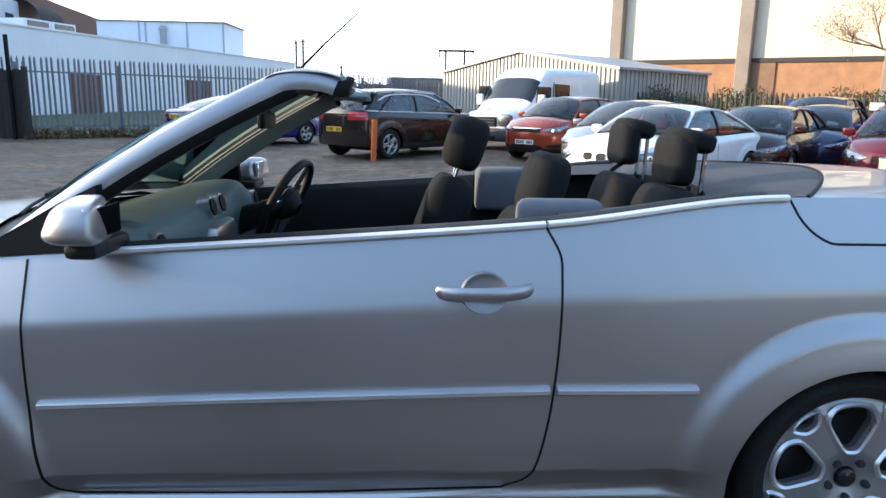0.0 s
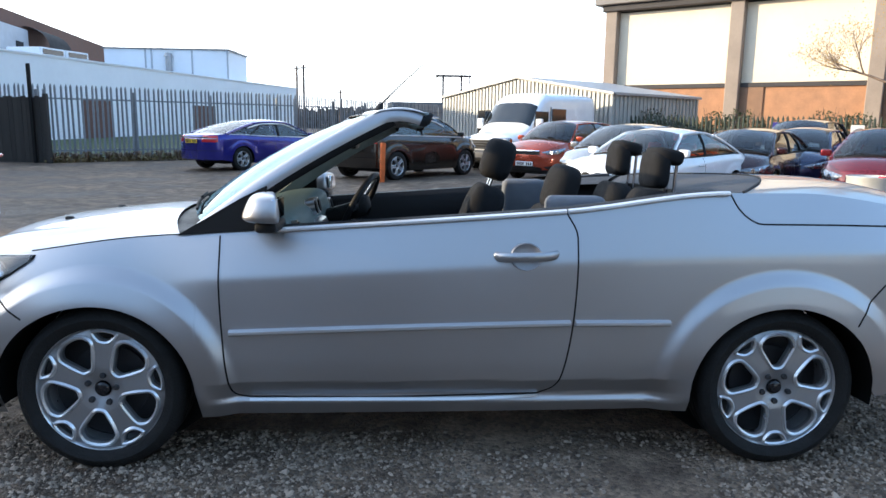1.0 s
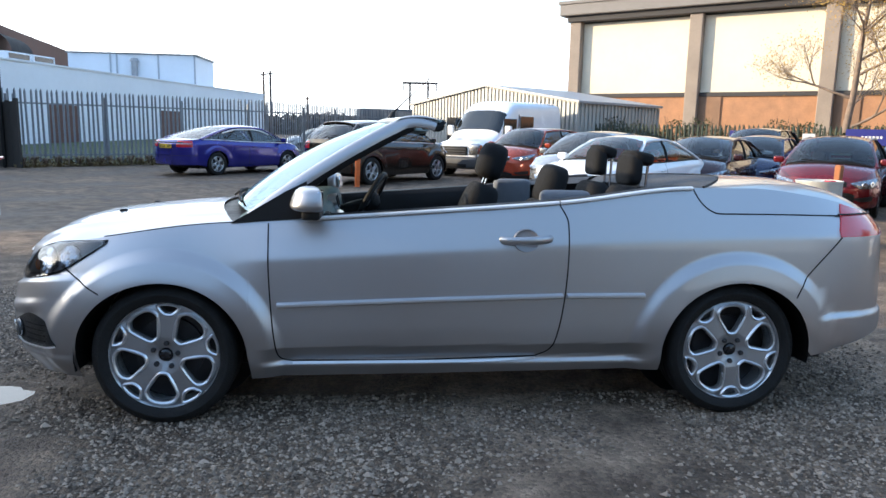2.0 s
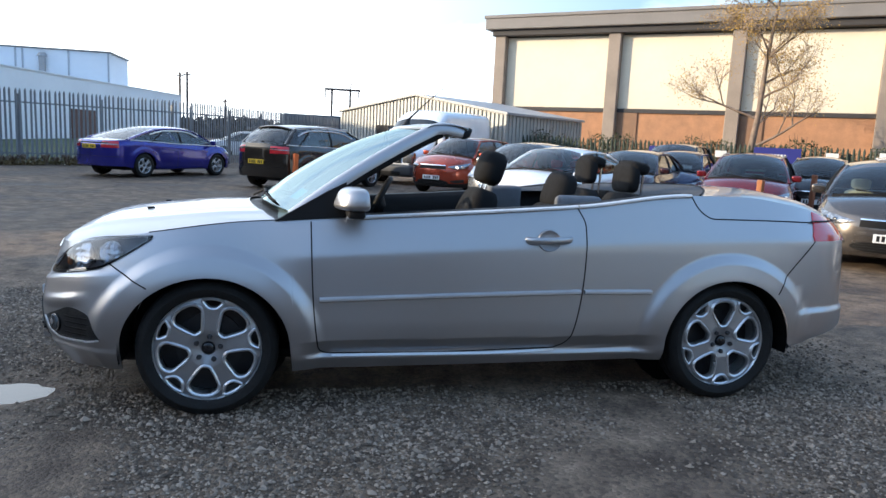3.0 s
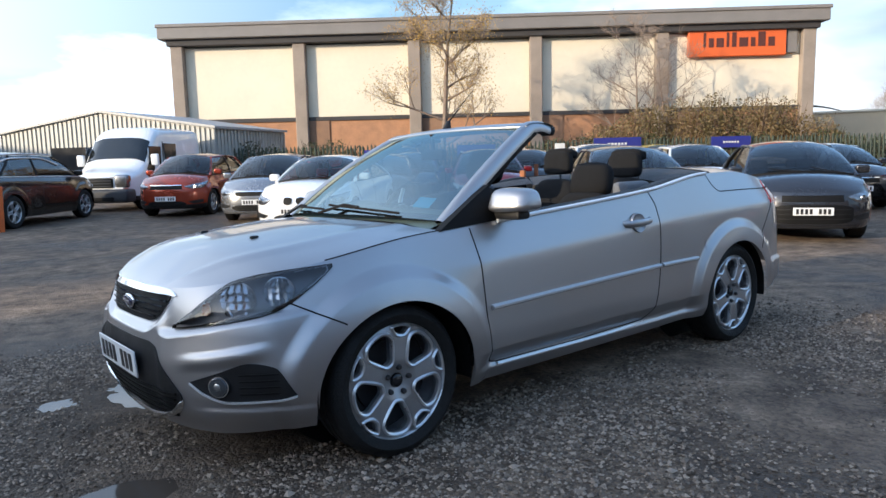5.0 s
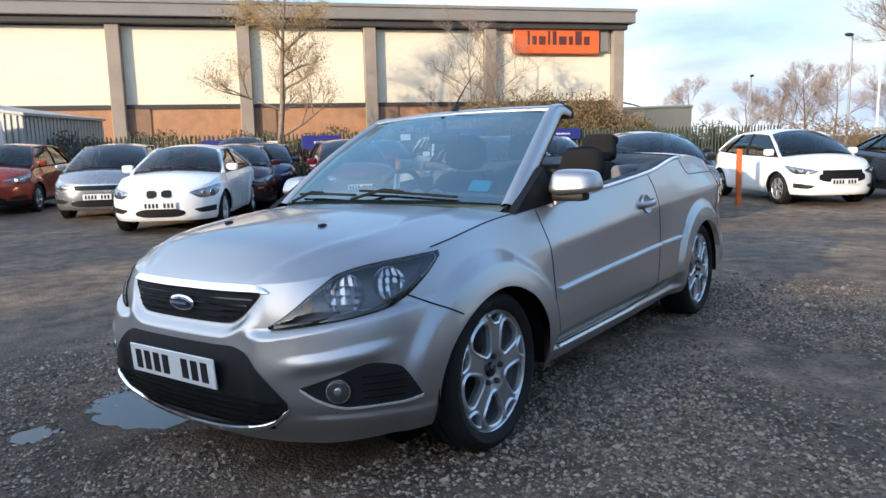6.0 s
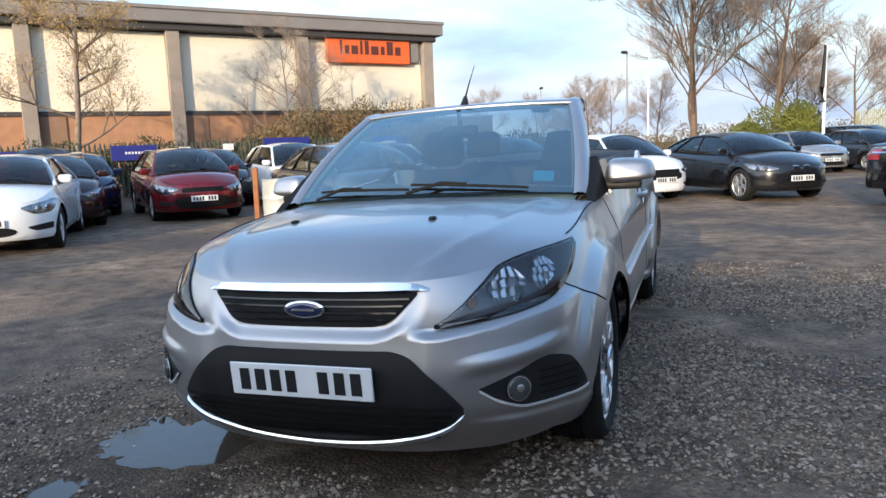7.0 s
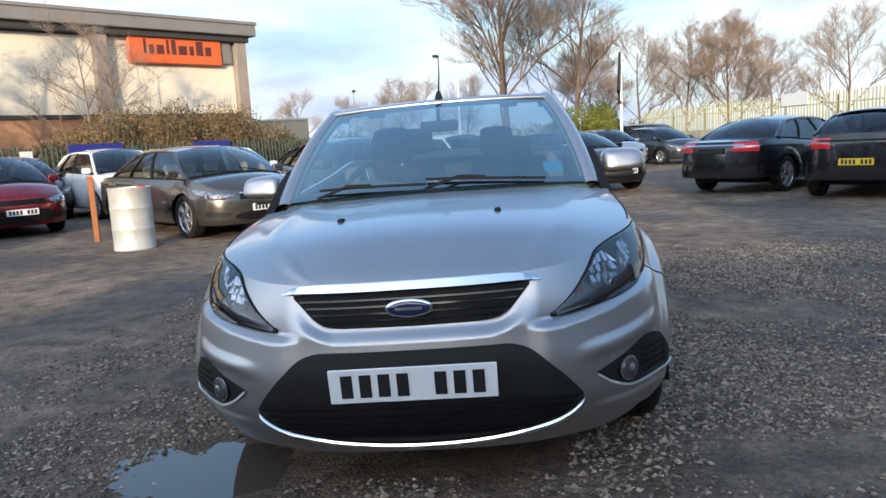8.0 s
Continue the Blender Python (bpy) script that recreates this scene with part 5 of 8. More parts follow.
for sgn in (-1, 1):
    # fog lamp recess
    a0, a1 = HS.find_y(0.568, 0.400), HS.find_x(-1.78, 0.370)
    ft = lambda a: spl((a - a0) / (a1 - a0), (0, 0.3, 0.6, 0.82, 1.0), (0.420, 0.458, 0.492, 0.474, 0.366))
    fb = lambda a: spl((a - a0) / (a1 - a0), (0, 0.15, 0.4, 0.8, 1.0), (0.414, 0.374, 0.344, 0.346, 0.360))
    part("fog_recess", HS.patch(a0, a1, ft, fb, 0.003, 26, 8, sgn), M_BLACKPLASTIC, hero)
    part("fog_trim", HS.patch(a0, a1, lambda a: fb(a) + 0.004, lambda a: fb(a) - 0.004, 0.010, 26, 2, sgn), M_BELT, hero)
    disc_on_nose("fog_lamp", 0.672, 0.407, 0.044, 0.044, M_SEAL, 0.008, 0.004, side=sgn)
    disc_on_nose("fog_ring", 0.672, 0.407, 0.041, 0.041, M_CHROME, 0.012, 0.002, side=sgn)
    disc_on_nose("fog_lens", 0.672, 0.407, 0.037, 0.037, M_FOGGLASS, 0.014, 0.010, side=sgn)
    disc_on_nose("fog_bulb", 0.672, 0.411, 0.014, 0.014, M_SATIN, 0.021, 0.005, side=sgn)
    for k in range(4):
        part("recess_slat", HS.patch(a0 + (a1 - a0) * 0.50, a0 + (a1 - a0) * 0.86, lambda a, k=k: 0.380 + 0.024 * k, lambda a, k=k: 0.374 + 0.024 * k, 0.007, 10, 1, sgn), M_SEAL, hero)
    # headlamp
    h0, h1, ht, hb = LAMP_0, LAMP_1, lamp_top, lamp_low

    def lens_pt(u, v, off):
        a = h0 + (h1 - h0) * u
        return HS.at(a, hb(a) + (ht(a) - hb(a)) * v, off, sgn)
    lamp = part("headlamp", HS.patch(h0 + 0.002, h1 - 0.004, ht, hb, -0.058, 40, 12, sgn, depth=-0.060), M_LAMPDARK, hero, "swept-back headlamp with clear lens")
    rim = [(k / 40, 0.0) for k in range(40)] + [(1.0, k / 12) for k in range(12)] + [(1 - k / 40, 1.0) for k in range(40)] + [(0.0, 1 - k / 12) for k in range(12)]
    bm = bmesh.new()
    loops = []
    for m_u, m_v, off in ((-0.010, -0.03, 0.001), (0.0, 0.0, 0.006), (0.016, 0.055, 0.006), (0.019, 0.065, -0.012)):
        loops.append([bm.verts.new(lens_pt(m_u + (1 - 2 * m_u) * u, m_v + (1 - 2 * m_v) * v, off)) for u, v in rim])
    for p, q in zip(loops, loops[1:]):
        for k in range(len(rim)):
            bm.faces.new((p[k], p[(k + 1) % len(rim)], q[(k + 1) % len(rim)], q[k]))
    part("lamp_frame", bm, M_SEAL, lamp)
    for y, z, r in ((0.645, 0.704, 0.067), (0.746, 0.730, 0.056)):
        disc_on_nose("reflector_rim", y, z, r * 1.07, r * 1.07, M_REFLECTOR, -0.050, 0.003, lamp, side=sgn)
        cut_reflector(y, z, r, lamp, sgn)
    disc_on_nose("indicator_bulb", 0.545, 0.674, 0.019, 0.026, M_ORANGE, -0.035, 0.012, lamp, side=sgn)
    ln = part("lamp_lens", HS.patch(h0, h1, ht, hb, 0.009, 40, 12, sgn, depth=0.006, bulge=0.010), M_LENS, lamp, smooth=60)
    ln.visible_shadow = False
    # rear lamp
    r0 = HS.find_x(1.835, 0.87)
    rl = lambda a: spl(HS.at(a, 0.93).x, (1.80, 1.835, 1.90, 2.4), (0.87, 0.90, 1.02, 1.02))
    lamp = part("rear_lamp", HS.patch(r0, 2.62, lambda a: min(rl(a), hero_top(HS.plan(a)[0]) - 0.004), lambda a: 0.864, 0.006, 24, 8, sgn, bulge=0.006), M_REDLENS, hero, "red rear lamp")
    part("lamp_seam", HS.patch(r0 + 0.01, 2.62, lambda a: 0.972, lambda a: 0.966, 0.016, 20, 1, sgn), M_SEAL, lamp)
    # shut lines
    for pts in (((-0.763, 0.284), (-0.805, 0.292), (-0.825, 0.324), (-0.857, 0.657), (-0.865, 0.907)),
                ((0.452, 1.013), (0.495, 0.916), (0.492, 0.75), (0.48, 0.578), (0.447, 0.392), (0.415, 0.325), (0.357, 0.294)),
                ((-0.763, 0.284), (-0.3, 0.281), (0.357, 0.294)),
                ((-1.76, 0.70), (-1.66, 0.645), (-1.575, 0.600)),
                ((1.108, 1.083), (1.135, 1.03), (1.175, 0.99), (1.225, 0.969), (1.5, 0.968), (1.86, 0.962)),
                ((1.66, 0.675), (1.72, 0.74), (1.80, 0.82), (1.85, 0.87)), ((1.595, 0.58), (1.63, 0.64), (1.66, 0.675))):
        part("shut_line", HS.strip(pts, 0.0075, 0.0012, sgn, 36), M_SEAL, hero)
    # door trims
    part("rub_strip", tube([HS.side_at(-0.822 + 1.29 * k / 24, spl(k / 24, (0, 0.48, 1), (0.550, 0.571, 0.590)), 0.004, sgn) for k in range(25)], 0.012, 8, flat=(0.020, 0.0125)), M_TRIMLIT, hero)
    part("rub_strip", tube([HS.side_at(0.488 + 0.37 * k / 10, 0.590, 0.004, sgn) for k in range(11)], 0.012, 8, flat=(0.020, 0.0125)), M_TRIMLIT, hero)
    for x0, x1 in ((-0.70, 0.452), (0.460, 1.10)):
        part("waist_chrome", tube([HS.side_at(x0 + (x1 - x0) * k / 24, hero_top(x0 + (x1 - x0) * k / 24) - 0.002, 0.005, sgn) for k in range(25)], 0.010, 8, flat=(0.015, 0.010)), M_BELT, hero)
    part("sill_trim", HS.strip(((-0.76, 0.276), (0.0, 0.275), (0.36, 0.286)), 0.012, 0.009, sgn, 30), M_TRIMLIT, hero)
    # handle in its cup
    c = HS.side_at(0.295, 0.843, 0.0, sgn)
    out = Vector((0, sgn, 0))
    bm = bmesh.new()
    rings = []
    for r, h in ((1.07, -0.004), (1.0, 0.009), (0.85, 0.004), (0.6, 0.0005), (0.3, -0.001)):
        rings.append([bm.verts.new(c + Vector((0.058 * r * math.cos(2 * math.pi * k / 28), 0, 0.050 * r * math.sin(2 * math.pi * k / 28))) + out * (h + 0.004) + Vector((0, -sgn * 0.16 * 0.050 * r * math.sin(2 * math.pi * k / 28), 0))) for k in range(28)])
    for p, q in zip(rings, rings[1:]):
        for k in range(28):
            bm.faces.new((p[k], p[(k + 1) % 28], q[(k + 1) % 28], q[k]))
    bm.faces.new(rings[-1])
    part("handle_cup", bm, M_SILVER, hero)
    hp = [HS.side_at(0.178 + 0.236 * k / 12, 0.842 + 0.008 * k / 12, -0.008 + 0.046 * math.sin(math.pi * k / 12) ** 0.5, sgn) for k in range(13)]
    part("door_handle", tube(hp, 0.016, 10, flat=(0.011, 0.018)), M_SILVER, hero)
    # black corner panel and mirror
    cp = [HS.side_at(-1.03, 0.905, -0.004, sgn), HS.side_at(-0.70, 0.930, -0.004, sgn), Vector((-0.70, sgn * 0.750, 1.093)), Vector((-0.79, sgn * 0.762, 1.048))]
    bm = bmesh.new()
    f1 = [bm.verts.new(p + out * 0.012) for p in cp]
    f2 = [bm.verts.new(p - out * 0.03) for p in cp]
    bm.faces.new(f1)
    bm.faces.new(f2[::-1])
    for k in range(4):
        bm.faces.new((f1[k], f2[k], f2[(k + 1) % 4], f1[(k + 1) % 4]))
    part("corner_panel", bm, M_SEAL, hero)
    mc = Vector((-0.655, sgn * 0.905, 1.022))

    def shell_pt(u, v, k=1.0):
        th, ph = math.pi * u, 2 * math.pi * v
        e = 0.5
        sx, sy, sz = math.cos(th), math.sin(th) * math.cos(ph), math.sin(th) * math.sin(ph)
        p = lambda q: math.copysign(abs(q) ** e, q)
        x = -0.085 * sx ** 0.7 if sx > 0 else 0.028 * p(-sx)
        return mc + Vector((x * (1.1 - 0.25 * p(sz)) + 0.02 * p(sy), sgn * 0.108 * p(sy) * (1 - 0.10 * p(sz)) * k, 0.055 * p(sz) * (1 - 0.10 * p(sy)) * k))
    mirror = part("door_mirror", sheet(lambda u, v: shell_pt(u, v), 22, 32, closed_v=True), M_SILVER, hero, "silver door mirror on a black foot")
    part("mirror_glass", box(mc.x + 0.018, mc.x + 0.033, mc.y - 0.094, mc.y + 0.094, mc.z - 0.038, mc.z + 0.038, 0.004), M_MIRROR, mirror)
    part("mirror_foot", box(mc.x - 0.05, mc.x + 0.03, min(mc.y - sgn * 0.16, mc.y + sgn * 0.05), max(mc.y - sgn * 0.16, mc.y + sgn * 0.05), mc.z - 0.088, mc.z - 0.048, 0.014, seg=2), M_BLACKPLASTIC, mirror)
    # wheel wells
    for xw in (-1.32, 1.32):
        bm = bmesh.new()
        add_grid(bm, lambda u, v: Vector((xw + 0.385 * math.cos(math.pi * (1.12 * u - 0.06)), sgn * (0.868 - 0.36 * v), 0.315 + 0.352 * math.sin(math.pi * (1.12 * u - 0.06)))), 24, 2)
        part("wheel_arch_liner", bm, M_SEAL, hero)
        bm = bmesh.new()
        add_grid(bm, lambda u, v: Vector((xw + 0.385 * v * math.cos(2 * math.pi * u), sgn * 0.505, 0.315 + 0.352 * v * math.sin(2 * math.pi * u))), 24, 1)
        part("wheel_arch_liner", bm, M_SEAL, hero)
        wm = wheel_meshes("hero", 0.318, 0.247, HERO_WINDOWS)
        add_wheel(hero, wm, xw, sgn * 0.762, 0.315, sgn, 0 if xw < 0 else 27, 0)

# underside
part("underbody", box(-1.85, 1.95, -0.62, 0.62, 0.20, 0.26, 0.02), M_SEAL, hero)

# boot lid
A_B0, A_B1 = HS.find_x(1.16, 1.05), HS.find_x(2.02, 0.98)


def deck_front(v):
    s = 2 * v - 1
    e = edge_at(A_B0, -1)
    return Vector((e.x + 0.40 * (1 - abs(s) ** 1.5), -e.y * s, e.z + 0.034 * (1 - s ** 2)))


def deck_back(v):
    a = A_B1 + (3 - A_B1) * (1 - abs(2 * v - 1))
    return edge_at(min(a, 3), -1 if v < 0.5 else 1)


DECK = coons(deck_front, deck_back, lambda u: edge_at(A_B0 + (A_B1 - A_B0) * u, -1), lambda u: edge_at(A_B0 + (A_B1 - A_B0) * u, 1), lambda u, v: Vector((0, 0, 0.03 * math.sin(math.pi * u) * (1 - (2 * v - 1) ** 4))))
part("boot_lid", sheet(DECK, 24, 40), M_SILVER, hero, smooth=80)

# ---- cabin ----
part("cabin_floor", box(-0.95, 1.15, -0.72, 0.72, 0.27, 0.34, 0.02), M_TRIM, hero)
for sgn in (-1, 1):
    def wall_pt(u, v):
        x = -0.95 + 2.0 * u
        p = HS.side_at(x, hero_top(x), 0.0, sgn)
        prof = ((0.0, 0.004), (0.035, 0.014), (0.07, 0.010), (0.09, -0.02), (0.095, -0.2), (0.085, -0.30), (0.11, -0.34), (0.12, -0.62))
        t = v * (len(prof) - 1)
        k = min(int(t), len(prof) - 2)
        o = prof[k][0] + (prof[k + 1][0] - prof[k][0]) * (t - k)
        h = prof[k][1] + (prof[k + 1][1] - prof[k][1]) * (t - k)
        return Vector((x, p.y - sgn * o, p.z + h))
    part("door_lining", sheet(wall_pt, 40, 14), M_TRIM, hero)
    part("armrest", box(-0.55, 0.25, sgn * 0.69 - 0.05, sgn * 0.69 + 0.05, 0.66, 0.71, 0.02, seg=2), M_TRIM, hero)
    part("side_pad", box(0.40, 0.64, sgn * 0.665 - 0.055, sgn * 0.665 + 0.055, 0.86, 1.062, 0.03, seg=3), M_PAD, hero)


# dark cover round the back of the cabin
def cover_in(v):
    s = 2 * v - 1
    return Vector((0.98 + 0.12 * (1 - s * s), 0.56 * s, 1.030 + 0.036 * (1 - s ** 4)))


def cover_out(v):
    return deck_front(v) + Vector((0.004, 0, 0.003))


CL = lambda sg: (lambda u: cover_in(0.5 + sg / 2).lerp(cover_out(0.5 + sg / 2), u))
part("roof_cover_panel", sheet(coons(cover_in, cover_out, CL(-1), CL(1), lambda u, v: Vector((0, 0, 0.010 * math.sin(math.pi * u)))), 10, 36), M_DECK, hero)
for sgn in (-1, 1):
    def flank(u, v):
        x = 0.50 + 0.64 * u
        p = HS.side_at(min(x, 1.12), hero_top(x), 0.0, sgn)
        q = Vector((0.5 + 0.48 * u, sgn * (0.655 - 0.095 * u), 1.02 + 0.025 * u))
        return p.lerp(q, v) + Vector((0, 0, 0.012 * math.sin(math.pi * v)))
    part("roof_cover_flank", sheet(flank, 16, 6), M_DECK, hero)
part("cover_seam", tube([DECK(0.0, v / 30) + Vector((0, 0, 0.003)) for v in range(31)], 0.006, 6), M_SEAL, hero)
part("rear_bulkhead", sheet(lambda u, v: cover_in(v) + Vector((-0.08 * u, 0, -0.55 * u)), 3, 12), M_TRIM, hero)

# dashboard


def dash(u, v):
    y = -0.70 + 1.40 * v
    prof = ((-1.06, 0.925), (-0.93, 0.962), (-0.80, 0.984), (-0.69, 0.975), (-0.625, 0.955), (-0.60, 0.88), (-0.62, 0.74), (-0.66, 0.60), (-0.78, 0.45))
    x = spl(u * 8, tuple(range(9)), [p[0] for p in prof])
    z = spl(u * 8, tuple(range(9)), [p[1] for p in prof])
    hump = math.exp(-((y - 0.37) / 0.17) ** 2)
    w = smooth01(1 - abs(u * 8 - 3) / 2.2)
    return Vector((x + 0.045 * hump * w, y, z + 0.040 * hump * w - 0.03 * (abs(y) / 0.7) ** 4))


part("dashboard", sheet(dash, 40, 40), M_DASH, hero, "grey-green dashboard moulding", smooth=170)
part("centre_console", box(-0.68, -0.56, -0.14, 0.14, 0.50, 0.895, 0.03, pose(0, 0, 0, 0, 0, 0), 2), M_SATIN, hero)
for y, z in ((-0.075, 0.945), (0.045, 0.945), (-0.60, 0.90), (0.62, 0.90)):
    for r, mt, dx in ((0.042, M_SATIN, 0.0), (0.034, M_SEAL, 0.006)):
        part("air_vent", cyl((-0.64 + dx, y, z), (-0.598 + dx, y, z + 0.010), r, r * 0.92, 20), mt, hero)
# steering wheel
SW = pose(-0.42, 0.37, 0.920, 0, -62, -10)
bm = bmesh.new()
add_grid(bm, lambda u, v: Vector(((0.19 + 0.017 * math.cos(2 * math.pi * v)) * math.cos(2 * math.pi * u), (0.19 + 0.017 * math.cos(2 * math.pi * v)) * math.sin(2 * math.pi * u), 0.017 * math.sin(2 * math.pi * v))), 40, 10, True, True)
steer = part("steering_wheel", bm, M_TRIM, hero)
steer.matrix_local = SW
part("wheel_boss", lathe([(0.0, 0.028), (0.05, 0.026), (0.07, 0.01), (0.072, -0.02), (0.03, -0.06)], 24), M_TRIM, steer).matrix_local = pose(0, 0, 0, 90, 0, 0)
for a in (20, 160, 270):
    part("wheel_spoke", tube([(0.05 * math.cos(radians(a)), 0.05 * math.sin(radians(a)), 0), (0.183 * math.cos(radians(a)), 0.183 * math.sin(radians(a)), 0)], 0.015, 8, flat=(0.022, 0.010)), M_SATIN, steer)
part("steering_column", cyl((-0.45, 0.37, 0.900), (-0.70, 0.37, 0.81), 0.045, 0.06, 16), M_TRIM, hero)


def cushion(w, d, h, round_=0.5, taper=0.0, wings=0.0):
    """A soft block, d deep (x), w wide (y), h high (z), standing on z = 0."""
    def fn(u, v):
        th, ph = math.pi * u, 2 * math.pi * v
        p = lambda q, e: math.copysign(abs(q) ** e, q)
        sz = -math.cos(th)
        rr = p(math.sin(th), round_ * 0.7)
        x, y = p(math.cos(ph), round_) * rr, p(math.sin(ph), round_) * rr
        z = h / 2 * (1 + p(sz, round_))
        y *= 1 - taper * (z / h) ** 2
        x += -wings * abs(y) ** 3
        return Vector((x * d / 2, y * w / 2, z))
    return sheet(fn, 26, 36, closed_v=True)


def seat(parent, x, y, z, lean, back_h, head, head_lift, w=0.50, near=False):
    base = part("seat_cushion", cushion(w, 0.50, 0.20, 0.45, 0, 0.2), M_CLOTH, parent)
    base.matrix_local = pose(x - 0.22, y, z - 0.20, 0, -8, 0)
    back = part("seat_back", cushion(w, 0.20, back_h, 0.5, 0.28, 0.3), M_CLOTH, parent, "dark cloth seat back")
    back.matrix_local = pose(x, y, z - 0.06, 0, lean, 0)
    if head:
        hr = part("headrest", cushion(*head, 0.62, 0.12), M_CLOTH, parent, "padded black headrest")
        hm = pose(x, y, z - 0.06, 0, lean, 0) @ pose(-0.01, 0, back_h + head_lift)
        hr.matrix_local = hm
        for dy in (-0.055, 0.055):
            r = part("headrest_post", cyl((0, 0, -head_lift - 0.06), (0, 0, 0.05), 0.007, None, 8), M_CHROME, parent)
            r.matrix_local = hm @ pose(0, dy, 0)


seat(hero, 0.10, 0.37, 0.50, 18, 0.63, (0.28, 0.165, 0.22), 0.035)
seat(hero, 0.34, -0.38, 0.514, 17, 0.56, (0.29, 0.13, 0.21), -0.02)
for y in (-0.29, 0.29):
    base = part("rear_seat_cushion", cushion(0.50, 0.46, 0.2, 0.45), M_CLOTH, hero)
    base.matrix_local = pose(0.68, y, 0.40)
    back = part("rear_seat_back", cushion(0.48, 0.16, 0.60, 0.5, 0.25), M_CLOTH, hero)
    back.matrix_local = pose(0.86, y, 0.48, 0, 10, 0)
    lift = 0.032 if y > 0 else 0.0
    hr = part("rear_headrest", cushion(0.25, 0.085, 0.165, 0.5, 0.08), M_CLOTH, hero, "padded black headrest on chrome posts")
    hr.matrix_local = pose(0.965, y, 1.076 + lift, 0, 4, 0)
    cap = part("rear_headrest_cap", cushion(0.23, 0.14, 0.07, 0.6), M_CLOTH, hero)
    cap.matrix_local = pose(1.005, y, 1.186 + lift, 0, 12, 0)
    for dy in (-0.05, 0.05):
        part("rear_headrest_post", cyl((1.045, y + dy, 1.02), (1.055, y + dy, 1.20 + lift), 0.008, None, 8), M_CHROME, hero)
# inner mirror
part("inner_mirror", box(-0.43, -0.40, -0.10, 0.10, 1.23, 1.29, 0.012, seg=2), M_TRIM, hero)
part("mirror_stem", cyl((-0.41, 0, 1.28), (-0.42, 0, 1.375), 0.012, None, 8), M_TRIM, hero)


# ---- parked cars ----
PAINTS = {}
M_REDSEAT = mat("red leather", (0.35, 0.03, 0.02), 0.5, 0, 0.1, 6)
M_CREAMSEAT = mat("cream leather", (0.62, 0.56, 0.38), 0.5, 0, 0.1, 6)


def car_paint(name, color, metal=0.3):
    if name not in PAINTS:
        PAINTS[name] = paint(name, color, metal)
    return PAINTS[name]


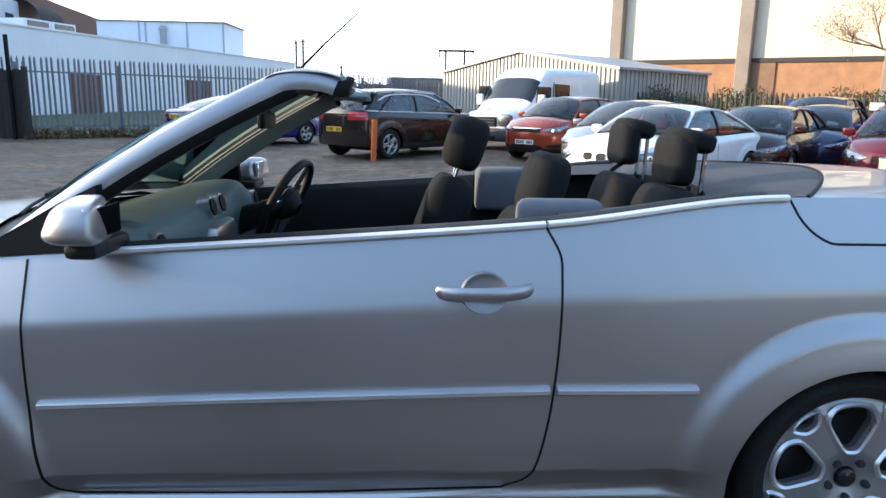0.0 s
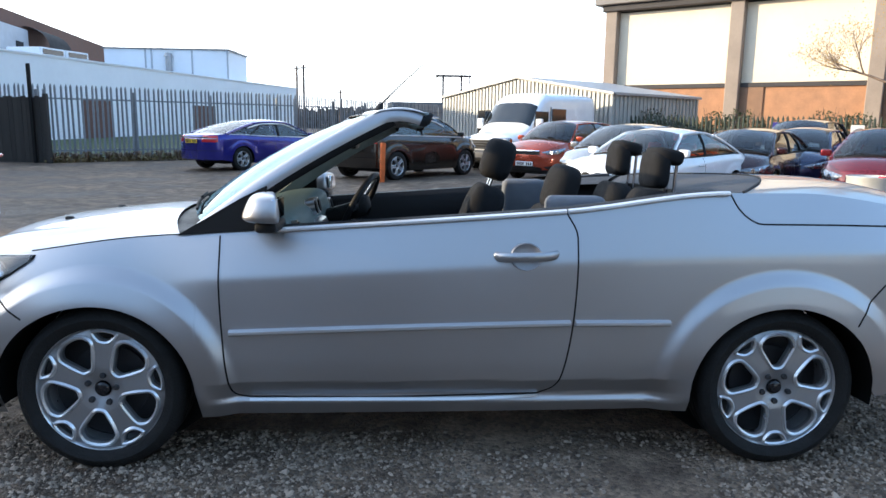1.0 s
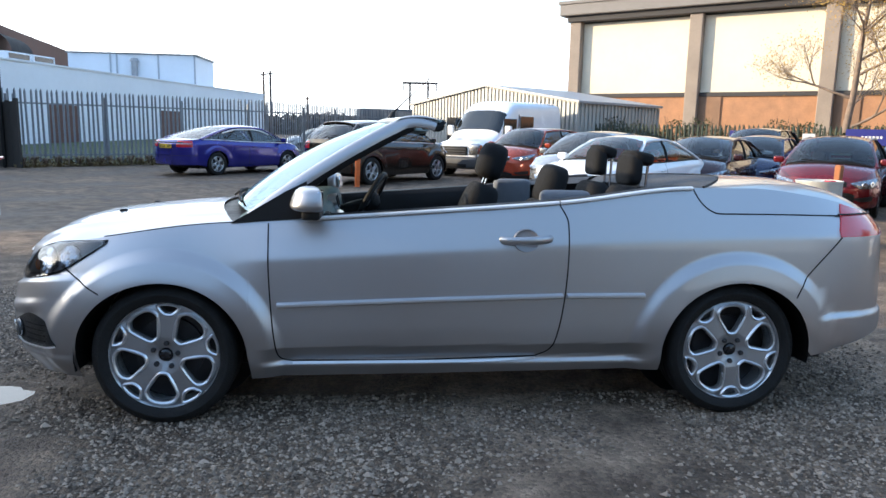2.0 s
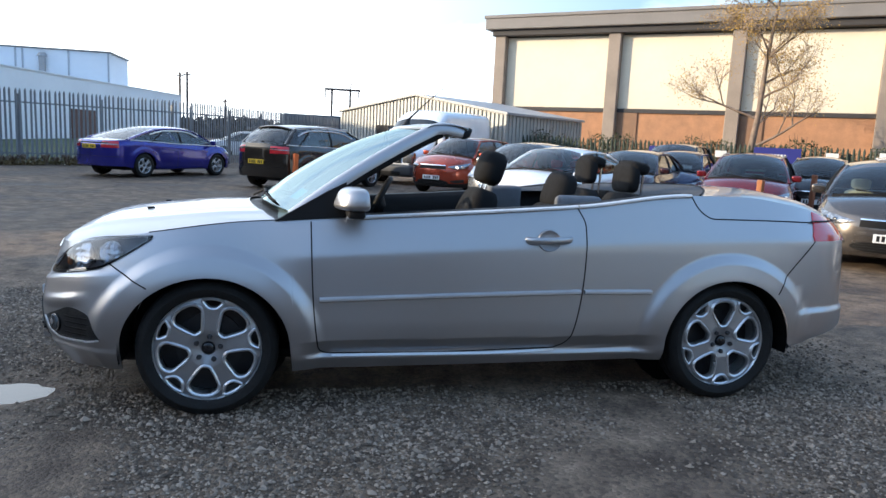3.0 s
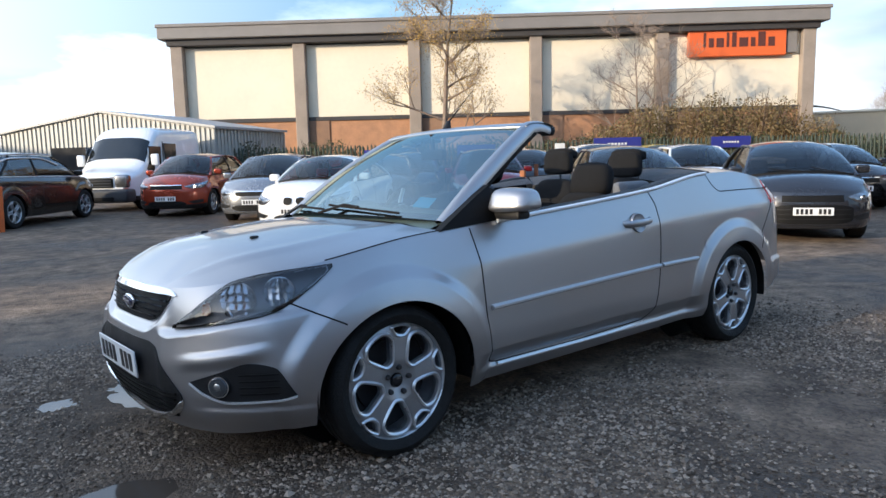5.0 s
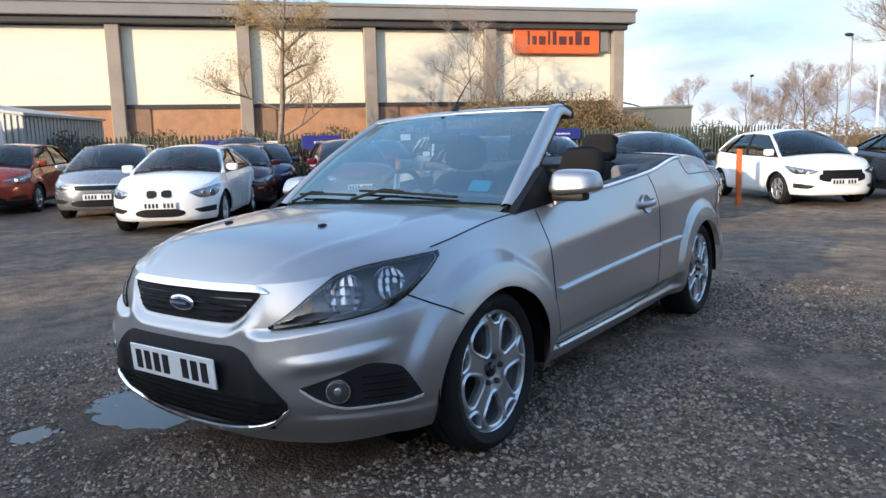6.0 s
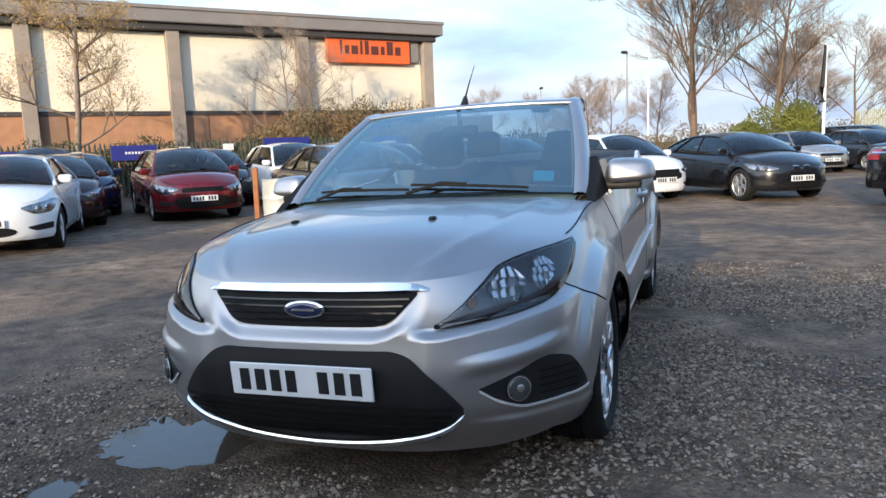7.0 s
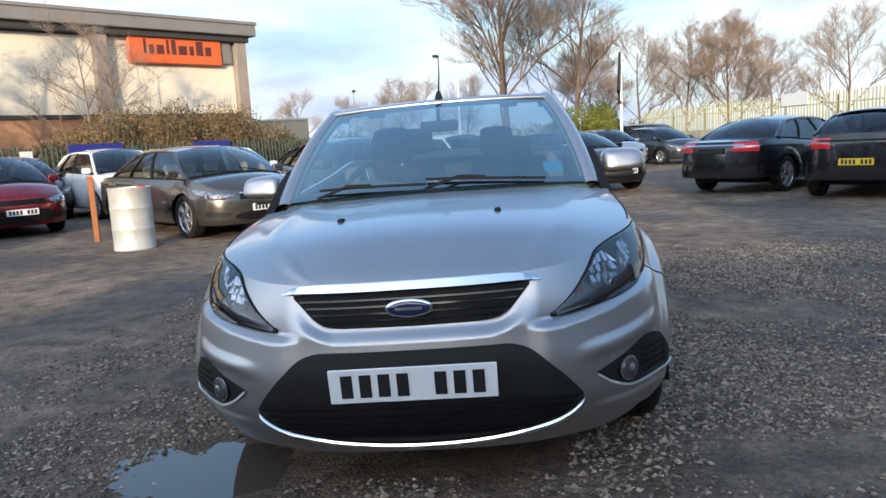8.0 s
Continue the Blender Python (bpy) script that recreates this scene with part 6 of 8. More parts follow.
def parked_car(front, heading, label, color, metal=0.3, L=4.4, W=1.8, H=1.46, wb=2.65, fo=0.9, rt=0.32, rr=0.22, style="saloon", zf=0.72, zc=0.95, zbelt=0.95, zdeck=1.0,
               cowl=0.95, roof_f=1.75, roof_r=3.3, glass_r=3.9, spokes=5, plate=True, grille="mesh", category="car", rear_plate=None, roof_rails=False, dark_low=0.0, lamp=0.12, name="parked_car", twin=False, seats=None, bright=False, mouth=None):
    """A parked car. front: the ground below its nose; heading: degrees; lengths run from the nose."""
    body = car_paint(label.split(" ")[0] + "%.2f%.2f%.2f" % color, color, metal)
    hd = radians(heading)
    mid = Vector((front[0], front[1], FAR_Z)) - Vector((math.cos(hd), math.sin(hd), 0)) * (fo + wb / 2)
    car = thing(name, Matrix.Translation(mid) @ pose(0, 0, 0, 0, 0, heading - 180), label, category, "parked cars")
    x0 = -(fo + wb / 2)
    X = lambda d: x0 + d

    def top(x):
        d = x - x0
        return spl(d, (0, 0.12, cowl * 0.55, cowl, (cowl + glass_r) / 2, glass_r, L), (zf, zf + 0.02, (zf + zc) / 2 + 0.03, zc - 0.03, zbelt, zdeck - 0.02, zdeck - (0.05 if style == "saloon" else 0.0)))

    def pull(x):
        d = x - x0
        return spl(d, (0, 0.5, cowl, glass_r, L), (0.05, 0.10, 0.10, 0.08, 0.10 if style == "saloon" else 0.05))
    s = Shape(x0, x0 + L, W / 2, wb / 2, 0.85, 0.75, 2.7, 3.0, rt - 0.003, (rt + 0.055, rt + 0.035), 0.020, top, pull, lambda x: 0.22 + (0.10 if x > 0 else -0.01) * smooth01((abs(x) - wb / 2 - 0.2) / 0.5),
              shoulder=lambda x: spl(x - x0, (cowl, glass_r, L), (zbelt - 0.20, zdeck - 0.13, zdeck - 0.13)))
    sh = s.shell(18, step=0.06, front=16, rear=14, sort=(lambda x, z, sd: "lower" if z < dark_low else "body"))
    part("body", sh["body"], body, car, smooth=60)
    if "lower" in sh:
        part("cladding", sh["lower"], M_BLACKPLASTIC, car, smooth=60)
    ed = lambda a, sd: s.at(a, top(s.plan(a)[0]), 0, sd)
    af, ac = s.find_y(W * 0.24, zf), s.find_x(X(cowl), zc - 0.05)
    fe = lambda v: ed(abs(2 * v - 1) * af, -1 if v < 0.5 else 1)
    ce = lambda v: Vector((ed(ac, -1).x - 0.12 * (1 - (2 * v - 1) ** 2), -ed(ac, -1).y * (2 * v - 1), ed(ac, -1).z + 0.06 * (1 - (2 * v - 1) ** 2)))
    part("bonnet", sheet(coons(fe, ce, lambda u: ed(af + (ac - af) * u, -1), lambda u: ed(af + (ac - af) * u, 1), lambda u, v: Vector((0, 0, 0.06 * math.sin(math.pi * u) ** 0.7 * (1 - (2 * v - 1) ** 2)))), 14, 20), body, car, smooth=80)
    # roof and glass
    wr = W * 0.5 * (0.70 if style != "van" else 0.86)
    rf = lambda v: Vector((X(roof_f) - 0.07 * (1 - (2 * v - 1) ** 2), wr * 0.93 * (2 * v - 1), H - 0.112 + 0.082 * (1 - abs(2 * v - 1) ** 2.4)))
    rb = lambda v: Vector((X(roof_r) + 0.05 * (1 - (2 * v - 1) ** 2), wr * 0.90 * (2 * v - 1), H - 0.125 + 0.080 * (1 - abs(2 * v - 1) ** 2.4)))
    rs = lambda sd: (lambda u: rf(0.5 + sd / 2).lerp(rb(0.5 + sd / 2), u) + Vector((0, sd * 0.03, 0.045)) * (4 * u * (1 - u)))
    part("roof", sheet(coons(rf, rb, rs(-1), rs(1)), 14, 16), body, car, smooth=80)
    ag = s.find_x(X(glass_r), zdeck - 0.05)
    ge = lambda v: Vector((ed(ag, -1).x + 0.10 * (1 - (2 * v - 1) ** 2), -ed(ag, -1).y * 0.98 * (2 * v - 1), ed(ag, -1).z + 0.03 * (1 - (2 * v - 1) ** 2)))
    lin = lambda a, b, k=0.0: (lambda u: a.lerp(b, u) + Vector((0, 0, k)) * (4 * u * (1 - u)))
    part("windscreen", sheet(coons(ce, rf, lin(ce(0), rf(0), 0.02), lin(ce(1), rf(1), 0.02), lambda u, v: Vector((-0.03, 0, 0.03)) * (4 * u * (1 - u))), 8, 14), M_CARGLASS, car, smooth=170)
    part("rear_window", sheet(coons(ge, rb, lin(ge(0), rb(0), 0.02), lin(ge(1), rb(1), 0.02), lambda u, v: Vector((0.03, 0, 0.02)) * (4 * u * (1 - u))), 8, 14), M_CARGLASS, car, smooth=170)
    for sd in (-1, 1):
        v0 = 0.5 + sd / 2
        lowc = lambda u: ed(ac + (ag - ac) * u, sd)
        hi = lambda u: rs(sd)(u)
        sidew = lambda u, w: lowc(u).lerp(hi(u), w) + Vector((0, sd * 0.03 * math.sin(math.pi * w), 0))
        part("side_window", sheet(lambda u, w: sidew(u, w), 24, 6), M_CARGLASS, car, smooth=170)
        off = Vector((0, sd * 0.012, 0))
        pill = [(lambda w: lin(ce(v0), rf(v0), 0.02)(w), 0.035), (lambda w: lin(ge(v0), rb(v0), 0.02)(w), 0.06)]
        for u in ((0.47,) if glass_r - cowl < 2.6 else (0.42, 0.74)):
            pill.append((lambda w, u=u: sidew(u, w) + off * 0.2, 0.03))
        for fnp, rad in pill:
            part("pillar", tube([fnp(k / 6) for k in range(7)], rad, 8, flat=(rad, rad * 0.6)), body if rad > 0.031 else M_SEAL, car)
        part("roof_rail" if roof_rails else "roof_gutter", tube([hi(k / 10) + (Vector((0, 0, 0.03)) if roof_rails else Vector()) for k in range(11)], 0.028 if not roof_rails else 0.02, 8), body if not roof_rails else M_SATIN, car)
        part("waist_trim", tube([lowc(k / 12) + off * 0.3 for k in range(13)], 0.014, 6), M_BELT if bright else M_SEAL, car)
        if bright:
            part("window_trim", tube([sidew(0.10 + 0.80 * k / 12, 0.88 - 0.30 * (2 * k / 12 - 1) ** 6) + off * 1.6 for k in range(13)], 0.020, 6), M_BELT, car)
        # mirror
        mp_ = ed(ac, sd) + Vector((0.22, sd * 0.12, 0.08))
        bm = cushion(0.2, 0.10, 0.13, 0.6)
        ob = part("door_mirror", bm, body if metal >= 0 else M_BLACKPLASTIC, car)
        ob.matrix_local = Matrix.Translation(mp_ - Vector((0, 0, 0.05)))
        # lamps
        h0, h1 = s.find_y(W * 0.26, zf - 0.06), s.find_x(X(0.62), zf)
        part("headlamp", s.patch(h0, h1, lambda a: spl((a - h0) / (h1 - h0), (0, 0.2, 0.5, 0.8, 1), (zf - 0.055, zf - 0.022, zf + 0.006, zf + 0.034, zf + 0.050)), lambda a: spl((a - h0) / (h1 - h0), (0, 0.25, 0.6, 0.85, 1), (zf - 0.075, zf - lamp, zf - lamp * 0.92, zf - lamp * 0.35, zf + 0.036)), 0.006, 16, 5, sd, bulge=0.016), M_WHITELENS, car)
        q = (h0 + (h1 - h0) * 0.32)
        for k in (0.34, 0.58):
            a = h0 + (h1 - h0) * k
            c = s.at(a, zf - lamp * (0.56 - 0.35 * (k - 0.34)), 0.017, sd)
            nx, ny = s.normal(a)
            part("lamp_bowl", cyl(c - Vector((nx, sd * ny, 0)) * 0.004, c + Vector((nx, sd * ny, 0)) * 0.008, lamp * 0.33, lamp * 0.30, 14), M_CHROME, car)
            part("lamp_bulb", cyl(c, c + Vector((nx, sd * ny, 0)) * 0.012, lamp * 0.17, lamp * 0.14, 12), M_LAMPDARK, car)
        t0 = s.find_x(X(L - 0.28), zdeck - 0.15)
        part("rear_lamp", s.patch(t0, 2.80, lambda a: zdeck - 0.06, lambda a: zdeck - 0.24, 0.006, 12, 4, sd, bulge=0.008), M_REDLENS, car)
        a0, a1 = s.find_y(W * 0.30, 0.40), s.find_x(X(0.35), 0.40)
        part("fog_recess", s.patch(a0, a1, lambda a: spl((a - a0) / (a1 - a0), (0, 0.5, 1), (0.392, 0.418, 0.435)), lambda a: spl((a - a0) / (a1 - a0), (0, 0.3, 1), (0.372, 0.330, 0.345)), 0.004, 10, 3, sd), M_BLACKPLASTIC, car)
        for xw in (-wb / 2, wb / 2):
            wm = wheel_meshes("w%d_%.2f_%.2f" % (spokes, rt, rr), rt, rr, spoke_windows(spokes, rr), 0)
            add_wheel(car, wm, xw, sd * (W / 2 - 0.115), rt - 0.003, sd, 13 * spokes + (20 if xw > 0 else 0))
            bm = bmesh.new()
            add_grid(bm, lambda u, v: Vector((xw + (rt + 0.06) * math.cos(math.pi * u), sd * (W / 2 - 0.012 - 0.3 * v), rt + (rt + 0.04) * math.sin(math.pi * u))), 14, 1)
            part("arch_liner", bm, M_SEAL, car)
        for xs in ((cowl - 0.02, glass_r * 0.60) if style != "van" else (cowl - 0.05, cowl + 1.1)):
            part("shut_line", s.strip(((X(xs) + 0.02, 0.30), (X(xs), 0.6), (X(xs) + 0.02, top(X(xs)) - 0.02)), 0.012, 0.002, sd, 10), M_SEAL, car)
        part("door_handle", tube([s.side_at(X(glass_r * 0.53) + 0.03 * k, zbelt - 0.16, 0.02, sd) for k in range(7)], 0.013, 6), body, car)
    # cabin
    part("cabin_floor", box(X(cowl + 0.1), X(glass_r), -W / 2 + 0.16, W / 2 - 0.16, 0.35, 0.42), M_TRIM, car, smooth=0)
    part("dashboard", box(X(cowl - 0.02), X(cowl + 0.5), -W / 2 + 0.17, W / 2 - 0.17, 0.5, zc - 0.03, 0.05, seg=2), M_TRIM, car)
    for sd in (-1, 1):
        for dx, w, hgt in ((roof_f + 0.55, 0.5, zbelt - 0.1), (roof_f + 1.45, 0.58, zbelt - 0.12)):
            if X(dx) < X(glass_r) - 0.1:
                bk = part("seat_back", cushion(w, 0.17, hgt - 0.28, 0.5, 0.25), seats or M_CLOTH, car)
                bk.matrix_local = pose(X(dx), sd * W * 0.2, 0.42, 0, 14, 0)
                hr = part("headrest", cushion(0.26, 0.10, 0.17, 0.6), seats or M_CLOTH, car)
                hr.matrix_local = pose(X(dx) + 0.17, sd * W * 0.2, hgt + 0.14, 0, 14, 0)
        part("inner_door", box(X(cowl + 0.2), X(glass_r - 0.1), sd * (W / 2 - 0.15) - 0.02, sd * (W / 2 - 0.15) + 0.02, 0.3, zbelt - 0.04), M_TRIM, car, smooth=0)
    part("rear_shelf", box(X(glass_r - 0.5), X(glass_r), -W / 2 + 0.2, W / 2 - 0.2, zdeck - 0.2, zdeck - 0.05), M_TRIM, car, smooth=0)
    # nose and tail
    g0 = s.find_y(W * 0.225, zf - 0.1)
    if grille == "kidney":
        for sd in (-1, 1):
            k0, k1 = s.find_y(0.02, zf - 0.1), s.find_y(0.20, zf - 0.1)
            oval = lambda a, q: 0.062 * (1 - abs(2 * min(max((a - k0) / (k1 - k0), 0), 1) - 1) ** 3) ** 0.5 * q
            part("kidney_frame", s.patch(k0, k1, lambda a: zf - 0.078 + oval(a, 1.16), lambda a: zf - 0.078 - oval(a, 1.16), 0.010, 14, 4, sd), M_CHROME, car)
            part("kidney_grille", s.patch(k0 + 0.004, k1 - 0.004, lambda a: zf - 0.078 + oval(a, 0.95), lambda a: zf - 0.078 - oval(a, 0.95), 0.014, 14, 4, sd), M_SEAL, car)
    else:
        part("grille", s.patch(-g0, g0, lambda a: zf - 0.03, lambda a: zf - 0.13, 0.006, 20, 4), M_SEAL, car)
        part("grille_bar", s.patch(-g0, g0, lambda a: zf - 0.02, lambda a: zf - 0.038, 0.012, 20, 2), M_CHROME if grille != "plain" else body, car)
    mz0, mz1, mw = mouth or (0.27, 0.40, 0.27)
    i0 = s.find_y(W * mw, 0.34)
    part("air_intake", s.patch(-i0, i0, lambda a: mz1 - 0.05 * (a / i0) ** 4, lambda a: mz0 + 0.05 * (a / i0) ** 4, 0.005, 24, 4), M_SEAL, car)
    for k in range(3):
        zk = mz0 + (mz1 - mz0) * (k + 1) / 4
        part("intake_bar", s.patch(-i0 * 0.9, i0 * 0.9, lambda a, zk=zk: zk + 0.006, lambda a, zk=zk: zk - 0.006, 0.010, 16, 1), M_BLACKPLASTIC, car)
    part("bumper_lip", s.patch(-i0 * 1.25, i0 * 1.25, lambda a: 0.256, lambda a: 0.222, 0.009, 20, 1), body if not dark_low else M_BLACKPLASTIC, car)
    part("wiper_cowl", tube([ce(0.04 + 0.92 * k / 12) + Vector((0.0, 0, 0.008)) for k in range(13)], 0.022, 6), M_SEAL, car)
    for k in (0.12, 0.5):
        part("wiper", tube([ce(k) + Vector((-0.02, 0, 0.02)), ce(k + 0.3).lerp(rf(k + 0.3), 0.10) + Vector((-0.035, 0, 0.03))], 0.009, 5), M_WIPER, car)
    if style == "hatch":
        part("roof_spoiler", tube([rb(0.06 + 0.88 * k / 10) + Vector((0.05, 0, -0.012)) for k in range(11)], 0.03, 8, flat=(0.07, 0.022)), body, car)
        part("rear_wiper", tube([ge(0.5) + Vector((0.03, 0, 0.03)), ge(0.75).lerp(rb(0.75), 0.2) + Vector((0.05, 0, 0.03))], 0.009, 5), M_WIPER, car)
    if plate:
        plate_bars(car, "number_plate", pose(s.at(0, 0.46).x - 0.022, 0, 0.46), M_PLATE)
    if rear_plate:
        plate_bars(car, "number_plate", pose(s.at(3, 0.75).x + 0.02, 0, zdeck - 0.46 if style == "hatch" else zdeck - 0.22, 0, 0, 180), M_PLATEY if rear_plate == "yellow" else M_BLACKPLASTIC)
    if style == "saloon":
        be = lambda v: ed(min(s.find_x(X(L - 0.22), zdeck - 0.06) * abs(2 * v - 1) + 3 * (1 - abs(2 * v - 1)), 3), -1 if v < 0.5 else 1)
        ab = s.find_x(X(L - 0.22), zdeck - 0.06)
        part("boot_lid", sheet(coons(ge, be, lambda u: ed(ag + (ab - ag) * u, -1), lambda u: ed(ag + (ab - ag) * u, 1)), 8, 18), body, car, smooth=80)
    else:
        ab = s.find_x(X(L - 0.12), zdeck - 0.06)
        be = lambda v: ed(min(ab * abs(2 * v - 1) + 3 * (1 - abs(2 * v - 1)), 3), -1 if v < 0.5 else 1)
        part("tailgate_shelf", sheet(coons(ge, be, lambda u: ed(ag + (ab - ag) * u, -1), lambda u: ed(ag + (ab - ag) * u, 1)), 4, 18), body, car, smooth=80)
    part("rear_bumper", s.patch(2.45, 3.0, lambda a: 0.52, lambda a: 0.36, 0.008, 10, 3, -1), body if not dark_low else M_BLACKPLASTIC, car)
    part("rear_bumper", s.patch(2.45, 3.0, lambda a: 0.52, lambda a: 0.36, 0.008, 10, 3, 1), body if not dark_low else M_BLACKPLASTIC, car)
    if rear_plate:
        part("tail_strip", s.patch(2.62, 3.0, lambda a: zdeck - 0.10, lambda a: zdeck - 0.125, 0.012, 8, 1, -1), M_CHROME if rear_plate == "black" else M_SEAL, car)
        part("tail_strip", s.patch(2.62, 3.0, lambda a: zdeck - 0.10, lambda a: zdeck - 0.125, 0.012, 8, 1, 1), M_CHROME if rear_plate == "black" else M_SEAL, car)
        for sd in (-1, 1):
            part("bumper_gap", s.patch(2.2, 3.0, lambda a: 0.585, lambda a: 0.575, 0.003, 16, 1, sd), M_SEAL, car)
            part("lamp_band", s.patch(s.find_x(X(L - 0.26), zdeck - 0.15), 2.78, lambda a: zdeck - 0.135, lambda a: zdeck - 0.155, 0.020, 10, 1, sd), M_WHITELENS, car)
    part("underbody", box(X(0.55), X(L - 0.6), -W / 2 + 0.25, W / 2 - 0.25, 0.20, 0.32), M_SEAL, car, smooth=0)
    return car


ROW = 229
parked_car((-3.6, 21.0), 53, "blue metallic five-door fastback car seen from behind", (0.02, 0.02, 0.22), 0.5, L=4.87, W=1.85, H=1.46, wb=2.85, fo=0.95, rt=0.34, rr=0.23, glass_r=4.3, roof_r=3.2, zdeck=1.06, zbelt=0.97, bright=True, rear_plate="yellow")
parked_car((1.10, 18.1), 49, "dark brown estate SUV with bright window trim", (0.022, 0.017, 0.013), 0.4, L=4.66, W=1.9, H=1.66, wb=2.82, fo=0.9, rt=0.36, rr=0.25, style="hatch", zf=0.85, zc=1.08, zbelt=1.10, zdeck=1.16, roof_r=3.9, glass_r=4.4, roof_rails=True, rear_plate="yellow", bright=True)
parked_car((2.6, 14.8), 228, "orange-red crossover hatchback with dark cladding", (0.30, 0.045, 0.02), 0.4, L=4.12, W=1.78, H=1.57, wb=2.6, fo=0.86, rt=0.33, rr=0.22, style="hatch", zf=0.82, zc=1.03, zbelt=1.05, zdeck=1.1, cowl=0.95, roof_f=1.6, roof_r=3.4, glass_r=3.85, dark_low=0.33)
parked_car((3.4, 11.4), ROW, "silver-grey family saloon car", (0.30, 0.31, 0.33), 0.7, L=4.83, W=1.85, H=1.5, wb=2.74, fo=0.98)
parked_car((2.68, 8.08), 222, "white two-door coupe with red seats", (0.80, 0.80, 0.80), 0.0, L=4.37, W=1.75, H=1.42, wb=2.66, fo=0.78, rt=0.32, rr=0.23, grille="kidney", cowl=1.15, roof_f=1.85, roof_r=3.0, glass_r=3.7, seats=M_REDSEAT, lamp=0.155, mouth=(0.27, 0.40, 0.22))
parked_car((5.55, 10.1), ROW, "very dark red saloon car in shade", (0.035, 0.008, 0.010), 0.4, L=4.6, W=1.78, H=1.44, wb=2.68, fo=0.92)
parked_car((7.8, 11.9), ROW, "dark blue small hatchback car", (0.02, 0.035, 0.09), 0.4, L=3.9, W=1.68, H=1.48, wb=2.45, fo=0.8, style="hatch", roof_r=3.1, glass_r=3.6, zdeck=1.05)
parked_car((9.2, 14.6), ROW, "dark grey off-road estate car", (0.03, 0.033, 0.035), 0.3, L=4.5, W=1.8, H=1.7, wb=2.65, fo=0.9, rt=0.36, style="hatch", roof_r=3.8, glass_r=4.2, zf=0.9, zc=1.1, zbelt=1.12, zdeck=1.16)
parked_car((7.55, 8.35), 231, "dark red estate car with roof bars", (0.15, 0.007, 0.012), 0.4, L=4.56, W=1.8, H=1.5, wb=2.7, fo=0.93, style="hatch", roof_r=3.9, glass_r=4.3, zdeck=1.05, roof_rails=True, grille="plain", mouth=(0.27, 0.50, 0.30), lamp=0.16)
parked_car((10.7, 10.2), ROW, "black small hatchback car in shade", (0.012, 0.012, 0.015), 0.3, L=3.9, W=1.66, H=1.5, wb=2.45, fo=0.8, style="hatch", roof_r=3.1, glass_r=3.6, zdeck=1.05)
parked_car((10.9, 7.7), 230, "white five-door hatchback with black roof glass", (0.78, 0.79, 0.80), 0.0, L=4.3, W=1.8, H=1.58, wb=2.62, fo=0.88, style="hatch", roof_r=3.5, glass_r=3.95, zdeck=1.1, zf=0.8, zc=1.02, zbelt=1.04)
parked_car((6.54, 3.53), 230, "grey-bronze large saloon with cream seats", (0.105, 0.092, 0.083), 0.7, L=4.96, W=1.88, H=1.46, wb=2.91, fo=0.93, rt=0.345, rr=0.25, grille="mesh", seats=M_CREAMSEAT)
parked_car((14.0, 8.0), ROW, "yellow small car parked by the fence", (0.55, 0.42, 0.03), 0.0, L=3.7, W=1.65, H=1.55, wb=2.4, fo=0.75, style="hatch", roof_r=3.0, glass_r=3.4, zdeck=1.05)
parked_car((7.3, 1.42), 216, "dark grey five-door hatchback car", (0.035, 0.037, 0.045), 0.5, L=4.46, W=1.76, H=1.47, wb=2.64, fo=0.95, style="hatch", roof_r=3.5, glass_r=4.1, zdeck=1.05, grille="plain", mouth=(0.28, 0.55, 0.30), lamp=0.15)
parked_car((13.4, 3.2), 222, "black saloon parked between white cars", (0.014, 0.014, 0.017), 0.3, L=4.5, W=1.78, H=1.44, wb=2.68, fo=0.9)
parked_car((11.6, -0.25), 221, "white three-door hatchback with black grille", (0.80, 0.81, 0.82), 0.0, L=3.95, W=1.72, H=1.48, wb=2.49, fo=0.82, style="hatch", roof_r=3.1, glass_r=3.65, zdeck=1.05, rt=0.31, cowl=0.9, roof_f=1.65, grille="plain", mouth=(0.46, 0.64, 0.26))
parked_car((11.6, -2.82), 213, "black five-door hatchback on alloy wheels", (0.005, 0.006, 0.012), 0.0, L=4.32, W=1.77, H=1.42, wb=2.69, fo=0.77, rt=0.33, rr=0.24, style="hatch", grille="kidney", roof_r=3.3, glass_r=3.95, zdeck=1.05, cowl=1.1, roof_f=1.85)
parked_car((23.0, -4.9), 205, "silver hatchback facing the yard", (0.34, 0.35, 0.36), 0.6, L=4.3, W=1.78, H=1.48, wb=2.6, fo=0.9, style="hatch", roof_r=3.4, glass_r=3.95, zdeck=1.05)
parked_car((24.2, -7.4), 212, "dark grey saloon with bright headlamps", (0.04, 0.042, 0.05), 0.5, L=4.7, W=1.82, H=1.46, wb=2.75, fo=0.95)
parked_car((30.0, -9.0), 240, "dark people carrier by the pale fence", (0.025, 0.026, 0.032), 0.4, L=4.6, W=1.85, H=1.68, wb=2.75, fo=0.92, style="hatch", roof_r=3.9, glass_r=4.3, zf=0.85, zc=1.08, zbelt=1.1, zdeck=1.15)
parked_car((13.3, -7.7), -47, "black four-door saloon seen from behind", (0.005, 0.005, 0.008), 0.0, L=4.87, W=1.85, H=1.47, wb=2.87, fo=0.85, rt=0.34, rr=0.25, glass_r=3.95, zdeck=1.06, rear_plate="black")
